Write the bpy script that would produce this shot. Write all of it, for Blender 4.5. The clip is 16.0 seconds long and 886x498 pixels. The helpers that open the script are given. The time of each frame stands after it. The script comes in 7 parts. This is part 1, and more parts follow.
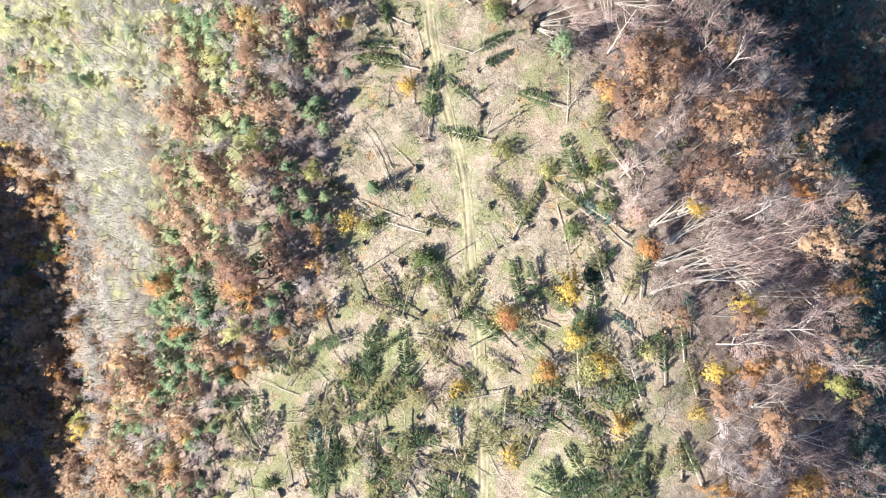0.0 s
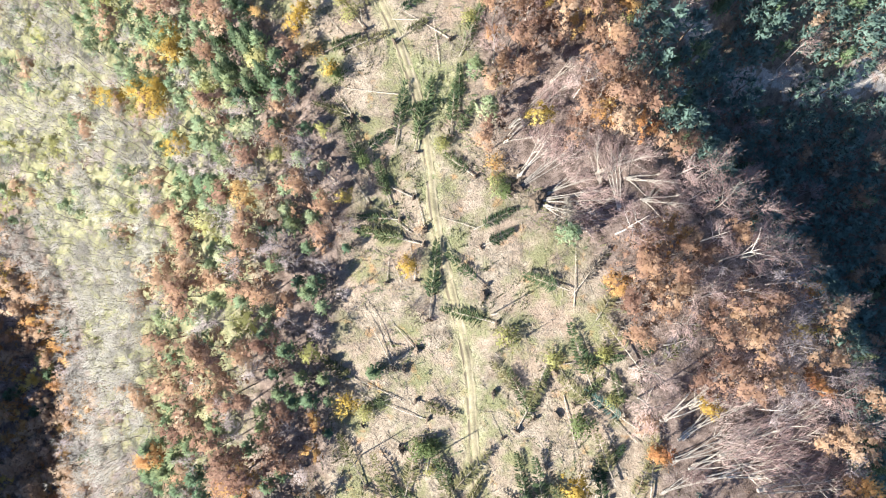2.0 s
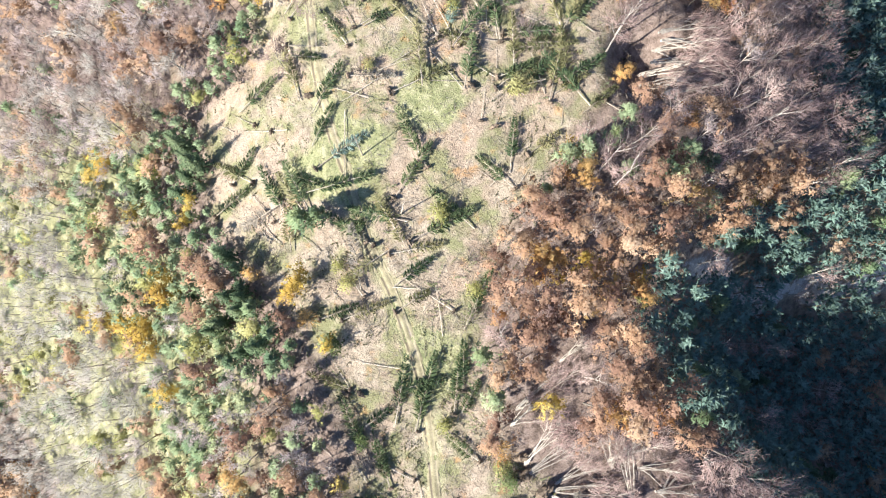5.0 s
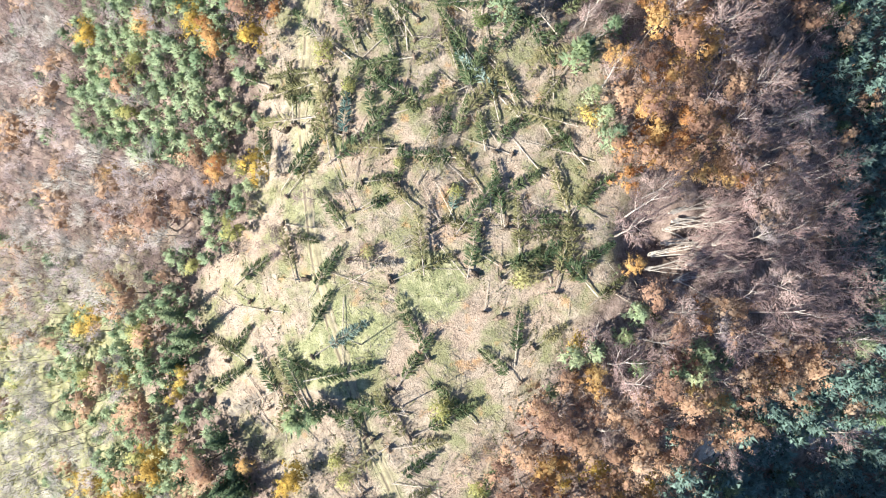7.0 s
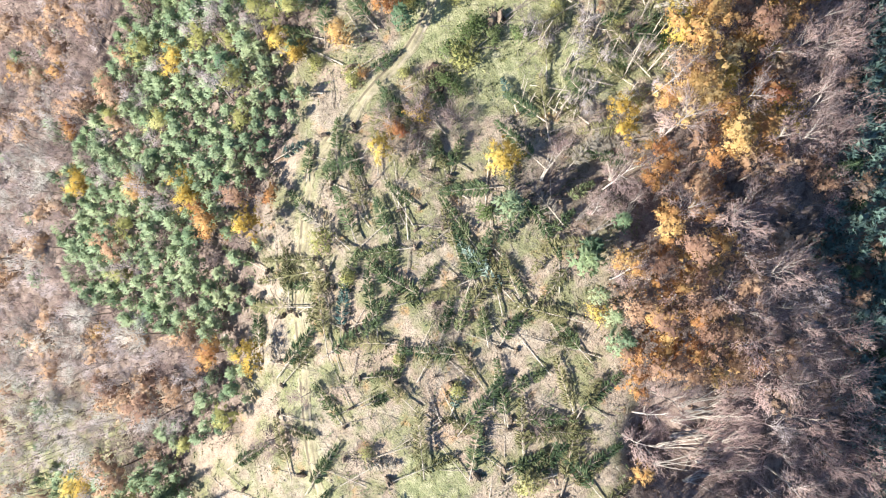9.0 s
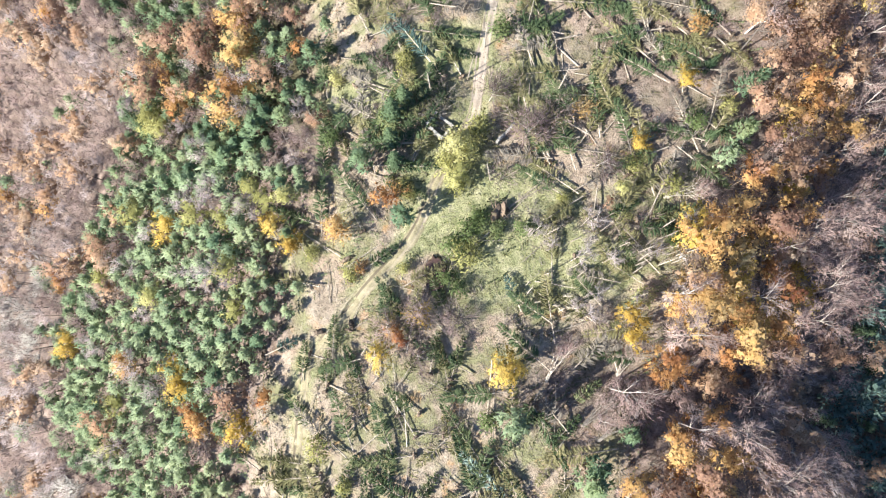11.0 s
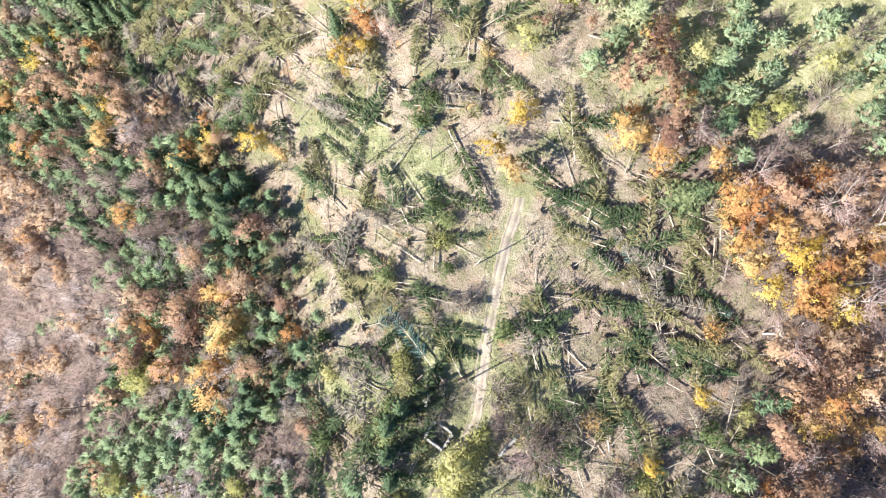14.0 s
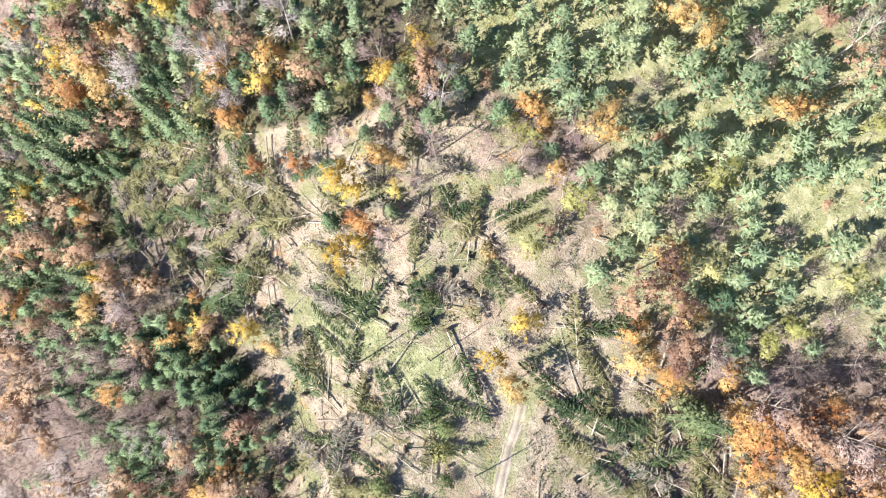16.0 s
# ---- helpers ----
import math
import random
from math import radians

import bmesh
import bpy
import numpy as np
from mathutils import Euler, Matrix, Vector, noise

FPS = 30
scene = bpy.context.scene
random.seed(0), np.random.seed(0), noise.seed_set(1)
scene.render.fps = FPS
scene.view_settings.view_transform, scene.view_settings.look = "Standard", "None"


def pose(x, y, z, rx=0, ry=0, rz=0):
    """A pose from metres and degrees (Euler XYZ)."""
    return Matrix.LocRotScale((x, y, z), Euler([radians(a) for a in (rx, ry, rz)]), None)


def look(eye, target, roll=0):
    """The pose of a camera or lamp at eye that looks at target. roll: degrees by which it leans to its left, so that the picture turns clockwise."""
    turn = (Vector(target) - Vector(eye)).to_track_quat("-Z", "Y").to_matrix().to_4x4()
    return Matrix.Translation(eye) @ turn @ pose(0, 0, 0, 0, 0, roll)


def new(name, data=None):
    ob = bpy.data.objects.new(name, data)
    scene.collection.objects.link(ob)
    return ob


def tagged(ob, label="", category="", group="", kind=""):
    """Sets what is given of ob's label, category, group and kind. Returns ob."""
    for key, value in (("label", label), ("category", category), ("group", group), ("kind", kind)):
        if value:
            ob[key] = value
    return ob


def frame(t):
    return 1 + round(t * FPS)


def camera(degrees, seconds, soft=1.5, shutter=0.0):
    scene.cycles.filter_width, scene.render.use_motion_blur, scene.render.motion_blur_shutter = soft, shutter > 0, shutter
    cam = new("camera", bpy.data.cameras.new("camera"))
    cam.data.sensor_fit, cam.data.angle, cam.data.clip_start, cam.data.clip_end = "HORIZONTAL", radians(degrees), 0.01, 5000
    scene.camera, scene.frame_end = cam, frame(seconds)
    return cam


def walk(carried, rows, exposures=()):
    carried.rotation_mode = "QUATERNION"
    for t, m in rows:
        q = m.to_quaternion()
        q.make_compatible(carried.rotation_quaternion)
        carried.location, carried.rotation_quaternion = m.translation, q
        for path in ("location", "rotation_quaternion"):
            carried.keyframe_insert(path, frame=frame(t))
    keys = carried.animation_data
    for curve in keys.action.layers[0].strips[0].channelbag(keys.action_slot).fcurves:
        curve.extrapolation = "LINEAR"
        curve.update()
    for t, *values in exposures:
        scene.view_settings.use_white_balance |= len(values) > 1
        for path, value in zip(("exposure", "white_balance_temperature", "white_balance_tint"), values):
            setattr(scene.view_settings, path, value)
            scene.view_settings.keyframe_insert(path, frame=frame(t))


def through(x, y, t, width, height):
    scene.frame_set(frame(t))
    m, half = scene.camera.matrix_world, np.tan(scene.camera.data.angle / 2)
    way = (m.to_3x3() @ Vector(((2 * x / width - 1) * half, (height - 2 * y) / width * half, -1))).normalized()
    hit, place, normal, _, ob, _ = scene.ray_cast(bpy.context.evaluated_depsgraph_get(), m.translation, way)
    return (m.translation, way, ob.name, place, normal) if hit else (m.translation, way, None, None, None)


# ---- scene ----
cam = camera(73.0, 16.0, 1.25)
EYE, TILT = 134.0, -83.1
# seconds, metres sideways, along the lens and onwards, degrees of yaw, pitch and roll
ROWS = [
    (0.0, 0.0, 0.0, 0.0, 0.0, 0.0, -0.0),
    (0.5, -0.2, 1.32, 10.36, -0.051, -0.022, -0.01),
    (1.0, -0.36, 2.68, 20.86, -0.058, -0.073, -0.02),
    (1.5, -0.46, 4.0, 31.18, -0.051, -0.094, -0.05),
    (2.0, -0.66, 5.32, 41.48, -0.073, -0.102, -0.11),
    (2.5, -0.79, 6.64, 51.74, -0.073, -0.094, -0.17),
    (3.0, -1.02, 8.01, 62.04, -0.094, -0.102, -0.24),
    (3.5, -1.19, 9.33, 72.24, -0.094, -0.08, -0.31),
    (4.0, -1.35, 10.65, 82.53, -0.109, -0.094, -0.38),
    (6.5, -2.24, 16.88, 133.45, -0.044, 0.102, -0.7),
    (7.0, -2.48, 18.11, 143.75, -0.051, 0.087, -0.75),
    (7.5, -2.71, 19.29, 154.14, -0.051, 0.073, -0.79),
    (8.0, -2.97, 20.48, 164.44, -0.065, 0.087, -0.88),
    (8.5, -3.2, 21.66, 174.8, -0.073, 0.073, -0.95),
    (9.0, -3.47, 22.75, 184.47, -0.087, 0.065, -1.02),
    (11.5, -4.55, 28.89, 236.25, -0.022, -0.029, -1.28),
    (12.0, -4.79, 30.08, 246.68, -0.022, -0.065, -1.31),
    (12.5, -5.02, 31.31, 257.04, -0.015, -0.065, -1.37),
    (13.0, -5.21, 32.49, 267.37, -0.007, -0.065, -1.41),
    (13.5, -5.41, 33.72, 277.6, -0.015, -0.051, -1.46),
    (14.0, -5.64, 34.95, 287.83, -0.015, -0.0, -1.52),
    (14.5, -5.87, 36.13, 298.06, -0.015, 0.044, -1.6),
    (15.0, -6.14, 37.31, 308.22, -0.036, 0.102, -1.64),
    (15.5, -6.34, 38.54, 318.45, -0.036, 0.116, -1.69),
    (16.0, -6.6, 39.72, 328.68, -0.058, 0.138, -1.68),
]
walk(cam, [(t, pose(0, 0, EYE, TILT) @ pose(x, y, z, 90 + pitch, roll, yaw)) for t, x, y, z, yaw, pitch, roll in ROWS])

# ---- light ----
SUN_FROM = Vector((-0.865, -0.505, 0.66)).normalized()
world = bpy.data.worlds.new("world")
scene.world = world
world.use_nodes = True
wt = world.node_tree
sky = wt.nodes.new("ShaderNodeTexSky")
sky.sky_type, sky.sun_disc = "NISHITA", False
sky.sun_elevation = math.asin(SUN_FROM.z)
sky.sun_rotation = math.atan2(SUN_FROM.x, SUN_FROM.y)
sky.dust_density, sky.ozone_density = 0.4, 6.0
wt.links.new(sky.outputs["Color"], wt.nodes["Background"].inputs["Color"])
wt.nodes["Background"].inputs["Strength"].default_value = 0.071
sun_data = bpy.data.lights.new("sun", "SUN")
sun_data.energy, sun_data.angle, sun_data.color = 5.0, radians(0.53), (1.0, 0.95, 0.85)
sun = new("sun", sun_data)
sun.matrix_world = look(SUN_FROM * 400, (0, 0, 0))
scene.view_settings.exposure = 1.48


# ---- materials ----
def shader(name):
    m = bpy.data.materials.new(name)
    m.use_nodes = True
    return m, m.node_tree, m.node_tree.nodes["Principled BSDF"]


def node(tree, kind, **values):
    n = tree.nodes.new(kind)
    for key, value in values.items():
        n.inputs[key.replace("_", " ")].default_value = value
    return n


def ramp(tree, source, stops):
    n = tree.nodes.new("ShaderNodeValToRGB")
    e = n.color_ramp.elements
    while len(e) < len(stops):
        e.new(0.5)
    for one, (at, colour) in zip(e, stops):
        one.position, one.color = at, (*colour, 1)
    tree.links.new(source, n.inputs["Fac"])
    return n.outputs["Color"]


def noise_at(tree, vector, scale, detail=3.0, rough=0.55):
    n = node(tree, "ShaderNodeTexNoise", Scale=scale, Detail=detail, Roughness=rough)
    tree.links.new(vector, n.inputs["Vector"])
    return n.outputs["Fac"]


def blend(tree, fac, a, b, how="MIX"):
    n = tree.nodes.new("ShaderNodeMix")
    n.data_type, n.blend_type = "RGBA", how
    for socket, value in ((n.inputs[0], fac), (n.inputs[6], a), (n.inputs[7], b)):
        if isinstance(value, (int, float)):
            socket.default_value = value
        elif isinstance(value, tuple):
            socket.default_value = (*value, 1)
        else:
            tree.links.new(value, socket)
    return n.outputs[2]


def maths(tree, how, a, b):
    n = tree.nodes.new("ShaderNodeMath")
    n.operation = how
    for socket, value in zip(n.inputs, (a, b)):
        if isinstance(value, (int, float)):
            socket.default_value = value
        else:
            tree.links.new(value, socket)
    return n.outputs[0]


def leaf_material(name, stops, through=0.3, patch=0.16, rough=0.75):
    """Leaves, needles or twigs: tint drifts from tree to tree and from leaf to leaf, some light passes."""
    m, t, p = shader(name)
    geo = t.nodes.new("ShaderNodeNewGeometry")
    info = t.nodes.new("ShaderNodeObjectInfo")
    drift = noise_at(t, geo.outputs["Position"], patch, 2.0)
    tone = maths(t, "ADD", maths(t, "MULTIPLY", drift, 1.0), maths(t, "MULTIPLY", info.outputs["Random"], 0.45))
    tone = maths(t, "ADD", tone, maths(t, "MULTIPLY", geo.outputs["Random Per Island"], 0.14))
    tone = maths(t, "SUBTRACT", tone, 0.30)
    colour = ramp(t, tone, stops)
    light = maths(t, "ADD", maths(t, "MULTIPLY", geo.outputs["Random Per Island"], 0.3), 0.85)
    bright = node(t, "ShaderNodeHueSaturation")
    t.links.new(light, bright.inputs["Value"])
    t.links.new(colour, bright.inputs["Color"])
    t.links.new(bright.outputs["Color"], p.inputs["Base Color"])
    p.inputs["Roughness"].default_value = rough
    p.inputs["Specular IOR Level"].default_value = 0.25
    if through > 0:
        tr = t.nodes.new("ShaderNodeBsdfTranslucent")
        t.links.new(bright.outputs["Color"], tr.inputs["Color"])
        mix = node(t, "ShaderNodeMixShader", Fac=through)
        t.links.new(p.outputs["BSDF"], mix.inputs[1])
        t.links.new(tr.outputs["BSDF"], mix.inputs[2])
        t.links.new(mix.outputs["Shader"], t.nodes["Material Output"].inputs["Surface"])
    return m


def bark_material(name, dark, pale, scale=2.5):
    m, t, p = shader(name)
    tc = t.nodes.new("ShaderNodeTexCoord")
    info = t.nodes.new("ShaderNodeObjectInfo")
    mp = t.nodes.new("ShaderNodeMapping")
    mp.inputs["Scale"].default_value = (1, 1, 0.25)
    t.links.new(tc.outputs["Object"], mp.inputs["Vector"])
    n1 = noise_at(t, mp.outputs["Vector"], scale, 5.0, 0.65)
    tone = maths(t, "ADD", n1, maths(t, "MULTIPLY", maths(t, "SUBTRACT", info.outputs["Random"], 0.5), 0.35))
    t.links.new(ramp(t, tone, [(0.3, dark), (0.68, pale)]), p.inputs["Base Color"])
    p.inputs["Roughness"].default_value = 0.85
    b = node(t, "ShaderNodeBump", Strength=0.5, Distance=0.05)
    t.links.new(n1, b.inputs["Height"])
    t.links.new(b.outputs["Normal"], p.inputs["Normal"])
    return m


MAT = {
    "pine": leaf_material("pine_needles", [(0.15, (0.145, 0.240, 0.155)), (0.5, (0.262, 0.365, 0.218)), (0.85, (0.375, 0.435, 0.240))], 0.5),
    "pale_pine": leaf_material("pale_pine_needles", [(0.15, (0.240, 0.338, 0.222)), (0.5, (0.400, 0.490, 0.308)), (0.85, (0.525, 0.562, 0.356))], 0.5),
    "spruce": leaf_material("spruce_needles", [(0.15, (0.06, 0.10, 0.055)), (0.5, (0.125, 0.185, 0.098)), (0.85, (0.24, 0.285, 0.16))], 0.3),
    # spruce green made lighter and bluer: skylight of the shaded valley put into the colour
    "valley": leaf_material("valley_needles", [(0.15, (0.09, 0.155, 0.14)), (0.5, (0.18, 0.275, 0.235)), (0.85, (0.32, 0.42, 0.37))], 0.25),
    "thrown": leaf_material("thrown_needles", [(0.15, (0.036, 0.068, 0.036)), (0.5, (0.092, 0.132, 0.064)), (0.85, (0.200, 0.225, 0.112))], 0.22),
    "blue": leaf_material("blue_needles", [(0.15, (0.060, 0.115, 0.105)), (0.5, (0.140, 0.215, 0.185)), (0.85, (0.290, 0.370, 0.320))], 0.15),
    "dry": leaf_material("dry_needles", [(0.15, (0.085, 0.092, 0.045)), (0.5, (0.175, 0.175, 0.084)), (0.85, (0.320, 0.290, 0.155))], 0.25),
    "dead": leaf_material("dead_needles", [(0.15, (0.143, 0.122, 0.102)), (0.85, (0.313, 0.286, 0.245))], 0.1),
    "copper": leaf_material("copper_leaves", [(0.12, (0.225, 0.128, 0.098)), (0.4, (0.375, 0.238, 0.172)), (0.65, (0.475, 0.310, 0.198)), (0.9, (0.505, 0.392, 0.300))], 0.4),
    "gold": leaf_material("gold_leaves", [(0.15, (0.440, 0.290, 0.075)), (0.5, (0.590, 0.425, 0.105)), (0.85, (0.670, 0.545, 0.200))], 0.4),
    "amber": leaf_material("amber_leaves", [(0.1, (0.330, 0.130, 0.070)), (0.35, (0.490, 0.260, 0.110)), (0.6, (0.580, 0.385, 0.160)), (0.9, (0.630, 0.490, 0.260))], 0.4),
    "lime": leaf_material("lime_leaves", [(0.15, (0.285, 0.285, 0.110)), (0.5, (0.430, 0.425, 0.170)), (0.85, (0.560, 0.530, 0.270))], 0.45),
    "green": leaf_material("green_leaves", [(0.15, (0.08, 0.115, 0.04)), (0.5, (0.15, 0.20, 0.08)), (0.85, (0.28, 0.31, 0.15))], 0.35),
    "twig": leaf_material("bare_twigs", [(0.12, (0.225, 0.152, 0.148)), (0.45, (0.385, 0.275, 0.258)), (0.7, (0.480, 0.358, 0.328)), (0.9, (0.530, 0.432, 0.400))], 0.15, 0.1),
    "pale_twig": leaf_material("pale_bare_twigs", [(0.12, (0.225, 0.188, 0.195)), (0.45, (0.380, 0.322, 0.330)), (0.7, (0.475, 0.412, 0.415)), (0.9, (0.540, 0.490, 0.492))], 0.15, 0.1),
    "grey": leaf_material("grey_twigs", [(0.12, (0.245, 0.231, 0.220)), (0.5, (0.399, 0.380, 0.357)), (0.9, (0.526, 0.510, 0.462))], 0.15, 0.1),
    "rosy": leaf_material("rosy_twigs", [(0.15, (0.150, 0.108, 0.108)), (0.5, (0.255, 0.188, 0.180)), (0.85, (0.360, 0.285, 0.262))], 0.2),
    "bark": bark_material("grey_bark", (0.071, 0.058, 0.050), (0.191, 0.173, 0.153)),
    "limb": bark_material("grey_limb_bark", (0.25, 0.225, 0.205), (0.54, 0.50, 0.46)),
    "pale_bark": bark_material("pale_beech_bark", (0.29, 0.26, 0.23), (0.57, 0.52, 0.45)),
    "pine_bark": bark_material("brown_bark", (0.10, 0.07, 0.05), (0.28, 0.19, 0.13)),
    "log": bark_material("pale_trunk_wood", (0.240, 0.204, 0.168), (0.544, 0.480, 0.400), 1.6),
    "soil": bark_material("root_soil", (0.06, 0.045, 0.033), (0.22, 0.165, 0.12), 3.0),
    "stone": bark_material("weathered_stone", (0.272, 0.264, 0.248), (0.576, 0.560, 0.528), 2.0),
}


# ---- terrain ----
STATIONS = np.array([
    # onwards, crest height, cross fall, west break, west fall, east break, east fall, lower east break, added fall
    (-120, -6, .18, -55, .75, 48, .40, 92, 1.2),
    (35, -2, .15, -55, .75, 48, .42, 92, 1.2),
    (62, -1, .11, -47, .65, 46, .55, 80, 1.1),
    (104, 2, .045, -34, .51, 42, 1.35, 39, 0),
    (142, 6, .02, -31, .55, 54, .6, 54, 0),
    (170, 9, 0, -28, .6, 47, .92, 47, 0),
    (215, 12, 0, -33, .52, 48, .9, 48, 0),
    (275, 12, .03, -28, .6, 51, .72, 51, 0),
    (320, 13, .05, -15, .3, 95, .25, 95, 0),
    (360, 16, .15, -25, .3, 200, 0, 200, 0),
    (520, 40, .2, -30, .3, 220, 0, 220, 0),
], float)


def soft(v, w):
    return w * np.logaddexp(0, v / w)


def smooth_profile(y, k):
    return sum(np.interp(y + d, STATIONS[:, 0], STATIONS[:, k]) for d in (-16, -8, 0, 8, 16)) / 5


def height(x, y):
    """The ground's height, for numbers or arrays: a wooded ridge with a valley on each side."""
    x, y = np.asarray(x, float), np.asarray(y, float)
    crest, cross, xl, sl, xr, sr, xb, sb = (smooth_profile(y, k) for k in range(1, 9))
    h = crest + cross * np.clip(x, -150, 150) - sl * soft(xl - x, 7) - sr * soft(x - xr, 5) - sb * soft(x - xb, 5)
    h = h + np.maximum(sr + sb - .45, 0) * soft(x - xb - 34, 6) + .45 * np.minimum(1, sr * 2) * soft(x - xb - 100, 10)
    h = -76 + soft(h + 76, 4)
    h = h - 11 * np.clip((x - 13) / 42, 0, 1) * np.exp(-((y - 217 + .3 * np.maximum(x - 60, 0)) / 7) ** 2) * np.clip((150 - x) / 60, 0, 1)
    # unseen hill in the west, its crest set so that its shadow fills the valley
    hill = np.interp(y, (-120, -46, 9, 32, 80), (84, 80, 54, 42, 0))
    h = h + hill * np.clip((-158 - x) / 42, 0, 1) ** 1.2
    return h


def far(x, y):
    """The hills beyond the valleys, level with the ridge in the distance."""
    h = height(np.clip(x, -205, 230), np.clip(y, -120, 470))
    out = np.maximum(np.abs(np.asarray(x) - 10) - 215, 0) + np.maximum(np.abs(np.asarray(y) - 170) - 300, 0)
    return h * np.exp(-out / 250) + 12 * np.sin(np.asarray(x) / 170) * np.sin(np.asarray(y) / 210) * (1 - np.exp(-out / 120))


# hollows torn open by thrown beeches, dug deep enough to fill with shade
PIT, PIT2 = (44, 163), (33, 72)


def patch(x, y, cx, cy, rx, ry):
    return np.exp(-(((x - cx) / rx) ** 2 + ((y - cy) / ry) ** 2) ** 1.5)


def ripple(x, y):
    x, y = np.asarray(x), np.asarray(y)
    pits = 9 * patch(x, y, PIT[0], PIT[1], 8, 9) + 3 * patch(x, y, PIT2[0], PIT2[1], 7, 4)
    return (-pits + .35 * np.sin(x * .31 + 1.3 * np.sin(y * .17)) * np.sin(y * .27 + np.sin(x * .21))
            + .18 * np.sin(x * .83 + y * .4) * np.sin(y * .71 - x * .3))


def ground_z(x, y):
    return float(far(x, y) + ripple(x, y))


def edge(y, *pairs):
    return np.interp(y, pairs[0::2], pairs[1::2])


def west_edge(y):
    """Where the clearing ends on its west side."""
    return edge(y, -60, -52, -16, -50, -4, -38, 9, -25, 36, -25, 76, -19, 99, -30, 113, -42, 130, -58, 155, -60, 167, -46, 209, -42,
                228, -34, 239, -36, 256, -31, 274, -31, 305, -38, 316, -40, 333, -58, 345, -82, 360, -90, 372, -80, 375, 0, 400, 20)


def east_edge(y):
    return edge(y, -60, 58, -16, 56, 3, 46, 22, 42, 48, 35, 62, 29, 76, 14, 92, 8, 104, 7, 117, 9, 130, 16, 142, 25, 154, 32, 170, 36,
                197, 30, 209, 32, 222, 38, 246, 46, 269, 57, 293, 57, 317, 47, 326, 28, 345, 22, 357, 16, 368, 6, 375, 0, 400, -60)


def ridge_edge(y):
    """Where the beech wood on the east slope gives way to the shaded valley."""
    return edge(y, -60, 97, 20, 96, 40, 93, 60, 84, 72, 66, 85, 47, 100, 39, 117, 42, 126, 58, 133, 84, 142, 98, 150, 102, 165, 98, 185, 100, 200, 95, 215, 97,
                260, 104, 300, 108, 320, 300, 420, 300)


TRACK = [(8.8, -38.1), (8.4, -3.9), (6.9, 6.2), (6.2, 16.5), (5.3, 30.9), (3.4, 40.3), (1.5, 47.1), (-0.5, 55.4), (-2.9, 67.8), (-3.3, 74.2), (-4.3, 80.4), (-5.9, 91.6), (-9.8, 102.8), (-13.0, 111.6), (-16.9, 118.0), (-19.5, 124.3), (-22.2, 134.5), (-27.2, 146.5), (-29.9, 157.1), (-31.4, 166.6), (-32.3, 176.2), (-33.9, 188.3), (-32.8, 200.3), (-32.5, 212.6), (-31.5, 220.1), (-24.7, 226.5), (-20.4, 233.3), (-13.8, 240.2), (-9.9, 245.3), (-7.6, 251.6), (-5.6, 257.4), (-2.3, 263.3), (1.4, 268.6), (2.5, 276.3), (2.8, 282.3), (4.6, 292.0), (6.1, 300.6), (7.9, 309.3), (10.6, 315.2), (8.6, 316.1), (9.9, 321.8)]


def track_x(y):
    return np.interp(y, [p[1] for p in TRACK], [p[0] for p in TRACK])


# green meadow patches: centre and half axes
MEADOWS = ((-12, -9, 8, 8), (24, -35, 7, 6), (36, -31, 7, 5), (-24, -33, 7, 5), (-2, 95, 7, 7), (-20, 142, 8, 7), (-4, 152, 6, 6), (-22, 274, 10, 7), (-3, 254, 11, 14), (14, 250, 10, 10), (9, 240, 10, 11), (14, 277, 7, 7), (-7, 286, 8, 7), (-26, 330, 9, 8), (-11, 321, 7, 6), (-5, 153, 7, 7), (-29, 136, 10, 6), (-38, 239, 2, 2), (26, 239, 11, 7))


def meadow(x, y):
    x, y = np.asarray(x, float), np.asarray(y, float)
    g = sum(patch(x, y, *m) for m in MEADOWS)
    near = np.exp(-((x - track_x(y)) / 4.5) ** 2) * (y > -45) * (y < 318)
    west = np.clip((west_edge(y) - 16 - x) / 12, 0, 1) * np.clip((x - np.interp(y, (-120, 0, 45, 62, 110), (-106, -106, -125, -138, -170))) / 3, 0, 1)
    west = west * np.clip((172 - y) / 18, 0, 1) * np.clip((y + 10) / 20, .5, 1) * .8
    hill = np.clip((y - 322) / 20, 0, 1) * np.clip((x - 20 + 30 * np.clip((y - 366) / 15, 0, 1)) / 12, 0, 1) * .95
    valley = np.clip((x - ridge_edge(y) - 4) / 8, 0, 1)
    g = g + .2 * valley
    return np.clip(g + .55 * near + west + hill, 0, 1)


def scree_y(x):
    """The line of the stony gully on the shaded slope."""
    return 111 + .27 * np.maximum(84 - x, 0) + .12 * np.maximum(x - 84, 0) + 1.5 * np.sin(x * .2)


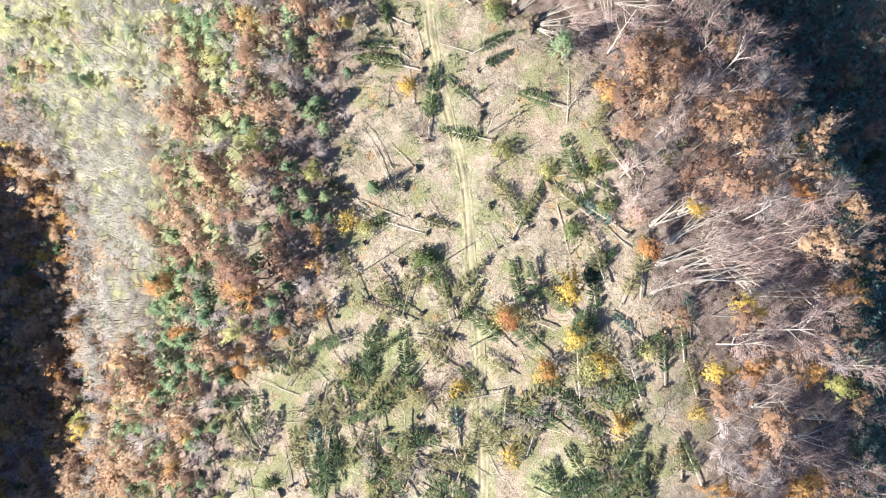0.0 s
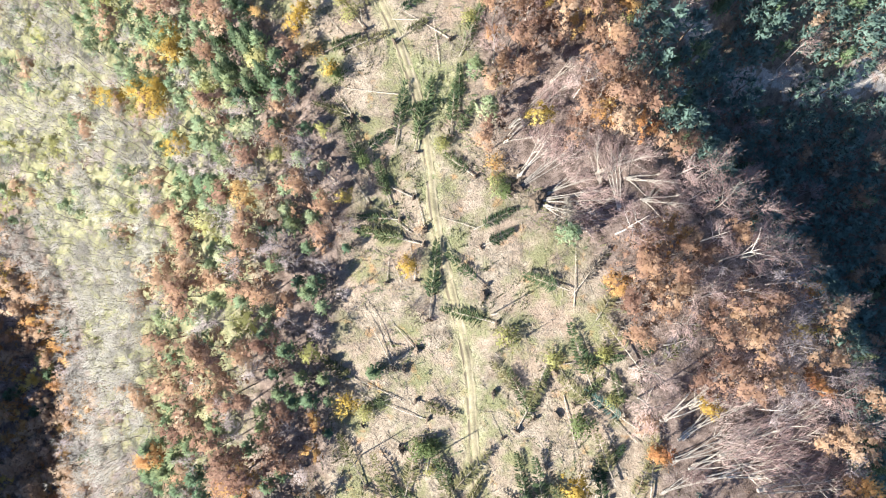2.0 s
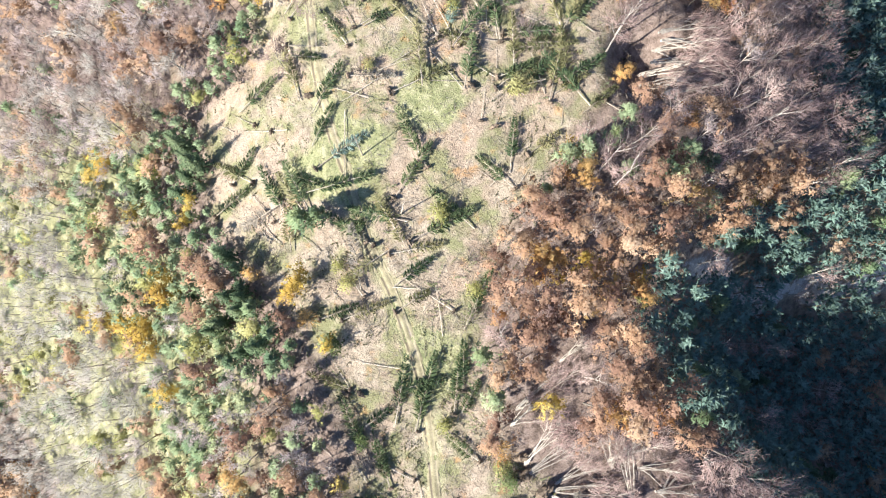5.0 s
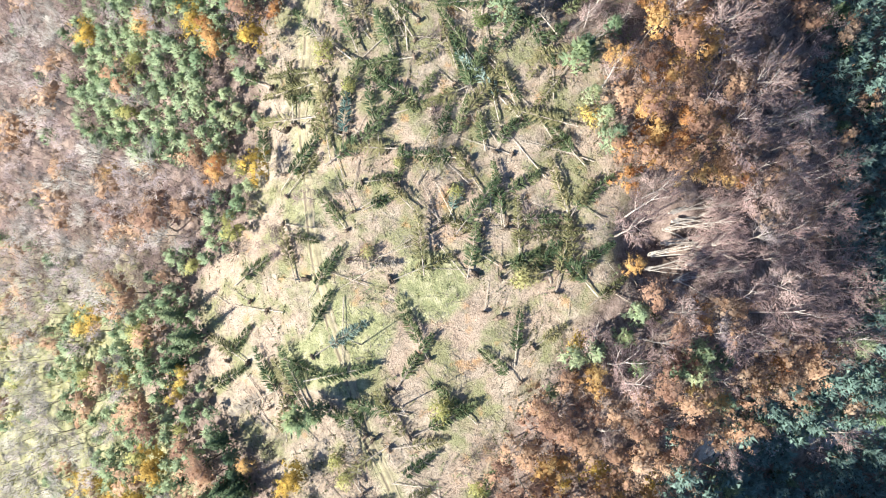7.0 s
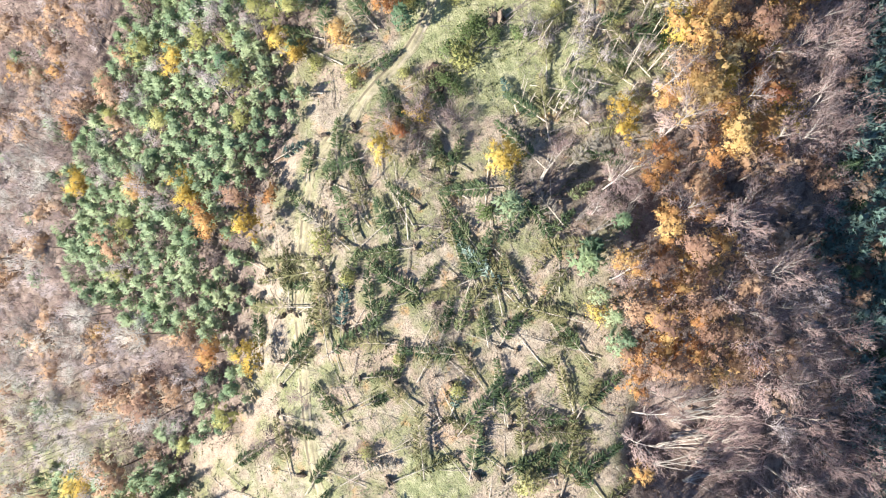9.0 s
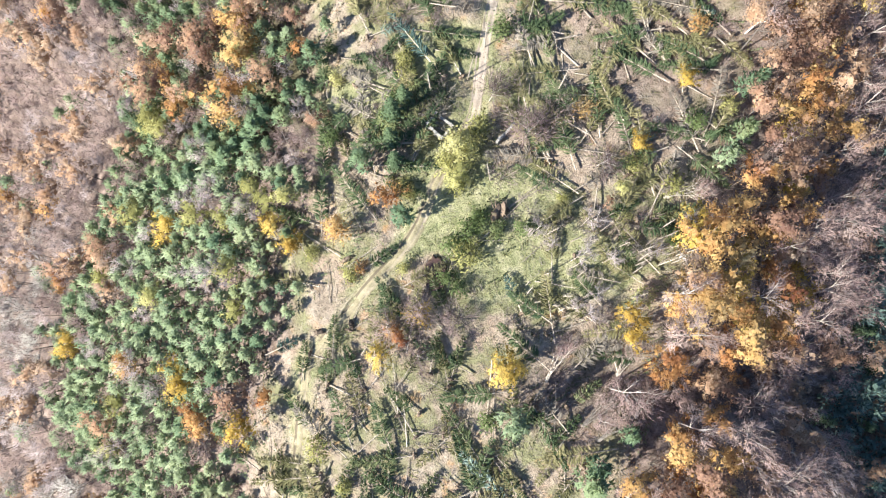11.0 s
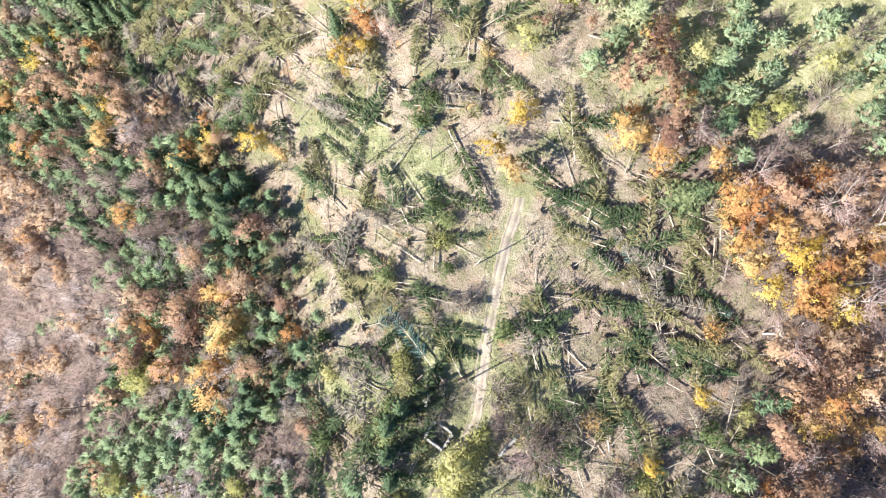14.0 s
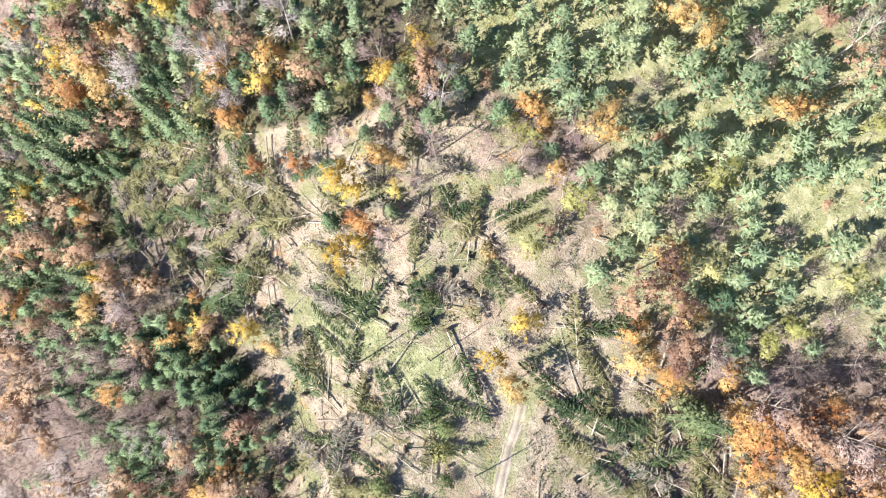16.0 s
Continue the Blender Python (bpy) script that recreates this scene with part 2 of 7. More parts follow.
def ground_material():
    m, t, p = shader("forest_floor")
    geo = t.nodes.new("ShaderNodeNewGeometry")
    pos = geo.outputs["Position"]
    broad, mid, fine = noise_at(t, pos, .07, 4), noise_at(t, pos, .45, 5, .65), noise_at(t, pos, 2.6, 6, .7)
    litter = ramp(t, mid, [(.28, (.165, .134, .102)), (.46, (.318, .266, .210)), (.66, (.425, .365, .295))])
    litter = blend(t, ramp(t, broad, [(.42, (0, 0, 0)), (.62, (.55, .55, .55))]), litter, (.37, .275, .215))
    litter = blend(t, ramp(t, noise_at(t, pos, .13, 5, .6), [(.47, (0, 0, 0)), (.60, (.8, .8, .8))]), litter, (.20, .215, .105))
    litter = blend(t, ramp(t, noise_at(t, pos, .21, 4, .6), [(.60, (0, 0, 0)), (.70, (.7, .7, .7))]), litter, (.42, .25, .12))
    speck = ramp(t, fine, [(.34, (.38, .34, .30)), (.46, (.95, .95, .95)), (.70, (1.2, 1.18, 1.13))])
    litter = blend(t, .85, litter, speck, "MULTIPLY")
    grass = ramp(t, mid, [(.3, (.150, .170, .086)), (.52, (.290, .295, .165)), (.7, (.43, .41, .275))])
    grass = blend(t, .7, grass, speck, "MULTIPLY")
    at = t.nodes.new("ShaderNodeAttribute")
    at.attribute_name = "meadow"
    mask = maths(t, "MULTIPLY", at.outputs["Fac"], maths(t, "ADD", .35, maths(t, "MULTIPLY", noise_at(t, pos, .3, 4), 1.3)))
    colour = blend(t, ramp(t, mask, [(.3, (0, 0, 0)), (.62, (1, 1, 1))]), litter, grass)
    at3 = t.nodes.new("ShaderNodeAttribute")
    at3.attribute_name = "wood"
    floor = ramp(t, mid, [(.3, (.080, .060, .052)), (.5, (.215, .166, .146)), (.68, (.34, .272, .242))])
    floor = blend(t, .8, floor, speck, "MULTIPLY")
    # needle litter with the shade between the pines painted in as darker floor
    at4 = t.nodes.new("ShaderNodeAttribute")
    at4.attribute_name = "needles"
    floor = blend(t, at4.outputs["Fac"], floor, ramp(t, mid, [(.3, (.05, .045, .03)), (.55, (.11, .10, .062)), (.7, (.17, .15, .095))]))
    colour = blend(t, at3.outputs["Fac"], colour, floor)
    at2 = t.nodes.new("ShaderNodeAttribute")
    at2.attribute_name = "rock"
    rock = ramp(t, fine, [(.3, (.22, .20, .19)), (.5, (.43, .40, .38)), (.7, (.68, .65, .62))])
    rmask = maths(t, "MULTIPLY", at2.outputs["Fac"], maths(t, "ADD", -.45, maths(t, "MULTIPLY", noise_at(t, pos, .33, 6, .7), 2.2)))
    colour = blend(t, ramp(t, rmask, [(.45, (0, 0, 0)), (.6, (1, 1, 1))]), colour, rock)
    t.links.new(colour, p.inputs["Base Color"])
    p.inputs["Roughness"].default_value = .95
    p.inputs["Specular IOR Level"].default_value = .1
    b = node(t, "ShaderNodeBump", Strength=.9, Distance=.35)
    t.links.new(maths(t, "ADD", fine, mid), b.inputs["Height"])
    t.links.new(b.outputs["Normal"], p.inputs["Normal"])
    return m


def spread(a, b, step, reach):
    """Even steps from a to b, then ever wider ones out to reach on both sides."""
    inner = list(np.arange(a, b + step / 2, step))
    low, high, s = [], [], step
    while (low[-1] if low else a) > -reach:
        s *= 1.35
        low.append((low[-1] if low else a) - s)
        high.append((high[-1] if high else inner[-1]) + s)
    return np.array(low[::-1] + inner + high)


def build_ground():
    xs, ys = spread(-135, 135, 1.8, 2500), spread(-65, 410, 1.8, 2500)
    gx, gy = np.meshgrid(xs, ys)
    gz = far(gx, gy) + ripple(gx, gy)
    gz = gz - .16 * np.exp(-((gx - track_x(gy)) / 1.7) ** 2) * (gy > -45) * (gy < 318)
    nx, ny = len(xs), len(ys)
    i = (np.arange(ny - 1)[:, None] * nx + np.arange(nx - 1)[None, :]).ravel()
    me = bpy.data.meshes.new("ground")
    me.from_pydata(np.stack([gx.ravel(), gy.ravel(), gz.ravel()], 1), [], np.stack([i, i + 1, i + nx + 1, i + nx], 1).tolist())
    me.shade_smooth()
    a = me.attributes.new("meadow", "FLOAT", "POINT")
    a.data.foreach_set("value", meadow(gx, gy).ravel().astype(np.float32))
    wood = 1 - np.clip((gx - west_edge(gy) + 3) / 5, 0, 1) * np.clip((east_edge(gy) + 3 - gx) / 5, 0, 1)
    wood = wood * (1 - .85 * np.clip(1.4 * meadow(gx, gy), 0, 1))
    # churned soil, with the shade among thrown trees painted in as darker floor
    churned_shade = sum(patch(gx, gy, *c) for c in ((40, 290, 20, 27), (-66, 350, 22, 20), (30, 214, 20, 8), (46, 163, 12, 10), (30, 70, 18, 10)))
    wood = np.maximum(wood, .85 * np.clip(churned_shade, 0, 1))
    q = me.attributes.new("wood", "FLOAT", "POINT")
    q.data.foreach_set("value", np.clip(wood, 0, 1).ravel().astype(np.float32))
    # where that painted shade lies: under the western trees, in the north only
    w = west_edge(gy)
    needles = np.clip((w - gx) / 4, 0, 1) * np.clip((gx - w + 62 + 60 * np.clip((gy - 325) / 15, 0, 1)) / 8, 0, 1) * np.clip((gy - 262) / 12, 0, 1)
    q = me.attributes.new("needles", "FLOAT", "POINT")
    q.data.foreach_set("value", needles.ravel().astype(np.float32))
    scree = np.clip(1.5 - np.abs(gy - scree_y(gx)) / (5 + 2 * np.sin(gx * .3)), 0, 1) * np.clip((gx - 47) / 10, 0, 1) * (gx < 150) + .8 * patch(gx, gy, 95, 185, 10, 40) + .7 * patch(gx, gy, 124, 60, 8, 26)
    r = me.attributes.new("rock", "FLOAT", "POINT")
    r.data.foreach_set("value", np.clip(scree, 0, 1).ravel().astype(np.float32))
    me.materials.append(ground_material())
    return tagged(new("ground", me), "leaf-littered forest floor of a windthrown ridge", "ground", kind="structure")


build_ground()


# ---- mesh kit ----
class Shape:
    """Gathers tubes, blades and leaves into one mesh."""

    def __init__(self, seed=0):
        self.v, self.f, self.n, self.soft = [], [], 0, []
        self.rng = np.random.default_rng(seed)

    def add(self, verts, faces, normals=None):
        self.v.append(np.asarray(verts, float))
        self.soft.append(np.zeros((len(verts), 3)) if normals is None else normals)
        self.f.extend(tuple(k + self.n for k in f) for f in faces)
        self.n += len(verts)

    def sprays(self, v, way):
        """Triangles (n, 3, 3) that face the way given for each, shaded softly as one mass."""
        n = np.cross(v[:, 1] - v[:, 0], v[:, 2] - v[:, 0])
        flip = (n * (way + np.array([0, 0, .3]))).sum(1) < 0
        v[flip] = v[flip][:, ::-1]
        way = way / (np.linalg.norm(way, axis=1, keepdims=True) + 1e-9)
        self.add(v.reshape(-1, 3), [(k, k + 1, k + 2) for k in range(0, 3 * len(v), 3)], np.repeat(way, 3, 0))

    def tube(self, points, radii, sides=5, cap=True):
        pts = [Vector(p) for p in points]
        out = []
        for k, (p, r) in enumerate(zip(pts, radii)):
            d = (pts[min(k + 1, len(pts) - 1)] - pts[max(k - 1, 0)]).normalized()
            u = d.orthogonal().normalized()
            w = d.cross(u)
            out += [p + (u * math.cos(a) + w * math.sin(a)) * float(r) for a in (2 * math.pi * s / sides for s in range(sides))]
        faces = []
        for k in range(len(pts) - 1):
            a, b = k * sides, (k + 1) * sides
            faces += [(a + s, a + (s + 1) % sides, b + (s + 1) % sides, b + s) for s in range(sides)]
        if cap:
            faces += [tuple(range(sides))[::-1], tuple(range((len(pts) - 1) * sides, len(pts) * sides))]
        self.add(out, faces)
        return self.n - len(out)

    def join(self, a, b):
        """Grows a limb out of its stem: one small web between them."""
        self.f.append((a, b, b + 1))

    def blades(self, start, way, width, face=None):
        """Many thin triangles at once: from start along way."""
        start, way = np.asarray(start, float), np.asarray(way, float)
        side = np.cross(way, self.rng.normal(size=way.shape))
        side /= np.linalg.norm(side, axis=1, keepdims=True) + 1e-9
        side *= np.asarray(width).reshape(-1, 1) / 2
        v = np.stack([start - side, start + side, start + way], 1)
        if face is None:
            self.add(v.reshape(-1, 3), [(k, k + 1, k + 2) for k in range(0, 3 * len(v), 3)])
        else:
            self.sprays(v, face)

    def leaves(self, centre, size, heart, flat=0.4):
        """Many small three-cornered leaf sprays, more level than upright, facing out from the heart of the crown."""
        centre = np.asarray(centre, float)
        n = self.rng.normal(size=centre.shape)
        n[:, 2] = np.abs(n[:, 2]) + flat
        n /= np.linalg.norm(n, axis=1, keepdims=True)
        u = np.cross(n, self.rng.normal(size=centre.shape))
        u /= np.linalg.norm(u, axis=1, keepdims=True)
        w = np.cross(n, u)
        s = np.asarray(size).reshape(-1, 1)
        out = centre - np.asarray(heart)
        out = out / (np.linalg.norm(out, axis=1, keepdims=True) + 1e-9) + np.array([0, 0, .25]) + self.rng.normal(size=out.shape) * .2
        self.sprays(np.stack([centre - u * s * .8 - w * s * .7, centre + u * s, centre + w * s * .9 - u * s * .3], 1), out)

    def mesh(self, name, material):
        me = bpy.data.meshes.new(name)
        me.from_pydata(np.concatenate(self.v).tolist(), [], self.f)
        me.materials.append(material)
        soften(me, np.concatenate(self.soft))
        return me


SOFT = {}


def soften(me, normals):
    """Shade foliage as rounded masses: blades take the normals given, the rest keep their own."""
    SOFT[me.name] = normals
    if not np.any(normals):
        return
    me.shade_smooth()
    me.normals_split_custom_set_from_vertices(normals.tolist())


def lean(rng, p, way, n, wander):
    """A wandering limb of n steps."""
    pts, d = [np.array(p, float)], np.array(way, float)
    for _ in range(n):
        pts.append(pts[-1] + d / n)
        d = d + rng.normal(size=3) * wander * np.linalg.norm(d)
    return pts


def along(points, f):
    """The point at the share f of a limb."""
    k = f * (len(points) - 1)
    i = min(int(k), len(points) - 2)
    return points[i] + (points[i + 1] - points[i]) * (k - i)


def broadleaf_skeleton(seed, tall, radius, forks=6, sides=5, fine=True, twiggy=True):
    """Trunk and limbs of a broadleaved tree, and the points where its twigs begin."""
    s = Shape(seed)
    rng, ends = s.rng, []
    bole = tall * rng.uniform(.35, .45)
    spine = lean(rng, (0, 0, -.4), (rng.normal() * .4, rng.normal() * .4, tall * .86), 6, .05)
    r0 = tall * .0125
    if fine:
        stem, rings, round_ = s.tube(spine, np.linspace(r0, r0 * .22, 7), sides + 1), 6, sides + 1
    else:
        stem, rings, round_ = s.tube(spine[::3], (r0, r0 * .6, r0 * .22), 4, False), 2, 4
    for k in range(forks):
        a, f = 2.4 * k + rng.uniform(-.4, .4), rng.uniform(.42, .9)
        at = along(spine, f)
        reach = radius * rng.uniform(.6, 1.0) * (1.25 - .6 * f)
        way = np.array([math.cos(a) * reach, math.sin(a) * reach, tall * rng.uniform(.16, .30)])
        limb = lean(rng, at, way, 3, .12)
        if fine:
            bough, ribs = s.tube(limb, np.linspace(r0 * .42, r0 * .1, 4), 4 if twiggy else 3, False), 4 if twiggy else 3
            s.join(stem + round_ * round(f * rings), bough)
        elif k % 2:
            s.join(stem + round_ * round(f * rings), s.tube(limb[::3], (r0 * .35, r0 * .1), 3, False))
        for j in range(4):
            g = rng.uniform(.3, 1)
            b = along(limb, g)
            w = way * rng.uniform(.25, .5) + rng.normal(size=3) * radius * .22
            w[2] = abs(w[2]) + .5
            twig = lean(rng, b, w, 2, .15)
            if fine and twiggy and j < 3:
                s.join(bough + ribs * round(g * 3), s.tube(twig, (r0 * .15, r0 * .1, r0 * .04), 3, False))
            ends += [twig[1], twig[2], b]
        ends.append(limb[-1])
    ends += [spine[-1], spine[-2]]
    return s, np.array(ends)


def crown_points(rng, ends, n, blur):
    p = ends[rng.integers(0, len(ends), n)] + rng.normal(size=(n, 3)) * blur
    return p


def twig_crown(seed, ends, centre, n, long=1.5, wide=.06):
    s = Shape(seed)
    p = crown_points(s.rng, ends, n, .45)
    way = (p - centre) * np.array([1, 1, .5])
    way /= np.linalg.norm(way, axis=1, keepdims=True) + 1e-6
    way = way + s.rng.normal(size=p.shape) * .55 + np.array([0, 0, .55])
    way /= np.linalg.norm(way, axis=1, keepdims=True)
    face = (p - centre) / 4.5 + way * .2 + np.array([0, 0, .7]) + s.rng.normal(size=p.shape) * .1
    s.blades(p, way * s.rng.uniform(.5, 1, (n, 1)) * long, s.rng.uniform(.6, 1.3, n) * wide, face)
    return s


def leaf_crown(seed, ends, n, size, blur=.7, twigs=None):
    """Leaves in clumps round the upper and outer twig ends, so that the crown is uneven and has gaps."""
    s = twigs or Shape(seed)
    many = max(8, n // 18)
    heart = ends.mean(0) - np.array([0, 0, 1.0])
    high = ends[:, 2] + .5 * np.linalg.norm((ends - heart)[:, :2], axis=1)
    ends = ends[high > np.quantile(high, .3)]
    clump = ends[s.rng.integers(0, len(ends), many)] + s.rng.normal(size=(many, 3)) * blur
    p = clump[s.rng.integers(0, many, n)] + s.rng.normal(size=(n, 3)) * blur * .5
    s.leaves(p, s.rng.uniform(.6, 1.2, n) * size, heart)
    fill = n // 5
    q = clump[s.rng.integers(0, many, fill)] + s.rng.normal(size=(fill, 3)) * blur * .3
    s.leaves(heart + (q - heart) * .86, s.rng.uniform(.7, 1.2, fill) * size * 2.6, heart, 1.2)
    return s


def needle_tuft(s, centre, n, size, heart, up=.5):
    centre = np.asarray(centre, float)
    way = s.rng.normal(size=(n, 3))
    way[:, 2] = np.abs(way[:, 2]) * .7 + up * .4
    way /= np.linalg.norm(way, axis=1, keepdims=True)
    out = centre - np.asarray(heart)
    out = out / (np.linalg.norm(out) + 1e-9) + s.rng.normal(size=3) * .28
    way = way + out * .35
    out = out + way * .3 + np.array([0, 0, .3])
    way = way * size * s.rng.uniform(.7, 1.2, (n, 1))
    s.blades(centre + s.rng.normal(size=(n, 3)) * size * .2, way, np.full(n, size * .48), out)


def pine_meshes(seed, tufts=92, per=7, mat="pine", fine=True, spray=1.0):
    """A young pine: one straight stem, whorled limbs, and a crown of needle tufts, rounded or pointed."""
    tall, radius = 10.0, 2.25
    t, c = Shape(seed), Shape(seed + 50)
    t.tube([(0, 0, -.4), (.05, .05, 5), (0, .1, 9.4)], (.17, .12, .03), 6 if fine else 4, fine)
    point = t.rng.uniform(.55, .95)
    lean_x, lean_y = t.rng.normal(size=2) * .25
    for k in range(tufts):
        f = (k + .5) / tufts
        z = 3.2 + 6.8 * f ** .8
        spread_r = radius * (1 - max(0, (z - 4.6) / 5.8)) ** point if z > 4.6 else radius * (.6 + .4 * (z - 3.2) / 1.4)
        a = k * 2.4 + t.rng.uniform(-.5, .5)
        r = spread_r * (t.rng.uniform(.35, 1.12) if k % 3 else t.rng.uniform(.9, 1.15))
        tip = np.array([math.cos(a) * r + lean_x * f, math.sin(a) * r + lean_y * f, z + t.rng.uniform(-.2, .3)])
        if fine and k % 6 == 0:
            t.tube([(0, 0, z - .7), tip * .6 + np.array([0, 0, (z - .35) * .4]), tip], (.05, .04, .02), 3, False)
        needle_tuft(c, tip, per, t.rng.uniform(.6, .95) * spray, (0, 0, 4.6))
    return t.mesh("trunk", MAT["pine_bark"]), c.mesh("crown", MAT[mat])


def spruce_frond(s, base, way, long, droop=.35, wide=.55, n=12):
    """One flat spruce branch: a tapering spray with side sprays along it."""
    way = np.asarray(way, float)
    way /= np.linalg.norm(way)
    side = np.cross(way, (0, 0, 1.0))
    side /= np.linalg.norm(side) + 1e-9
    fall = np.array([0, 0, -droop * long])
    tip = base + way * long + fall
    face = way * .45 + np.array([0, 0, .8])
    s.sprays(np.array([[base - side * wide * .12, tip, base + side * wide * .12]]), face[None])
    f = np.tile(np.linspace(.12, .95, n // 2), 2)
    sg = np.repeat([-1.0, 1.0], n // 2)
    p = base + way * long * f[:, None] + fall * (f[:, None] ** 2)
    d = (side * sg[:, None] * .75 + way * .8) * (wide * (1.05 - .6 * f))[:, None] + np.array([0, 0, -.1])
    s.blades(p, d + s.rng.normal(size=d.shape) * .07, np.full(n, wide * .40 * 12 / n), face + side * sg[:, None] * .3 + s.rng.normal(size=d.shape) * .25)


def dart(s, base, way, long, wide, sag=.16):
    """One swept branch of a thrown spruce: a narrow ridged spray that arches down to its tip, with side shoots."""
    way = way / np.linalg.norm(way)
    side = np.cross(way, (0, 0, 1.0))
    side /= np.linalg.norm(side) + 1e-9
    up = np.array([0, 0, 1.0])
    tip = base + way * long - up * sag * long
    mid = base + way * long * .5 + up * .06 * long
    tri, face = [], []
    tone = s.rng.normal(size=3) * .22
    for sg in (-1, 1):
        flank = mid + side * sg * wide * .5 - up * .12
        tri += [[base, mid, flank], [mid, tip, flank]]
        face += [side * sg * .6 + up * .75 + tone] * 2
        for f in (.38, .66):
            p = base + (mid - base) * f * 2 if f < .5 else mid + (tip - mid) * (f - .5) * 2
            d = (way * .95 + side * sg * .5 - up * .12) * wide * (2.5 - 1.5 * f)
            tri.append([p - way * wide * .2, p + way * wide * .25, p + d])
            face.append(side * sg * .5 + up * .75 + tone)
    s.sprays(np.array(tri), np.array(face))


def spruce_meshes(seed, tall=16.0, mat="spruce"):
    t, c = Shape(seed), Shape(seed + 70)
    t.tube([(0, 0, -.4), (0, 0, tall * .5), (0, 0, tall)], (tall * .014, tall * .009, .02), 7)
    levels = 17
    for k in range(levels):
        f = k / (levels - 1)
        z = tall * (.16 + .80 * f)
        long = (1 - f) ** .8 * tall * .175 + .35
        for j in range(8 if f < .7 else 5):
            a = j * 2 * math.pi / (8 if f < .7 else 5) + k * .7 + c.rng.uniform(-.15, .15)
            spruce_frond(c, np.array([0, 0, z]), (math.cos(a), math.sin(a), .05 + .5 * f), long * c.rng.uniform(.8, 1.12), .3, .75 * (1 - f) + .3, 6)
    c.blades(np.array([[0, 0, tall * .96]] * 6), c.rng.normal(size=(6, 3)) * .12 + np.array([0, 0, .9]), np.full(6, .2))
    return t.mesh("trunk", MAT["pine_bark"]), c.mesh("crown", MAT[mat])


def fallen_spruce_meshes(seed, mat, dense=1.0):
    """A windthrown spruce lying along +x, root at the origin, 20 m long: bare pale bole, then branches in a herringbone."""
    t, c = Shape(seed), Shape(seed + 30)
    rng = c.rng
    t.tube([(0, 0, .34), (7, 0, .50), (14, .05, .80), (20, 0, .50)], (.14, .115, .065, .02), 6)
    for k in range(6):
        x, a = rng.uniform(1.5, 9), rng.uniform(-1.2, 1.2)
        t.tube([(x, 0, .45), (x + .35, math.sin(a) * .8, .5 + math.cos(a) * .7)], (.035, .015), 3, False)
    start = rng.uniform(4.0, 8.0)
    n = int(2 * (19.7 - start) / .34 * dense)
    sweep, bald = rng.uniform(.35, .8), rng.uniform(start, 18, 2)
    for k in range(n):
        f = (k + rng.uniform(0, .8)) / n
        x = start + (19.7 - start) * f
        if rng.uniform() < .10 or min(abs(x - bald)) < .45:
            continue
        long = (2.75 * (1 - f) ** .62 + .45) * rng.uniform(.65, 1.12) * min(1, .5 + 4 * f)
        a = (1 if k % 2 else -1) * rng.uniform(.95, 1.5)
        dart(c, np.array([x, 0, .55 + .3 * f]), np.array([sweep + rng.uniform(-.12, .12), math.sin(a), max(0, math.cos(a) * .6)]), long, .36)
    for k in range(int(n * .45)):
        x = rng.uniform(start, 19)
        dart(c, np.array([x, rng.normal() * .1, .75]), np.array([sweep + .25, rng.normal() * .8, rng.uniform(.35, .9)]), 2.3 * (1.05 - x / 20) ** .5 * rng.uniform(.8, 1.2), .34)
    return t.mesh("trunk", MAT["log"]), c.mesh("crown", MAT[mat])


def root_plate_mesh(seed):
    """A torn-up disc of roots and soil, standing on edge across +x."""
    s = Shape(seed)
    n = 14
    rim = [(0, math.cos(a) * r, .75 + math.sin(a) * r * .8) for a, r in ((2 * math.pi * k / n, s.rng.uniform(.8, 1.35)) for k in range(n))]
    mid = [(.28 + s.rng.uniform(-.1, .1), p[1] * .6, .75 + (p[2] - .75) * .6) for p in rim]
    back = [(-.35 + s.rng.uniform(-.12, .1), p[1] * .7, .75 + (p[2] - .75) * .7) for p in rim]
    v = rim + mid + back + [(.34, 0, .75), (-.5, 0, .75)]
    f = []
    for k in range(n):
        j = (k + 1) % n
        f += [(k, j, n + j, n + k), (j, k, 2 * n + k, 2 * n + j), (n + k, n + j, 3 * n), (2 * n + j, 2 * n + k, 3 * n + 1)]
    s.add(v, f)
    for k in range(11):
        a = s.rng.uniform(0, 2 * math.pi)
        d = np.array([s.rng.uniform(-.5, .2), math.cos(a), math.sin(a)])
        p = np.array([0, 0, .75]) + d * .4
        s.join(k, s.tube(lean(s.rng, p, d * s.rng.uniform(.9, 1.5), 2, .25), (.09, .06, .015), 4, False))
    return s.mesh("root_plate", MAT["soil"])


def log_mesh(seed):
    s = Shape(seed)
    t = s.rng.uniform(-.1, .1, 3)
    s.tube([(0, 0, .24), (3.3, t[0], .25), (6.7, t[1], .25), (10, t[2], .2)], (.105, .09, .065, .03), 6)
    for k in range(8):
        x, a = s.rng.uniform(2.5, 9.5), s.rng.uniform(-1.5, 1.5)
        d = np.array([.3, math.sin(a), math.cos(a)]) * s.rng.uniform(.35, .9)
        s.tube([(x, 0, .26), np.array([x, 0, .26]) + d], (.03, .012), 3, False)
    return s.mesh("trunk", MAT["log"])


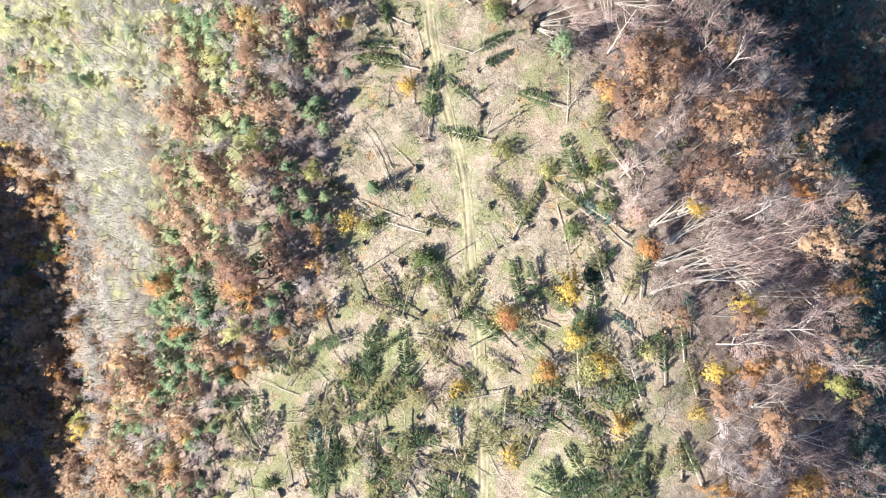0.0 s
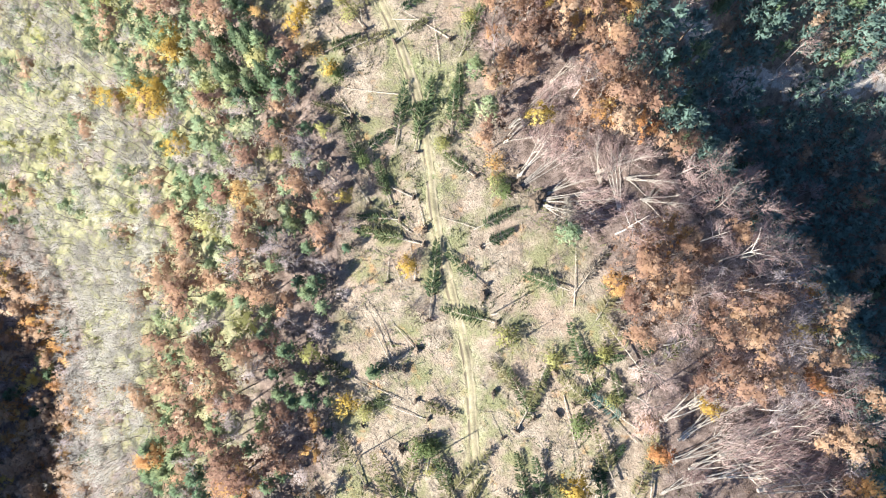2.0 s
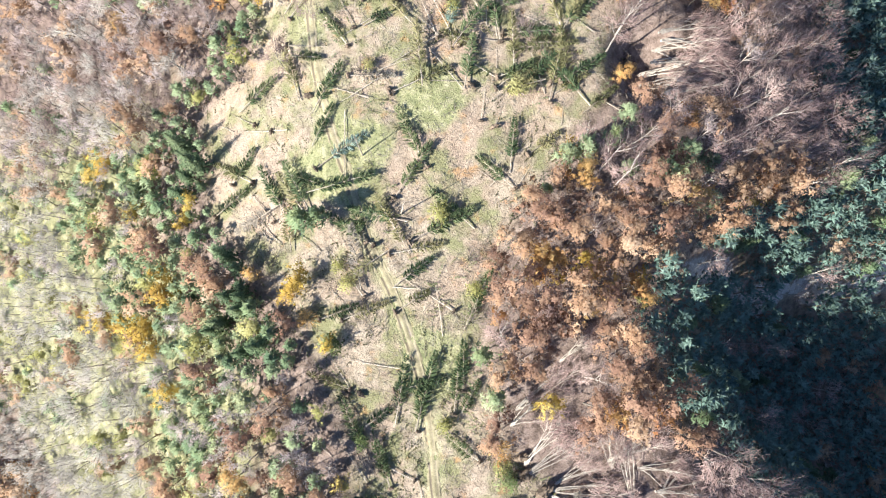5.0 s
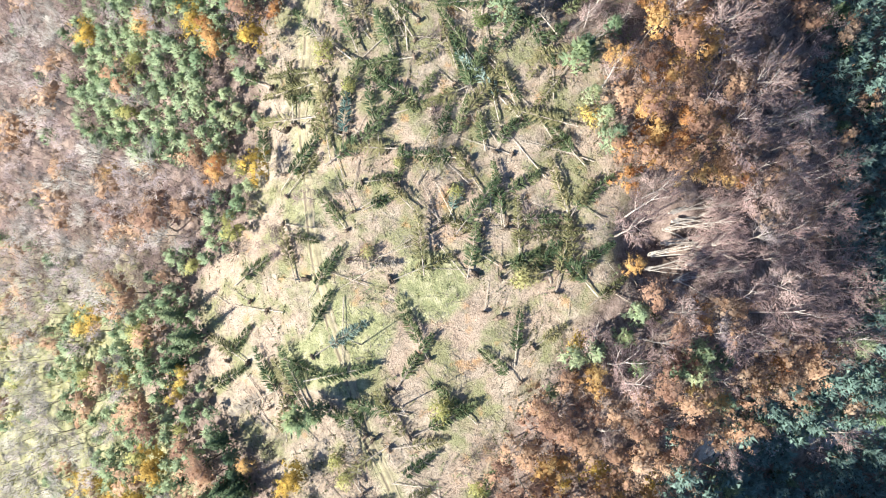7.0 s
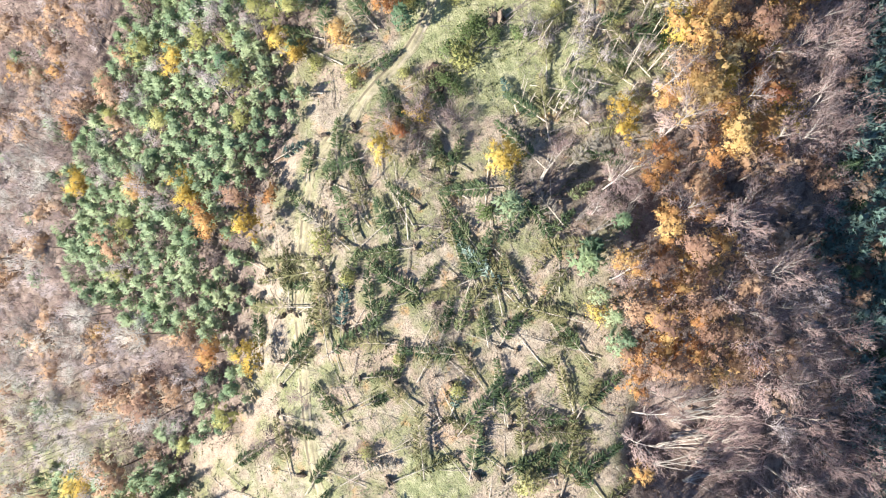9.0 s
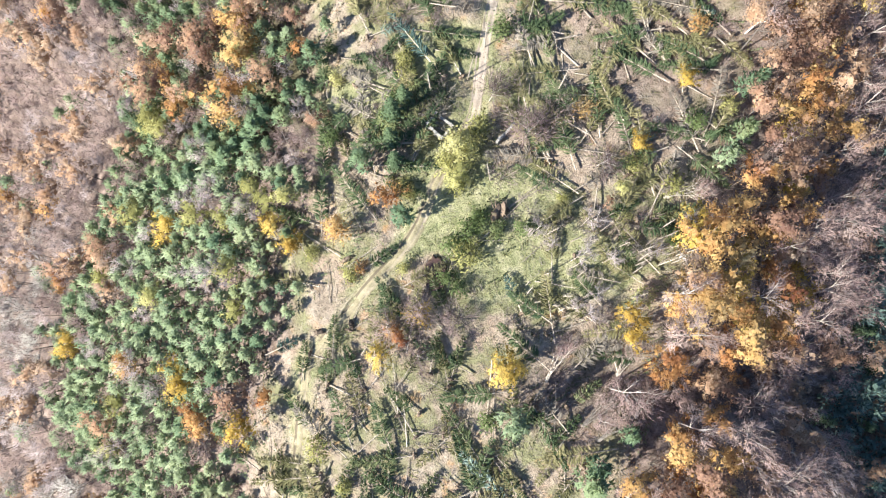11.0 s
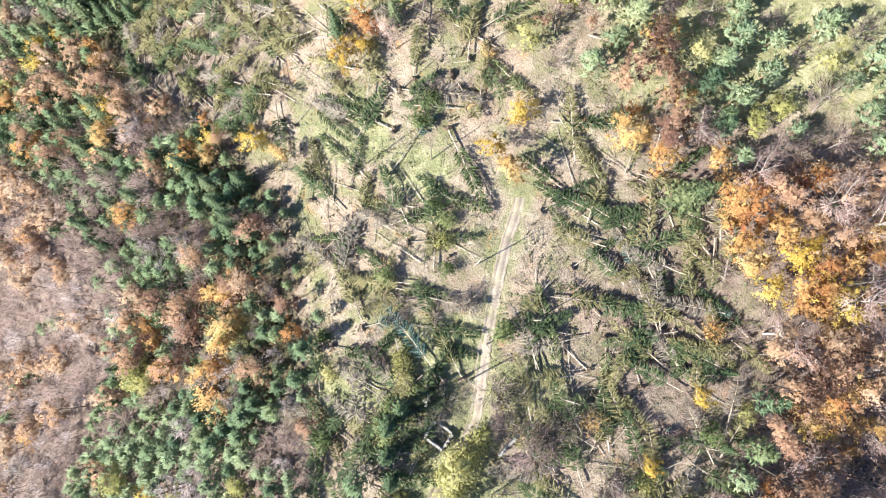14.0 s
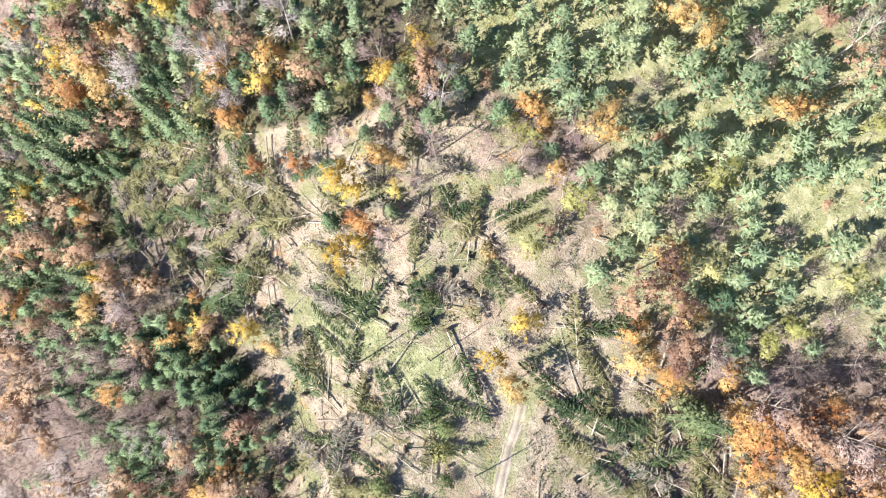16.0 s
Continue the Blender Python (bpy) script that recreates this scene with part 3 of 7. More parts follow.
def fallen_beech_meshes(seed):
    """Thrown beech stems along +x, 15 m long, from one root: long pale poles that fork and fan out into bare twigs."""
    t, ends = Shape(seed), []
    rng = t.rng
    foot = t.tube([(-.2, 0, .25), (1.0, 0, .35)], (.24, .16), 6)
    for k in range(5):
        a = rng.normal() * .19
        way = np.array([math.cos(a), math.sin(a), rng.uniform(.0, .2)]) * rng.uniform(8.5, 13.5)
        pole = lean(rng, (rng.uniform(.2, .8), (k - 2) * .2, .4), way, 4, .07)
        stem = t.tube(pole, np.linspace(.115, .03, 5), 5, False)
        t.join(foot + k, stem)
        for j in range(7):
            f = rng.uniform(.55, .98)
            w = way * rng.uniform(.14, .3) + rng.normal(size=3) * np.array([.7, 1.3, .5])
            w[2] = abs(w[2]) * .8 + .1
            b = along(pole, f)
            t.join(stem + 5 * round(f * 4), t.tube(lean(rng, b, w, 2, .12), (.055, .04, .014), 3, False))
            ends += [b + w * .5, b + w * .8, b + w]
    c = Shape(seed + 9)
    p = crown_points(c.rng, np.array(ends), 900, .45)
    p[:, 2] = np.maximum(p[:, 2], .15)
    way = np.array([1, 0, .35]) + c.rng.normal(size=p.shape) * np.array([.4, .6, .4])
    c.blades(p, way * c.rng.uniform(.5, 1.5, (900, 1)), c.rng.uniform(.05, .10, 900), way * .3 + np.array([-.5, -.2, .9]) + c.rng.normal(size=p.shape) * .3)
    return t.mesh("trunk", MAT["pale_bark"]), c.mesh("crown", MAT["twig"])


def beech_meshes(seed, leaves, mat, tall=17.0, radius=4.3, twigs=800, size=.21, fine=True):
    """A broadleaved tree: bare, as a haze of fine twigs over pale limbs, or with autumn leaves in clumps."""
    s, ends = broadleaf_skeleton(seed, tall, radius, fine=fine, twiggy=not leaves)
    centre = np.array([0, 0, tall * .55])
    if not leaves:
        return s.mesh("trunk", MAT["limb"]), twig_crown(seed + 5, ends, centre, twigs, 1.7, .09 if fine else .125).mesh("crown", MAT[mat])
    c = twig_crown(seed + 5, ends, centre, 120 if fine else 40, 1.5, .07)
    return s.mesh("trunk", MAT["bark"]), leaf_crown(seed + 8, ends, leaves, size, .85, c).mesh("crown", MAT[mat])


def bush_meshes(seed, mat, leafy):
    """A round shrub, 2.6 m high: many stems from one base, twigs or leaves over them."""
    t, c = Shape(seed), Shape(seed + 3)
    ends = []
    for k in range(9):
        a, r = k * 2.4, t.rng.uniform(.5, 1.7)
        tip = np.array([math.cos(a) * r, math.sin(a) * r, t.rng.uniform(1.3, 2.5)])
        t.tube([(0, 0, -.2), tip * .5, tip], (.05, .035, .015), 3, False)
        ends += [tip, tip * .8, tip * .6 + np.array([0, 0, .3])]
    ends = np.array(ends)
    p = crown_points(c.rng, ends, 260, .35)
    way = p * np.array([.5, .5, .2]) + c.rng.normal(size=p.shape) * .35 + np.array([0, 0, .35])
    c.blades(p, way * c.rng.uniform(.5, 1.1, (260, 1)), c.rng.uniform(.03, .06, 260))
    if leafy:
        q = crown_points(c.rng, ends, leafy, .42)
        q[:, 2] = np.maximum(q[:, 2], .15)
        c.leaves(q, c.rng.uniform(.12, .26, leafy), (0, 0, .6))
    return t.mesh("trunk", MAT["bark"]), c.mesh("crown", MAT[mat])


# ---- the stock of meshes ----
KINDS = {
    "pine_tree": [pine_meshes(k) for k in range(6)],
    "pale_pine": [pine_meshes(10 + k, mat="pale_pine") for k in range(4)],
    "spruce_tree": [spruce_meshes(20 + k) for k in range(4)],
    "pale_spruce": [spruce_meshes(24 + k, 16.0, "thrown") for k in range(2)],
    "bare_beech": [beech_meshes(30 + k, 0, "twig") for k in range(3)],
    "pale_beech": [beech_meshes(33 + k, 0, "pale_twig") for k in range(3)],
    "grey_aspen": [beech_meshes(36 + k, 0, "grey") for k in range(3)],
    "copper_beech": [beech_meshes(40 + k, 1250 - 80 * k, "copper", 15.0, 4.0, size=.175) for k in range(6)],
    "golden_tree": [beech_meshes(50 + k, 1250, "gold", 11.0, 3.2, 100, .155) for k in range(4)],
    "amber_tree": [beech_meshes(60 + k, 1250, "amber", 11.0, 3.2, 100, .155) for k in range(4)],
    "rosy_tree": [beech_meshes(74 + k, 0, "rosy", 9.0, 3.4, 620) for k in range(3)],
    "lime_tree": [beech_meshes(70 + k, 720, "lime", 10.0, 2.8, 100, .175) for k in range(3)],
}
BUSHES = {
    "rosy": [bush_meshes(80 + k, "rosy", 0) for k in range(3)],
    "amber": [bush_meshes(84 + k, "amber", 110) for k in range(2)],
    "gold": [bush_meshes(88 + k, "gold", 150) for k in range(2)],
    "lime": [bush_meshes(92 + k, "lime", 260) for k in range(3)],
    "green": [bush_meshes(96 + k, "green", 320) for k in range(3)],
    "pale": [bush_meshes(99 + k, "dead", 0) for k in range(2)],
}
FALLEN = {
    "green": [fallen_spruce_meshes(110 + k, "thrown") for k in range(6)],
    "blue": [fallen_spruce_meshes(120 + k, "blue") for k in range(3)],
    "yellowing": [fallen_spruce_meshes(130 + k, "dry", .85) for k in range(5)],
    "grey": [fallen_spruce_meshes(140 + k, "dead", .8) for k in range(2)],
}
ROOTS = [root_plate_mesh(150 + k) for k in range(5)]
LOGS = [log_mesh(160 + k) for k in range(6)]
THROWN = [fallen_beech_meshes(170 + k) for k in range(6)]
LABELS = {
    "pine_tree": ("young green pine with a rounded tufted crown", "pine tree"),
    "pale_pine": ("pale grey-green pine with a broad low crown", "pine tree"),
    "spruce_tree": ("dark green standing spruce with a pointed crown", "spruce tree"),
    "pale_spruce": ("light green standing spruce with drooping branches", "spruce tree"),
    "bare_beech": ("bare grey-brown beech with a haze of twigs", "tree"),
    "pale_beech": ("bare pinkish-grey beech in the leafless wood", "tree"),
    "grey_aspen": ("bare pale grey aspen on the sunny slope", "tree"),
    "copper_beech": ("beech with copper-brown autumn leaves", "tree"),
    "golden_tree": ("small tree with bright yellow autumn leaves", "tree"),
    "amber_tree": ("small tree with orange autumn leaves", "tree"),
    "rosy_tree": ("small leafless tree with pinkish-brown twigs", "tree"),
    "lime_tree": ("small tree with yellow-green autumn leaves", "tree"),
}
BUSH_LABELS = {
    "rosy": "leafless pinkish-brown shrub in the clearing", "amber": "shrub with sparse orange leaves on the litter",
    "gold": "shrub with yellow leaves on the litter", "lime": "yellow-green leafy shrub beside the track",
    "green": "green leafy shrub on the meadow", "pale": "leafless pale grey shrub on the grass",
}
rng = np.random.default_rng(7)
taken = []


def stand(name, parts, m, label, category, group):
    """One thing: an Empty at its base with a mesh for each part."""
    root = tagged(new(name), label, category, group)
    root.empty_display_size = .3
    root.matrix_basis = m
    for part_name, me in parts:
        new(part_name, me).parent = root
    return root


def tree(name, x, y, size=1.0, squat=1.0):
    choice = KINDS[name][int(rng.integers(len(KINDS[name])))]
    s = size * rng.uniform(.93, 1.07)
    m = pose(x, y, ground_z(x, y), rng.normal() * 2.0, rng.normal() * 2.0, rng.uniform(0, 360)) @ Matrix.Diagonal((s, s, s * squat * rng.uniform(.92, 1.08), 1))
    taken.append((x, y, 2.2 * size))
    return stand(name, (("trunk", choice[0]), ("crown", choice[1])), m, *LABELS[name], name.replace("_", " ") + "s")


def bush(x, y, colour, size=1.0):
    choice = BUSHES[colour][int(rng.integers(len(BUSHES[colour])))]
    s = size * rng.uniform(.85, 1.15)
    m = pose(x, y, ground_z(x, y), 0, 0, rng.uniform(0, 360)) @ Matrix.Scale(s, 4)
    return stand("bush", (("stem", choice[0]), ("crown", choice[1])), m, BUSH_LABELS[colour], "bush", "bushes of the clearing")


def laid(x, y, turn, long):
    """The pose of a thing that lies on the ground along its own x."""
    a = radians(turn)
    x1, y1 = x + long * math.cos(a), y + long * math.sin(a)
    z0, z1 = ground_z(x, y), ground_z(x1, y1)
    bulge = max(0, max(ground_z(x + (x1 - x) * f, y + (y1 - y) * f) - z0 - (z1 - z0) * f for f in (.25, .5, .75)))
    return pose(x, y, z0 + bulge * .8, 0, -math.degrees(math.atan2(z1 - z0, long)), turn)


def off_track(x, y, turn, long):
    a = radians(turn)
    return all(abs(x + f * long * math.cos(a) - float(track_x(y + f * long * math.sin(a)))) > 3 for f in (0, .25, .5, .75, 1))


def fallen_spruce(x, y, turn, long, colour, root=True):
    choice = FALLEN[colour][int(rng.integers(len(FALLEN[colour])))]
    k = long / 20
    w = min(1.35, max(.75, k ** .6))
    m = laid(x, y, turn, long) @ Matrix.Diagonal((k, w, w * 1.6, 1))
    label = {"green": "windthrown spruce with dark green needles lying on the ground", "blue": "windthrown blue-green spruce lying on the ground",
             "yellowing": "windthrown spruce with yellowing needles lying on the ground", "grey": "windthrown dead grey spruce lying on the ground"}[colour]
    for f in (.3, .75):
        taken.append((x + f * long * math.cos(radians(turn)), y + f * long * math.sin(radians(turn)), 2.0))
    parts = [("trunk", choice[0]), ("crown", choice[1])]
    ob = stand("fallen_spruce", parts, m, label, "fallen tree", "windthrown spruces")
    if root:
        r = new("root_plate", ROOTS[int(rng.integers(len(ROOTS)))])
        r.parent = ob
        r.matrix_basis = Matrix.Diagonal((1 / k * .9, .9, .6, 1))
        tagged(r, "torn-up disc of roots and brown soil")
    return ob


def fallen_log(x, y, turn, long):
    k = long / 10
    w = min(1.2, max(.7, k ** .5))
    m = laid(x, y, turn, long) @ Matrix.Diagonal((k, w, w, 1))
    ob = stand("fallen_tree", [("trunk", LOGS[int(rng.integers(len(LOGS)))])], m, "bare pale tree trunk lying on the ground", "fallen tree", "windthrown trunks")
    if rng.uniform() < .35:
        r = new("root_plate", ROOTS[int(rng.integers(len(ROOTS)))])
        r.parent = ob
        r.matrix_basis = Matrix.Diagonal((1 / k * .7, .7 / w, .7 / w, 1))
        tagged(r, "torn-up disc of roots and brown soil")
    return ob


def fallen_beech(x, y, turn, long):
    for f in (.1, .4, .7):
        taken.append((x + f * long * math.cos(radians(turn)), y + f * long * math.sin(radians(turn)), 4.5))
    choice = THROWN[int(rng.integers(len(THROWN)))]
    k = long / 15
    m = laid(x, y, turn, long) @ Matrix.Diagonal((k, max(.7, k), max(.7, k), 1))
    return stand("fallen_beech", (("trunk", choice[0]), ("crown", choice[1])), m, "windthrown bare beech with pale forked limbs", "fallen tree", "windthrown beeches")


def root_plate(x, y, size=1.0):
    m = pose(x, y, ground_z(x, y) - .1, 0, -25, rng.uniform(0, 360)) @ Matrix.Scale(size * 1.05, 4)
    return stand("upturned_root", [("root_plate", ROOTS[int(rng.integers(len(ROOTS)))])], m, "upturned tree root plate caked with brown soil", "root plate", "upturned roots")


def snag_mesh(seed):
    s = Shape(seed)
    s.tube([(0, 0, -.4), (.1, 0, 6), (.1, .15, 12)], (.16, .12, .04), 6)
    for k in range(12):
        z, a = s.rng.uniform(3, 11.5), s.rng.uniform(0, 6.28)
        s.tube([(.1, 0, z), (.1 + math.cos(a) * .9, math.sin(a) * .9, z - .2)], (.03, .01), 3, False)
    return s.mesh("trunk", MAT["log"])


SNAGS = [snag_mesh(190 + k) for k in range(3)]


def snag(x, y, size=1.0):
    m = pose(x, y, ground_z(x, y), rng.normal() * 3, rng.normal() * 3, rng.uniform(0, 360)) @ Matrix.Scale(size, 4)
    return stand("snag", [("trunk", SNAGS[int(rng.integers(len(SNAGS)))])], m, "thin standing dead trunk with broken stubs", "snag", "standing snags")


# ---- track, ruin and puddle ----
def track_material():
    m, t, p = shader("track_gravel")
    geo = t.nodes.new("ShaderNodeNewGeometry")
    n1, n2 = noise_at(t, geo.outputs["Position"], .5, 5, .65), noise_at(t, geo.outputs["Position"], 4, 5, .7)
    c = ramp(t, n1, [(.3, (.26, .218, .178)), (.6, (.40, .345, .285)), (.75, (.47, .415, .35))])
    c = blend(t, .6, c, ramp(t, n2, [(.3, (.5, .46, .42)), (.55, (1, 1, 1))]), "MULTIPLY")
    at = t.nodes.new("ShaderNodeAttribute")
    at.attribute_name = "verge"
    wear = noise_at(t, geo.outputs["Position"], .16, 4, .6)
    g = maths(t, "MULTIPLY", maths(t, "ADD", at.outputs["Fac"], maths(t, "SUBTRACT", maths(t, "MULTIPLY", wear, 1.5), .65)), maths(t, "ADD", .3, maths(t, "MULTIPLY", n1, 1.4)))
    grass = ramp(t, n1, [(.3, (.17, .15, .09)), (.5, (.30, .268, .17)), (.7, (.40, .35, .245))])
    grass = blend(t, .6, grass, ramp(t, n2, [(.3, (.45, .42, .36)), (.55, (1, 1, 1))]), "MULTIPLY")
    c = blend(t, ramp(t, g, [(.35, (0, 0, 0)), (.65, (1, 1, 1))]), c, grass)
    rut = t.nodes.new("ShaderNodeAttribute")
    rut.attribute_name = "rut"
    deep = maths(t, "MULTIPLY", rut.outputs["Fac"], maths(t, "ADD", .1, maths(t, "MULTIPLY", wear, 1.6)))
    c = blend(t, ramp(t, deep, [(.4, (0, 0, 0)), (.7, (.85, .85, .85))]), c, (.13, .105, .075))
    t.links.new(c, p.inputs["Base Color"])
    p.inputs["Roughness"].default_value = .95
    b = node(t, "ShaderNodeBump", Strength=.6, Distance=.08)
    t.links.new(n2, b.inputs["Height"])
    t.links.new(b.outputs["Normal"], p.inputs["Normal"])
    return m


def build_track():
    """Two worn ruts with a grassy strip between them, following the crest, their edges uneven."""
    ys = np.arange(-42, 316, .8)
    xs = track_x(ys)
    k = np.ones(11) / 11
    xs = np.convolve(np.pad(xs, 5, "edge"), k, "valid")
    dx = np.gradient(xs, ys)
    across = np.array([-1.45, -1.1, -.85, -.55, -.3, .3, .55, .85, 1.1, 1.45])
    rise = np.array([-.16, .0, -.10, -.10, .05, .05, -.05, -.05, .0, -.16])
    green = np.array([1, .85, .35, .35, .9, .9, .3, .3, .85, 1])
    rut = np.array([0, 0, 1, 1, 0, 0, .55, .55, 0, 0])
    nx = 1 / np.sqrt(1 + dx ** 2)
    ragged = np.ones((len(ys), 10))
    edge_rng = np.random.default_rng(77)
    for col in (0, 1, 8, 9):
        ragged[:, col] = 1 + edge_rng.uniform(-.3, .22, len(ys)) * (1 if col in (0, 9) else .4)
    px = xs[:, None] + across * ragged * nx[:, None]
    py = ys[:, None] - across * (dx * nx)[:, None]
    pz = far(px, py) + ripple(px, py) - .16 * np.exp(-((px - track_x(py)) / 1.7) ** 2) + .12 + rise
    n = len(across)
    i = (np.arange(len(ys) - 1)[:, None] * n + np.arange(n - 1)[None, :]).ravel()
    me = bpy.data.meshes.new("track")
    me.from_pydata(np.stack([px.ravel(), py.ravel(), pz.ravel()], 1), [], np.stack([i, i + 1, i + n + 1, i + n], 1).tolist())
    me.shade_smooth()
    used = np.clip((ys - 245) / 30, 0, 1)[:, None]
    a = me.attributes.new("verge", "FLOAT", "POINT")
    a.data.foreach_set("value", np.clip(green * (1 - .7 * used * (np.arange(10) % 9 != 0)) + .25 * (1 - used), 0, 1).ravel().astype(np.float32))
    r = me.attributes.new("rut", "FLOAT", "POINT")
    r.data.foreach_set("value", (rut * (1 - used)).ravel().astype(np.float32))
    me.materials.append(track_material())
    tagged(new("track", me), "pale rutted dirt track with a grassy middle strip", "track", kind="structure")


build_track()


def wall_mesh(seed, long, tall, thick):
    """A broken rubble wall along +x: courses of uneven stones with a ragged top."""
    s = Shape(seed)
    step, course = .42, .28
    for r in range(int(tall / course) + 1):
        x = -s.rng.uniform(0, .2)
        while x < long:
            w = step * s.rng.uniform(.75, 1.3)
            top = tall * (.86 + .14 * math.sin(x * 1.9 + seed))
            if r * course < top:
                a, b = max(0, x) + .015, min(long, x + w) - .015
                d, z0, z1 = s.rng.uniform(-.03, .04), r * course + .01 - .3, (r + 1) * course - .3 + s.rng.uniform(-.02, .015)
                if b - a > .06:
                    y0, y1 = -thick / 2 - d, thick / 2 + d
                    s.add([(a, y0, z0), (b, y0, z0), (b, y1, z0), (a, y1, z0), (a, y0, z1), (b, y0, z1), (b, y1, z1), (a, y1, z1)],
                          [(3, 2, 1, 0), (4, 5, 6, 7), (0, 1, 5, 4), (1, 2, 6, 5), (2, 3, 7, 6), (3, 0, 4, 7)])
            x += w
    return s.mesh("wall", MAT["stone"])


def ruin(x, y, turn, long, deep, tall):
    root = tagged(new("ruined_cabin"), "roofless ruin of a small pale stone cabin", "ruin")
    root.matrix_basis = pose(x, y, ground_z(x, y) + .05, 0, 0, turn)
    for k, (px, py, a, w, h) in enumerate(((0, 0, 0, long, tall), (long, .22, 90, deep - .22, tall * .8), (0, .22, 90, deep - .22, tall * .95), (.25, deep, 0, long - .5, tall * .5))):
        wall = new("wall", wall_mesh(200 + k, w, h, .42))
        wall.parent = root
        wall.matrix_basis = pose(px, py, 0, 0, 0, a)
    s = Shape(210)
    for k in range(40):
        p, r = (s.rng.uniform(.6, long - .6), s.rng.uniform(.7, deep - .7), s.rng.uniform(0, .25)), s.rng.uniform(.1, .3)
        s.tube([p, (p[0] + r, p[1] + s.rng.uniform(-.2, .2), p[2] + .1)], (r, r * .7), 5)
    rubble = new("rubble", s.mesh("rubble", MAT["stone"]))
    rubble.parent = root
    tagged(rubble, "loose fallen stones inside the walls")


ruin(-8.3, 267.6, -36, 4.3, 3.6, 3.2)
terrace = tagged(new("ruined_wall", wall_mesh(220, 5.6, 2.3, .5)), "low broken stone wall standing in the grass", "ruin")
terrace.matrix_basis = pose(6.3, 264.3, ground_z(6.3, 264.3) + .1, 0, 0, 48)


def puddle(x, y, rx, ry, turn):
    m, t, p = shader("puddle_water")
    p.inputs["Base Color"].default_value = (.075, .045, .04, 1)
    p.inputs["Roughness"].default_value = .25
    geo = t.nodes.new("ShaderNodeNewGeometry")
    n1 = noise_at(t, geo.outputs["Position"], .9, 4)
    t.links.new(ramp(t, n1, [(.3, (.05, .03, .03)), (.7, (.12, .08, .065))]), p.inputs["Base Color"])
    s, n = Shape(3), 28
    z = max(ground_z(x + dx, y + dy) for dx in (-rx, 0, rx) for dy in (-ry, 0, ry)) + .12
    rim = [(x + rx * math.cos(a) * k, y + ry * math.sin(a) * k, z) for a, k in ((2 * math.pi * j / n, s.rng.uniform(.85, 1.1)) for j in range(n))]
    low = [(q[0] + (q[0] - x) * .25, q[1] + (q[1] - y) * .25, z - 1.2) for q in rim]
    s.add(rim + low + [(x, y, z)], [(j, (j + 1) % n, 2 * n) for j in range(n)] + [(j, n + j, n + (j + 1) % n, (j + 1) % n) for j in range(n)])
    tagged(new("puddle", s.mesh("puddle", m)), "dark brown puddle at the edge of the track", "puddle", kind="structure")


puddle(-5.7, 236.8, 2.2, 3.6, 0)

# ---- windthrow and single trees ----
fallen_log(-7.6, 61.6, 143, 12.3)
fallen_spruce(-12.4, 67.8, 111, 10.9, "green")
fallen_log(-4.5, 62.2, 105, 10.6)
fallen_spruce(-4.9, 58.9, 164, 15.1, "yellowing")
fallen_spruce(-3.6, 41.9, 84, 18.6, "green")
fallen_spruce(8.7, 49.4, 139, 11.8, "green")
fallen_spruce(11.4, 41.2, 165, 13.1, "green")
fallen_log(7.4, 62.3, 162, 9.8)
fallen_log(-13.3, 50.4, 85, 8.1)
fallen_log(-9.9, 50.3, 114, 6.7)
fallen_log(-5.8, 34.6, 132, 12.1)
fallen_log(-11.8, 35.5, 118, 11.7)
fallen_spruce(-17.8, 26.3, 145, 15.2, "yellowing", False)
fallen_log(-9.7, 24.1, 157, 16.2)
fallen_log(-16.4, 24.0, 157, 8.1)
fallen_log(-18.4, 18.3, 35, 13.0)
fallen_spruce(-11.1, 24.8, -161, 8.6, "green", False)
fallen_log(-3.8, 20.0, 163, 14.6)
fallen_log(1.4, 21.1, 124, 8.1)
fallen_spruce(-6.4, 24.0, -19, 10.1, "yellowing")
root_plate(-4.3, 62.1)
root_plate(8.0, 47.3)
root_plate(-6.9, 35.2)
root_plate(-8.7, 31.0)
root_plate(-11.4, 31.4)
fallen_spruce(6.4, 62.1, 26, 10.7, "green", False)
fallen_spruce(8.1, 58.2, 27, 8.7, "green")
snag(10.2, 43.1)
snag(11.2, 34.7)
fallen_spruce(27.8, 47.2, 53, 13.4, "grey", False)
fallen_spruce(25.6, 32.5, 7, 13.3, "green", False)
fallen_spruce(19.2, 20.7, 117, 12.2, "green")
fallen_spruce(15.4, 18.2, 62, 15.4, "green")
fallen_spruce(40.8, 18.9, 144, 14.0, "blue")
fallen_log(27.9, 26.3, 118, 8.9)
fallen_spruce(27.6, 24.0, 41, 8.5, "green")
fallen_spruce(38.2, 21.3, 104, 10.4, "green")
fallen_spruce(41.1, 28.5, 43, 18.7, "yellowing")
fallen_log(46.1, 34.9, 31, 8.0)
fallen_spruce(45.0, 32.1, 116, 9.2, "green")
fallen_log(12.5, 16.4, 115, 6.4)
fallen_log(41.0, 15.9, 137, 12.2)
root_plate(11.0, 25.9)
root_plate(23.7, 21.2)
root_plate(23.4, 30.2)
fallen_log(-9.4, 13.9, 147, 5.4)
fallen_log(-3.6, 14.6, 157, 5.4)
root_plate(-9.4, 13.6)
root_plate(-3.5, 14.3)
fallen_spruce(-4.9, 1.7, 153, 12.1, "green")
fallen_spruce(-7.8, -16.2, 96, 15.2, "green")
fallen_spruce(-20.7, -9.9, 30, 12.3, "green")
fallen_spruce(-17.8, -22.6, 102, 15.3, "green")
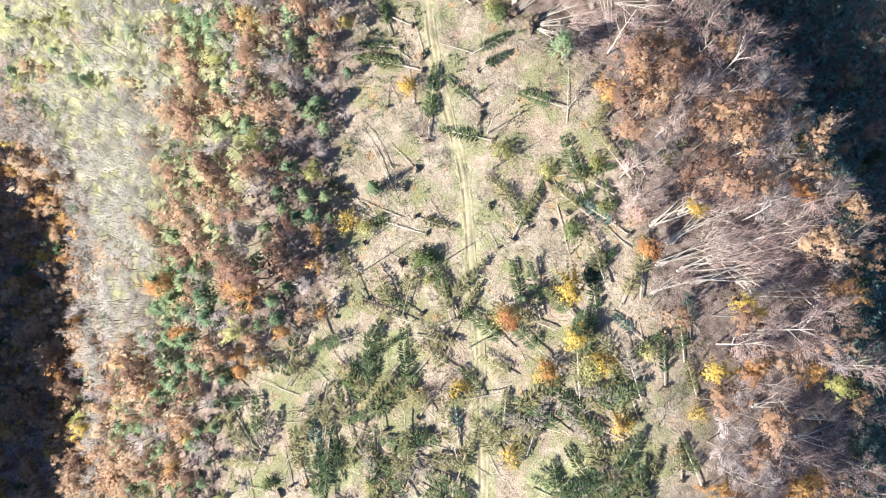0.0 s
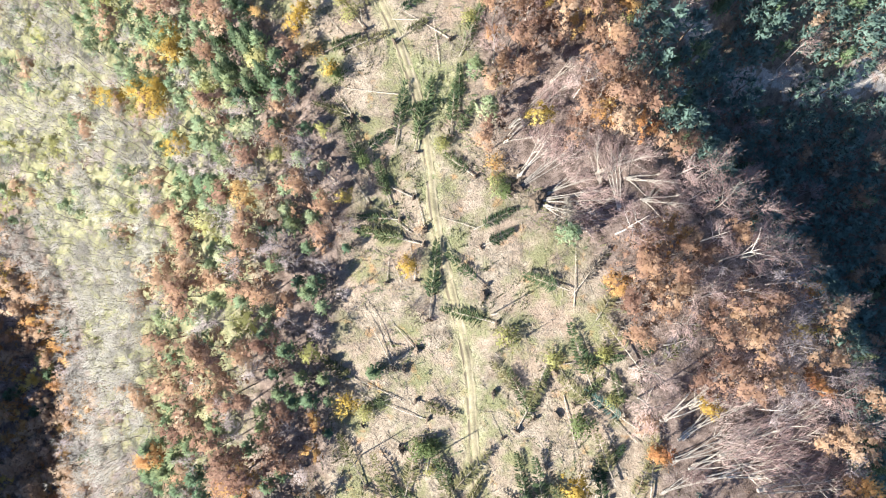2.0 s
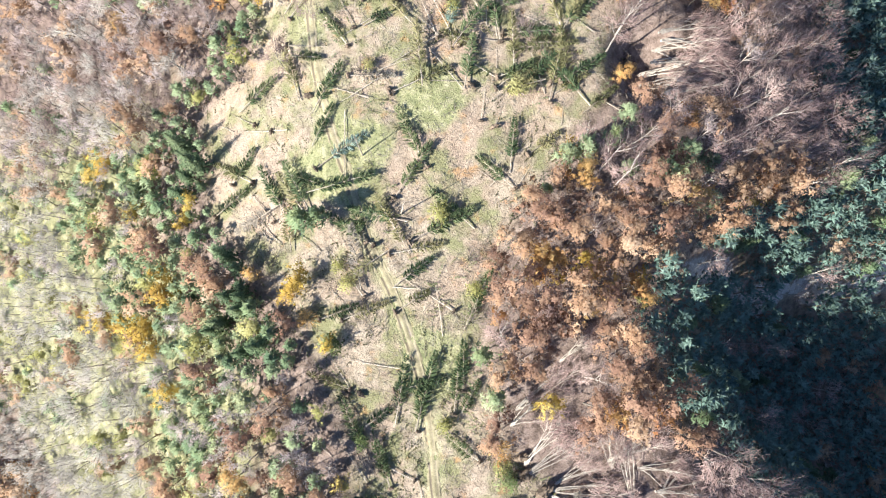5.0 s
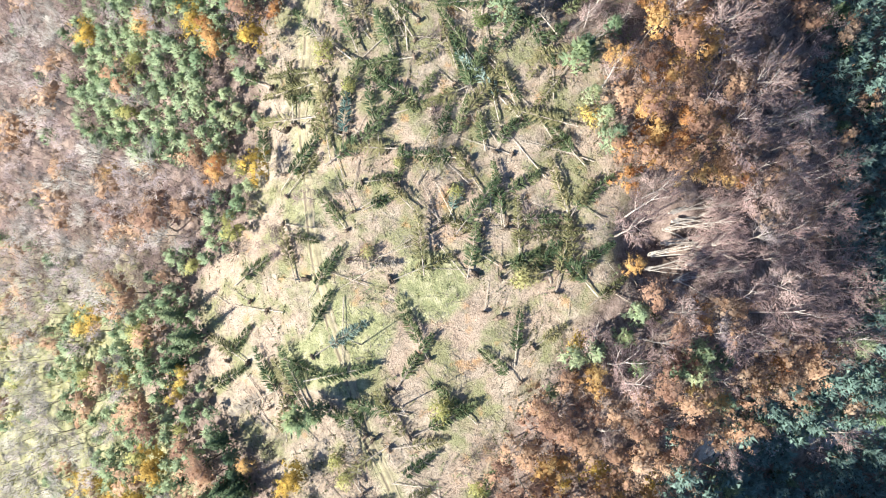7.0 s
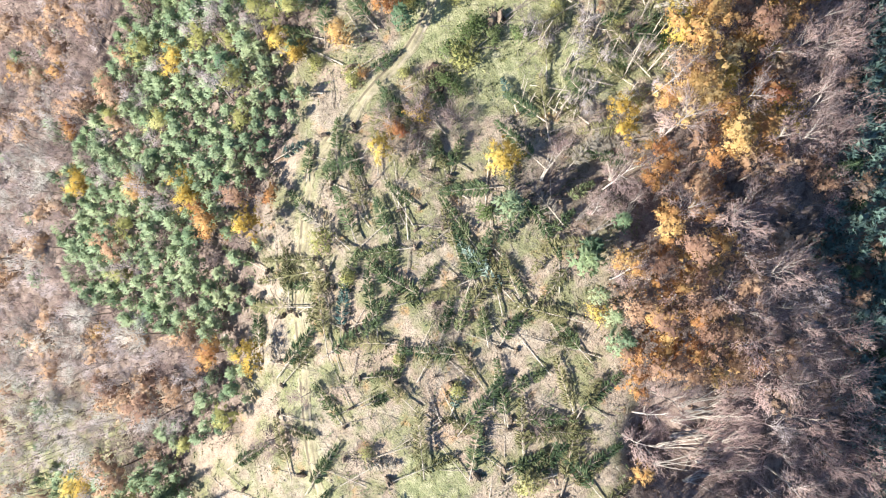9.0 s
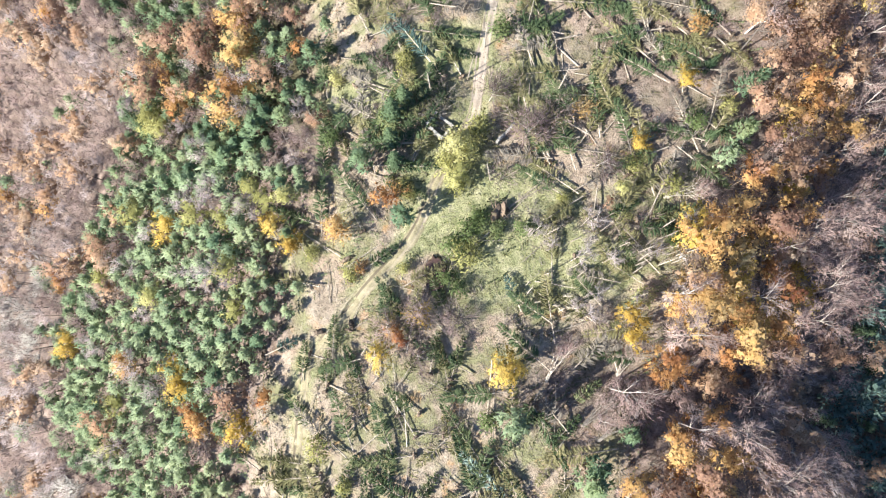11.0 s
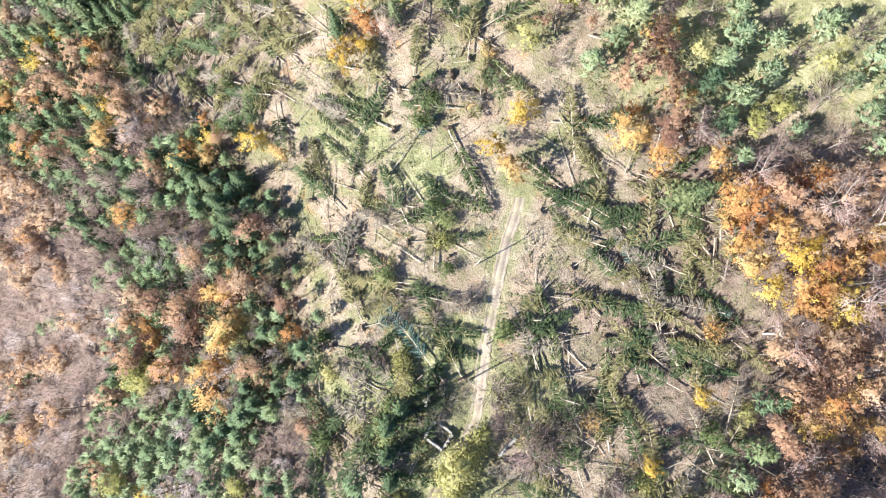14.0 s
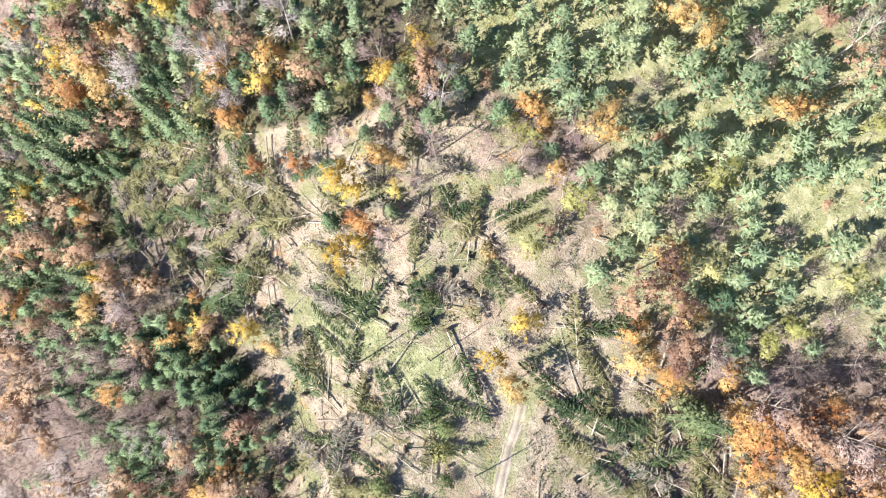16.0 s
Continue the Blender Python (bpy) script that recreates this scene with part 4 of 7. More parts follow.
fallen_spruce(-13.2, -24.5, 106, 16.0, "green")
fallen_spruce(-28.3, -34.8, 96, 18.1, "blue")
fallen_spruce(-22.6, -36.0, 104, 16.5, "green", False)
fallen_spruce(-31.5, -37.7, 107, 13.7, "yellowing")
fallen_spruce(-15.8, -35.7, 94, 12.0, "green")
fallen_spruce(-11.6, -39.5, 109, 12.1, "yellowing", False)
fallen_log(-42.7, -29.7, 117, 12.9)
fallen_log(-44.5, -29.2, 125, 11.6)
fallen_log(-43.2, -23.9, 131, 9.3)
fallen_log(-38.5, -39.7, 171, 13.5)
root_plate(-38.2, -39.7)
root_plate(-42.6, -29.9)
fallen_log(-26.0, -14.4, 141, 8.0)
fallen_log(-21.3, -11.7, 132, 10.3)
fallen_log(-33.5, -17.1, 162, 13.6)
fallen_log(-5.6, -21.5, 54, 10.9)
fallen_log(-5.0, -16.5, 39, 8.2)
fallen_log(-29.2, -23.0, -176, 11.0)
fallen_spruce(3.7, -28.9, 95, 15.0, "blue")
fallen_log(1.4, -25.0, 45, 9.8)
fallen_spruce(-10.7, -28.1, 28, 9.0, "green")
fallen_log(0.8, -28.1, 168, 7.8)
fallen_log(21.5, 10.9, 30, 2.9)
tree("spruce_tree", 17.4, 4.8, 0.45)
fallen_spruce(28.4, 5.5, 48, 14.4, "green")
fallen_spruce(2.0, -3.3, 62, 13.9, "yellowing")
fallen_spruce(29.4, -16.6, 92, 15.9, "yellowing", False)
fallen_spruce(33.0, -20.8, 146, 15.4, "green")
fallen_log(18.2, -8.8, 116, 4.4)
fallen_log(26.5, -12.9, 112, 4.6)
fallen_spruce(38.5, -20.7, 102, 11.4, "green")
fallen_spruce(41.4, -19.9, 108, 12.0, "green")
fallen_log(33.6, -13.4, 20, 8.8)
fallen_spruce(47.3, -14.0, 89, 12.0, "green")
fallen_spruce(43.6, -4.4, 139, 9.0, "blue")
fallen_log(43.3, -5.5, 99, 6.7)
fallen_log(45.6, -9.7, 103, 7.4)
fallen_log(36.7, -8.6, 97, 12.2)
fallen_spruce(53.6, -4.0, 94, 10.5, "blue")
fallen_spruce(51.9, -8.8, 95, 10.2, "green", False)
fallen_spruce(54.4, -16.0, 106, 8.6, "yellowing")
fallen_spruce(43.3, -34.6, 71, 8.7, "yellowing")
fallen_spruce(50.3, -33.4, 94, 8.6, "yellowing")
fallen_log(45.3, -34.3, 32, 6.5)
fallen_spruce(54.8, -34.8, 114, 12.1, "green")
fallen_spruce(12.9, -24.9, 84, 10.3, "green")
fallen_spruce(25.4, -23.8, 165, 11.7, "green", False)
fallen_spruce(33.6, -37.6, 124, 13.5, "green")
fallen_log(21.4, -32.7, 34, 5.7)
fallen_log(12.1, -33.1, 117, 7.3)
fallen_log(10.6, -33.9, 146, 7.4)
fallen_spruce(24.9, -37.8, 100, 8.7, "green", False)
fallen_log(7.9, -37.1, 148, 6.9)
fallen_spruce(9.8, -16.5, 134, 8.9, "green", False)
bush(13.3, 0.9, "amber", 1.6)
bush(21.9, -11.1, "gold", 1.4)
bush(34.1, -8.5, "gold", 1.4)
bush(37.4, -21.7, "gold", 1.4)
bush(-0.3, -15.1, "rosy", 1.9)
bush(53.8, -19.4, "gold", 1.4)
tree("amber_tree", -36.8, -2.7, 0.6)
tree("amber_tree", -46.6, -6.9, 0.6)
tree("copper_beech", -50.6, 30.0, 1)
tree("copper_beech", -44.6, 26.9, 1)
tree("copper_beech", -50.7, 23.5, 0.9)
tree("pine_tree", -38.7, 29.9, 0.8)
tree("pine_tree", -31.8, 29.0, 0.8)
tree("pine_tree", -30.2, 24.2, 0.9)
tree("pine_tree", -37.2, 25.9, 0.8)
tree("copper_beech", -88.9, -18.7, 0.9)
tree("copper_beech", -93.5, -45.4, 1)
tree("copper_beech", 39.2, 52.4, 1)
tree("copper_beech", 42.7, 45.2, 0.9)
tree("copper_beech", 55.8, 37.9, 1)
tree("copper_beech", 61.6, 28.4, 1)
tree("copper_beech", 86.5, 6.2, 0.8)
tree("copper_beech", 50.3, 56.5, 0.8)
tree("golden_tree", 135.1, 58.0, 0.5)
fallen_spruce(-38.5, 130.8, -33, 10.5, "green")
fallen_spruce(-16.6, 120.1, 147, 14.6, "green")
fallen_spruce(-18.2, 120.9, 113, 8.9, "green")
fallen_spruce(-36.1, 125.8, 121, 15.6, "green")
fallen_log(-39.9, 125.7, 131, 12.2)
fallen_log(-38.3, 120.9, 135, 13.1)
fallen_log(-41.3, 121.9, 128, 7.6)
fallen_log(-28.6, 118.9, 141, 8.9)
fallen_log(-22.7, 119.8, 118, 4.7)
fallen_spruce(-8.7, 120.8, 28, 16.5, "green")
fallen_spruce(-13.1, 118.3, 10, 12.3, "yellowing")
fallen_spruce(-12.0, 111.3, 37, 11.0, "green", False)
fallen_log(-12.4, 111.1, -4, 10.7)
fallen_spruce(-23.4, 103.9, 21, 11.5, "yellowing")
fallen_log(-31.1, 106.6, 50, 6.7)
fallen_spruce(-28.4, 104.0, 20, 9.9, "green")
fallen_spruce(-11.7, 105.8, 31, 9.1, "yellowing")
fallen_log(-21.1, 100.1, 114, 3.8)
bush(-31.5, 104.2, "amber", 1.6)
tree("pine_tree", -38.8, 101.1, 1)
tree("pine_tree", -48.4, 114.8, 0.8)
tree("copper_beech", 19.6, 125.4, 0.8)
tree("copper_beech", 16.0, 118.3, 0.8)
tree("copper_beech", 26.3, 107.3, 1)
tree("copper_beech", 16.0, 100.5, 0.9)
tree("copper_beech", 33.5, 95.9, 0.9)
tree("golden_tree", 23.1, 113.1, 0.5)
tree("lime_tree", 41.4, 108.4, 0.6)
tree("bare_beech", 17.6, 108.5, 0.9)
tree("pine_tree", 19.9, 131.6, 0.7)
tree("pine_tree", 54.5, 138.2, 1)
tree("pine_tree", 37.7, 136.3, 0.8)
fallen_spruce(-17.0, 73.3, 115, 16.2, "green", False)
fallen_spruce(-12.4, 67.7, 106, 11.5, "green", False)
fallen_spruce(-7.1, 80.1, 76, 18.4, "green", False)
fallen_spruce(-11.5, 81.3, 81, 15.9, "green", False)
fallen_spruce(-6.5, 80.1, 87, 11.7, "green")
fallen_spruce(1.2, 83.9, 85, 13.2, "green")
fallen_spruce(-11.8, 88.8, 13, 12.1, "green")
fallen_spruce(-19.1, 80.0, 37, 9.2, "green", False)
fallen_log(-25.4, 74.0, 140, 8.6)
fallen_log(-21.5, 88.8, 123, 7.7)
root_plate(-22.2, 88.3)
root_plate(-18.9, 88.1)
fallen_spruce(2.0, 82.7, 62, 10.4, "green", False)
fallen_log(-16.6, 91.5, 171, 3.9)
fallen_spruce(-21.5, 88.8, 160, 10.3, "yellowing")
root_plate(21.0, 67.6, 1.7)
root_plate(16.2, 72.2, 1.5)
root_plate(7.1, 250.2, 1.5)
root_plate(41.5, 163.5, 1.6)
fallen_beech(22.0, 68.6, 3, 16.9)
fallen_beech(21.9, 67.4, -22, 14.5)
fallen_beech(22.3, 69.8, 26, 12.3)
fallen_beech(16.9, 71.8, 37, 14.9)
fallen_beech(16.3, 73.8, 53, 15.6)
fallen_beech(13.3, 81.8, 40, 11.4)
fallen_beech(14.6, 85.2, 39, 16.7)
fallen_beech(23.8, 95.4, 43, 11.7)
fallen_beech(33.9, 74.7, 24, 14.5)
fallen_beech(35.0, 72.9, 99, 13.4)
fallen_beech(38.7, 66.2, 100, 14.5)
fallen_beech(40.1, 73.5, -8, 14.0)
fallen_beech(43.6, 68.7, -8, 16.3)
fallen_beech(45.0, 68.4, 49, 9.9)
root_plate(20.7, 68.1, 2)
root_plate(15.5, 74.5, 1.4)
root_plate(16.9, 71.9, 1.2)
root_plate(14.5, 70.3)
fallen_spruce(6.7, 74.1, 143, 9.0, "green")
bush(10.8, 76.9, "amber", 1.6)
tree("copper_beech", 39.6, 52.5, 1)
fallen_spruce(-19.0, 207.0, 111, 10.8, "yellowing", False)
fallen_log(-12.6, 208.7, 112, 8.7)
fallen_log(-10.6, 204.4, 115, 9.5)
fallen_log(-18.6, 205.1, 126, 5.3)
fallen_spruce(-8.3, 209.2, 145, 8.7, "green")
fallen_log(-30.2, 210.1, 70, 6.1)
fallen_spruce(-28.7, 204.0, 129, 11.6, "green")
fallen_spruce(-27.3, 196.4, -170, 16.8, "yellowing")
fallen_spruce(-29.8, 198.4, -180, 12.6, "yellowing")
fallen_spruce(-35.5, 187.6, 94, 13.9, "yellowing")
fallen_log(-37.8, 185.8, 153, 6.7)
fallen_log(-33.8, 187.0, 35, 7.8)
fallen_spruce(-25.9, 192.5, 176, 11.1, "green")
fallen_spruce(-24.2, 180.6, 86, 13.8, "blue")
fallen_spruce(-24.9, 190.1, 68, 11.9, "green")
fallen_log(-23.1, 184.1, 22, 8.7)
fallen_log(-22.3, 183.2, 59, 6.8)
fallen_log(-19.3, 183.2, 64, 3.9)
fallen_spruce(-12.9, 191.2, 125, 11.0, "green")
fallen_spruce(-17.1, 185.3, 100, 11.3, "green", False)
fallen_spruce(-14.2, 193.6, 87, 10.0, "green", False)
fallen_log(-10.8, 194.3, 83, 8.6)
fallen_spruce(-12.9, 188.9, 17, 9.0, "green", False)
fallen_log(-0.5, 195.2, 137, 7.6)
fallen_spruce(-8.4, 191.3, 59, 7.8, "green")
fallen_spruce(-3.8, 180.7, 77, 11.4, "green")
fallen_spruce(-1.0, 180.8, 72, 12.9, "green")
fallen_log(-7.4, 180.9, 64, 6.5)
fallen_log(-8.4, 204.6, 27, 8.0)
fallen_log(-0.7, 204.5, 86, 7.5)
bush(-28.7, 201.6, "lime", 1.6)
root_plate(-37.0, 186.4)
root_plate(-10.6, 193.5)
root_plate(-12.9, 191.2)
fallen_spruce(13.8, 187.8, 134, 20.2, "blue")
fallen_log(14.2, 189.2, 134, 5.1)
fallen_log(4.4, 186.2, 115, 5.9)
fallen_log(4.7, 199.8, 30, 5.7)
fallen_spruce(17.7, 203.6, 44, 8.4, "green")
fallen_spruce(10.3, 209.0, 2, 8.3, "green")
fallen_log(16.5, 211.5, 6, 7.2)
fallen_spruce(21.0, 210.9, 34, 9.3, "green")
fallen_beech(24.2, 207.3, 42, 9.3)
fallen_beech(27.2, 204.5, 33, 9.1)
fallen_spruce(9.6, 185.6, 18, 8.0, "green")
fallen_spruce(8.4, 180.9, 61, 8.1, "green")
tree("bare_beech", 30.5, 214.6, 1)
fallen_beech(35.2, 208.9, 60, 7.9)
fallen_beech(42.5, 213.0, 44, 13.1)
bush(28.2, 188.4, "gold", 1.4)
tree("amber_tree", 41.1, 188.0, 1.15)
tree("amber_tree", 38.8, 191.3, 1.03)
tree("amber_tree", 41.1, 199.2, 0.6)
tree("amber_tree", 46.2, 196.3, 0.6)
tree("amber_tree", 47.2, 198.2, 1.03)
tree("copper_beech", 38.4, 199.1, 0.8)
fallen_log(25.5, 183.1, 58, 4.3)
fallen_spruce(24.9, 184.7, -153, 8.1, "yellowing", False)
fallen_spruce(6.3, 180.9, 101, 8.6, "green", False)
tree("bare_beech", 41.5, 192.1, 0.9)
fallen_spruce(-36.8, 172.1, 49, 12.0, "yellowing")
fallen_log(-25.8, 172.0, 3, 7.3)
fallen_log(-21.5, 172.6, 82, 7.7)
fallen_spruce(-19.7, 174.2, 6, 8.5, "green")
fallen_log(-19.8, 176.7, -11, 3.1)
fallen_spruce(-19.6, 168.2, 25, 8.8, "green", False)
fallen_spruce(-22.9, 164.1, 128, 11.1, "green")
fallen_log(-24.4, 164.3, 16, 8.7)
fallen_log(-37.4, 165.9, -9, 10.7)
fallen_spruce(-36.2, 163.5, -14, 8.6, "green", False)
fallen_spruce(-31.0, 149.7, 58, 13.6, "green", False)
fallen_spruce(-30.9, 142.4, 61, 10.9, "green", False)
fallen_spruce(-29.8, 137.3, 33, 14.6, "blue")
fallen_spruce(-5.2, 137.1, 118, 15.0, "green")
fallen_spruce(-12.1, 130.5, 57, 14.9, "green")
fallen_log(-3.5, 131.6, 128, 5.2)
fallen_spruce(-36.8, 136.6, -20, 9.5, "green", False)
fallen_spruce(-32.2, 131.9, 13, 17.0, "green", False)
fallen_spruce(-51.5, 135.6, 53, 11.3, "green")
fallen_spruce(-56.4, 128.6, 30, 14.6, "green")
fallen_log(-32.4, 153.4, 172, 6.4)
fallen_log(-41.1, 146.8, 171, 10.8)
fallen_log(-45.6, 148.9, 151, 9.2)
fallen_log(-51.8, 148.4, 153, 7.5)
fallen_log(-36.9, 146.6, 174, 10.2)
fallen_spruce(-13.5, 153.3, 23, 14.6, "yellowing")
root_plate(-13.7, 153.4)
root_plate(-32.0, 153.3)
fallen_spruce(-22.7, 157.5, -3, 11.3, "grey")
fallen_log(-21.1, 151.5, 64, 6.6)
fallen_spruce(-12.1, 173.6, 85, 8.6, "green")
fallen_log(-3.1, 165.6, 114, 9.1)
fallen_log(-2.4, 165.8, 139, 8.8)
fallen_spruce(-1.4, 166.2, 72, 8.7, "blue")
fallen_spruce(5.4, 163.4, 157, 8.8, "yellowing")
fallen_spruce(-8.1, 173.6, 63, 8.8, "yellowing", False)
tree("amber_tree", -52.5, 178.4, 1)
tree("golden_tree", -43.3, 178.1, 0.9)
fallen_log(10.0, 165.3, 100, 8.9)
fallen_spruce(10.6, 164.6, 101, 14.9, "green")
fallen_log(9.9, 158.8, 91, 4.9)
fallen_spruce(11.2, 166.5, 2, 13.5, "green")
fallen_spruce(9.5, 171.6, 31, 10.3, "green")
fallen_log(4.5, 165.7, 65, 5.4)
fallen_log(4.0, 164.7, -23, 5.7)
fallen_spruce(9.9, 156.5, 22, 8.8, "green")
fallen_spruce(9.7, 154.2, 37, 10.6, "green")
fallen_spruce(14.4, 153.1, 48, 13.1, "green", False)
fallen_spruce(22.4, 167.1, 39, 14.5, "green")
fallen_spruce(23.7, 155.6, 33, 12.1, "green")
fallen_spruce(22.5, 153.2, 32, 8.7, "yellowing", False)
fallen_spruce(28.4, 148.7, 39, 10.2, "yellowing", False)
fallen_log(6.5, 147.2, 82, 7.3)
fallen_log(9.6, 146.1, 71, 6.4)
fallen_log(7.1, 150.7, 33, 4.8)
fallen_log(9.9, 156.5, 147, 9.8)
fallen_spruce(12.9, 135.9, 85, 12.3, "green", False)
fallen_spruce(16.8, 139.9, 36, 8.7, "yellowing")
fallen_log(8.5, 133.0, 47, 5.8)
fallen_log(10.2, 133.7, 144, 5.8)
fallen_spruce(13.9, 132.5, 140, 11.3, "green")
fallen_log(15.4, 134.3, 56, 5.1)
fallen_spruce(33.4, 151.5, -30, 12.0, "yellowing")
fallen_log(24.0, 146.4, 84, 4.9)
fallen_beech(47.0, 169.2, 16, 17.8)
fallen_beech(47.8, 167.5, 6, 21.5)
fallen_beech(45.6, 162.7, 7, 21.7)
fallen_beech(43.3, 160.3, 11, 16.9)
fallen_beech(50.2, 157.9, 10, 16.8)
fallen_beech(47.1, 154.4, 8, 17.9)
fallen_beech(46.3, 165.9, 5, 17.0)
fallen_beech(41.9, 157.0, 6, 16.1)
root_plate(9.1, 146.2)
root_plate(4.8, 155.3)
root_plate(-0.6, 173.7)
root_plate(21.0, 155.6)
bush(25.6, 141.1, "gold", 1.4)
tree("pine_tree", 34.0, 142.1, 0.9)
tree("bare_beech", 32.5, 136.8, 1.1)
tree("amber_tree", 37.2, 157.3, 0.6)
fallen_spruce(-4.8, 278.1, 129, 19.4, "blue")
fallen_spruce(-12.5, 289.3, -8, 15.3, "green", False)
fallen_spruce(-6.9, 284.8, -11, 8.9, "green", False)
fallen_spruce(-15.6, 297.3, -13, 12.9, "green", False)
fallen_spruce(-23.2, 299.1, -31, 12.1, "green")
fallen_spruce(-27.8, 284.2, -12, 11.1, "green")
fallen_spruce(-21.5, 288.3, 17, 8.4, "blue")
fallen_log(-16.5, 281.4, 7, 6.5)
fallen_log(-15.2, 283.2, 45, 3.6)
fallen_spruce(-23.8, 259.0, 111, 12.4, "yellowing")
fallen_spruce(-21.7, 259.5, -2, 17.0, "green", False)
fallen_spruce(-20.4, 258.3, -24, 14.0, "green")
fallen_spruce(-26.6, 266.4, 125, 9.6, "yellowing")
fallen_log(-20.8, 245.4, 121, 11.2)
fallen_log(-25.8, 249.4, 29, 6.9)
fallen_log(-25.3, 240.2, 149, 12.3)
fallen_log(-27.0, 240.7, 147, 8.5)
fallen_log(-24.0, 238.1, 35, 9.9)
fallen_log(-23.3, 235.2, 60, 5.5)
fallen_log(-27.2, 230.6, 97, 9.2)
fallen_log(-27.5, 224.6, 58, 10.3)
fallen_log(-22.9, 225.3, 69, 7.4)
fallen_log(-24.0, 224.2, 35, 7.5)
fallen_spruce(-20.5, 237.3, 38, 9.1, "green")
fallen_log(-30.9, 245.1, 112, 6.5)
fallen_spruce(-9.7, 225.6, 128, 13.3, "green", False)
fallen_spruce(-3.1, 229.0, 116, 8.8, "green")
fallen_log(-7.9, 233.0, 167, 7.0)
fallen_spruce(-41.2, 219.5, 25, 9.9, "blue")
fallen_spruce(-32.3, 214.7, 87, 8.6, "green", False)
fallen_spruce(-26.1, 219.5, 88, 8.9, "green", False)
fallen_log(-30.8, 220.2, -15, 6.7)
fallen_spruce(-27.3, 212.9, 88, 8.5, "green")
fallen_spruce(-19.6, 213.4, 113, 10.0, "green")
fallen_log(-21.5, 218.9, 141, 5.3)
fallen_spruce(-6.4, 217.0, 80, 8.9, "green")
fallen_spruce(-2.1, 216.1, 74, 9.0, "green")
fallen_spruce(-12.9, 214.1, 57, 9.0, "yellowing", False)
bush(-25.4, 245.5, "amber", 1.6)
bush(-14.3, 225.5, "amber", 1.6)
bush(-8.8, 227.8, "rosy", 1.9)
bush(-0.8, 228.0, "rosy", 1.9)
bush(-15.2, 252.6, "amber", 1.6)
bush(28.5, 260.3, "rosy", 1.9)
bush(4.9, 276.7, "rosy", 1.9)
bush(9.0, 276.2, "rosy", 1.9)
bush(23.9, 271.2, "amber", 1.6)
bush(15.4, 267.0, "rosy", 1.9)
bush(12.5, 268.1, "rosy", 1.9)
bush(17.1, 269.9, "rosy", 1.9)
bush(-4.3, 274.2, "pale", 1.5)
bush(-6.0, 270.7, "pale", 1.5)
bush(-2.4, 264.3, "lime", 1.6)
bush(-4.0, 260.8, "lime", 1.6)
bush(-0.0, 261.5, "lime", 1.6)
bush(1.6, 265.0, "lime", 1.6)
bush(2.7, 267.9, "lime", 1.6)
bush(-2.8, 258.5, "lime", 1.6)
bush(-1.6, 255.1, "lime", 1.6)
bush(-14.8, 273.5, "green", 1.3)
bush(-17.0, 270.0, "green", 1.3)
bush(-12.4, 271.2, "green", 1.3)
bush(-10.2, 275.9, "green", 1.3)
bush(-15.8, 267.6, "green", 1.3)
bush(12.1, 246.4, "green", 1.3)
bush(3.0, 248.5, "green", 1.3)
bush(6.5, 246.3, "green", 1.3)
bush(0.8, 246.2, "green", 1.3)
bush(-2.5, 242.7, "green", 1.3)
bush(0.9, 240.6, "lime", 1.6)
bush(-3.5, 236.1, "green", 1.3)
bush(-1.2, 234.0, "green", 1.3)
bush(13.7, 249.8, "pale", 1.5)
root_plate(-24.5, 239.9)
root_plate(-29.2, 225.1)
root_plate(-22.1, 226.5)
root_plate(-41.8, 220.2)
fallen_spruce(26.1, 291.7, 134, 9.2, "green", False)
fallen_spruce(18.6, 278.4, 105, 20.5, "green", False)
fallen_log(21.6, 269.9, 97, 17.4)
fallen_log(22.4, 279.9, -7, 6.9)
fallen_log(23.0, 277.2, 11, 10.2)
fallen_log(29.3, 277.1, 123, 6.5)
fallen_spruce(24.7, 276.6, -45, 8.9, "green")
fallen_log(34.2, 278.0, 107, 6.7)
fallen_log(28.1, 266.5, 51, 10.9)
fallen_log(31.6, 275.0, 46, 4.9)
fallen_spruce(37.7, 282.3, 166, 8.7, "green", False)
fallen_spruce(38.6, 291.8, 95, 12.7, "green")
fallen_spruce(39.8, 293.2, 67, 12.2, "green")
fallen_spruce(43.0, 294.7, -12, 9.0, "blue")
fallen_spruce(51.6, 292.0, 145, 9.2, "green")
fallen_spruce(55.3, 288.2, 137, 13.7, "green")
fallen_spruce(48.2, 283.7, 160, 8.8, "green")
fallen_spruce(43.5, 281.2, 126, 8.3, "green")
bush(47.5, 289.5, "amber", 1.6)
fallen_spruce(36.0, 262.5, 64, 9.0, "blue")
fallen_log(43.6, 261.8, 64, 8.2)
fallen_log(27.0, 264.8, 126, 5.9)
fallen_log(13.6, 285.7, 3, 5.2)
tree("pale_spruce", 50.7, 266.9, 0.45)
tree("pale_spruce", 50.2, 281.5, 0.4)
fallen_log(8.8, 250.6, 40, 13.2)
fallen_log(9.3, 251.4, 30, 10.5)
fallen_log(8.8, 249.5, 14, 3.5)
root_plate(7.0, 249.4, 1.8)
fallen_log(2.6, 243.9, 3, 6.2)
fallen_log(12.2, 240.0, 44, 6.9)
fallen_spruce(14.5, 245.1, 29, 8.8, "grey", False)
fallen_log(16.7, 243.7, -8, 3.4)
fallen_spruce(27.8, 248.8, 27, 8.9, "green")
fallen_log(33.0, 258.0, 126, 4.4)
fallen_log(37.4, 258.1, 112, 6.4)
fallen_log(45.0, 252.6, 109, 6.3)
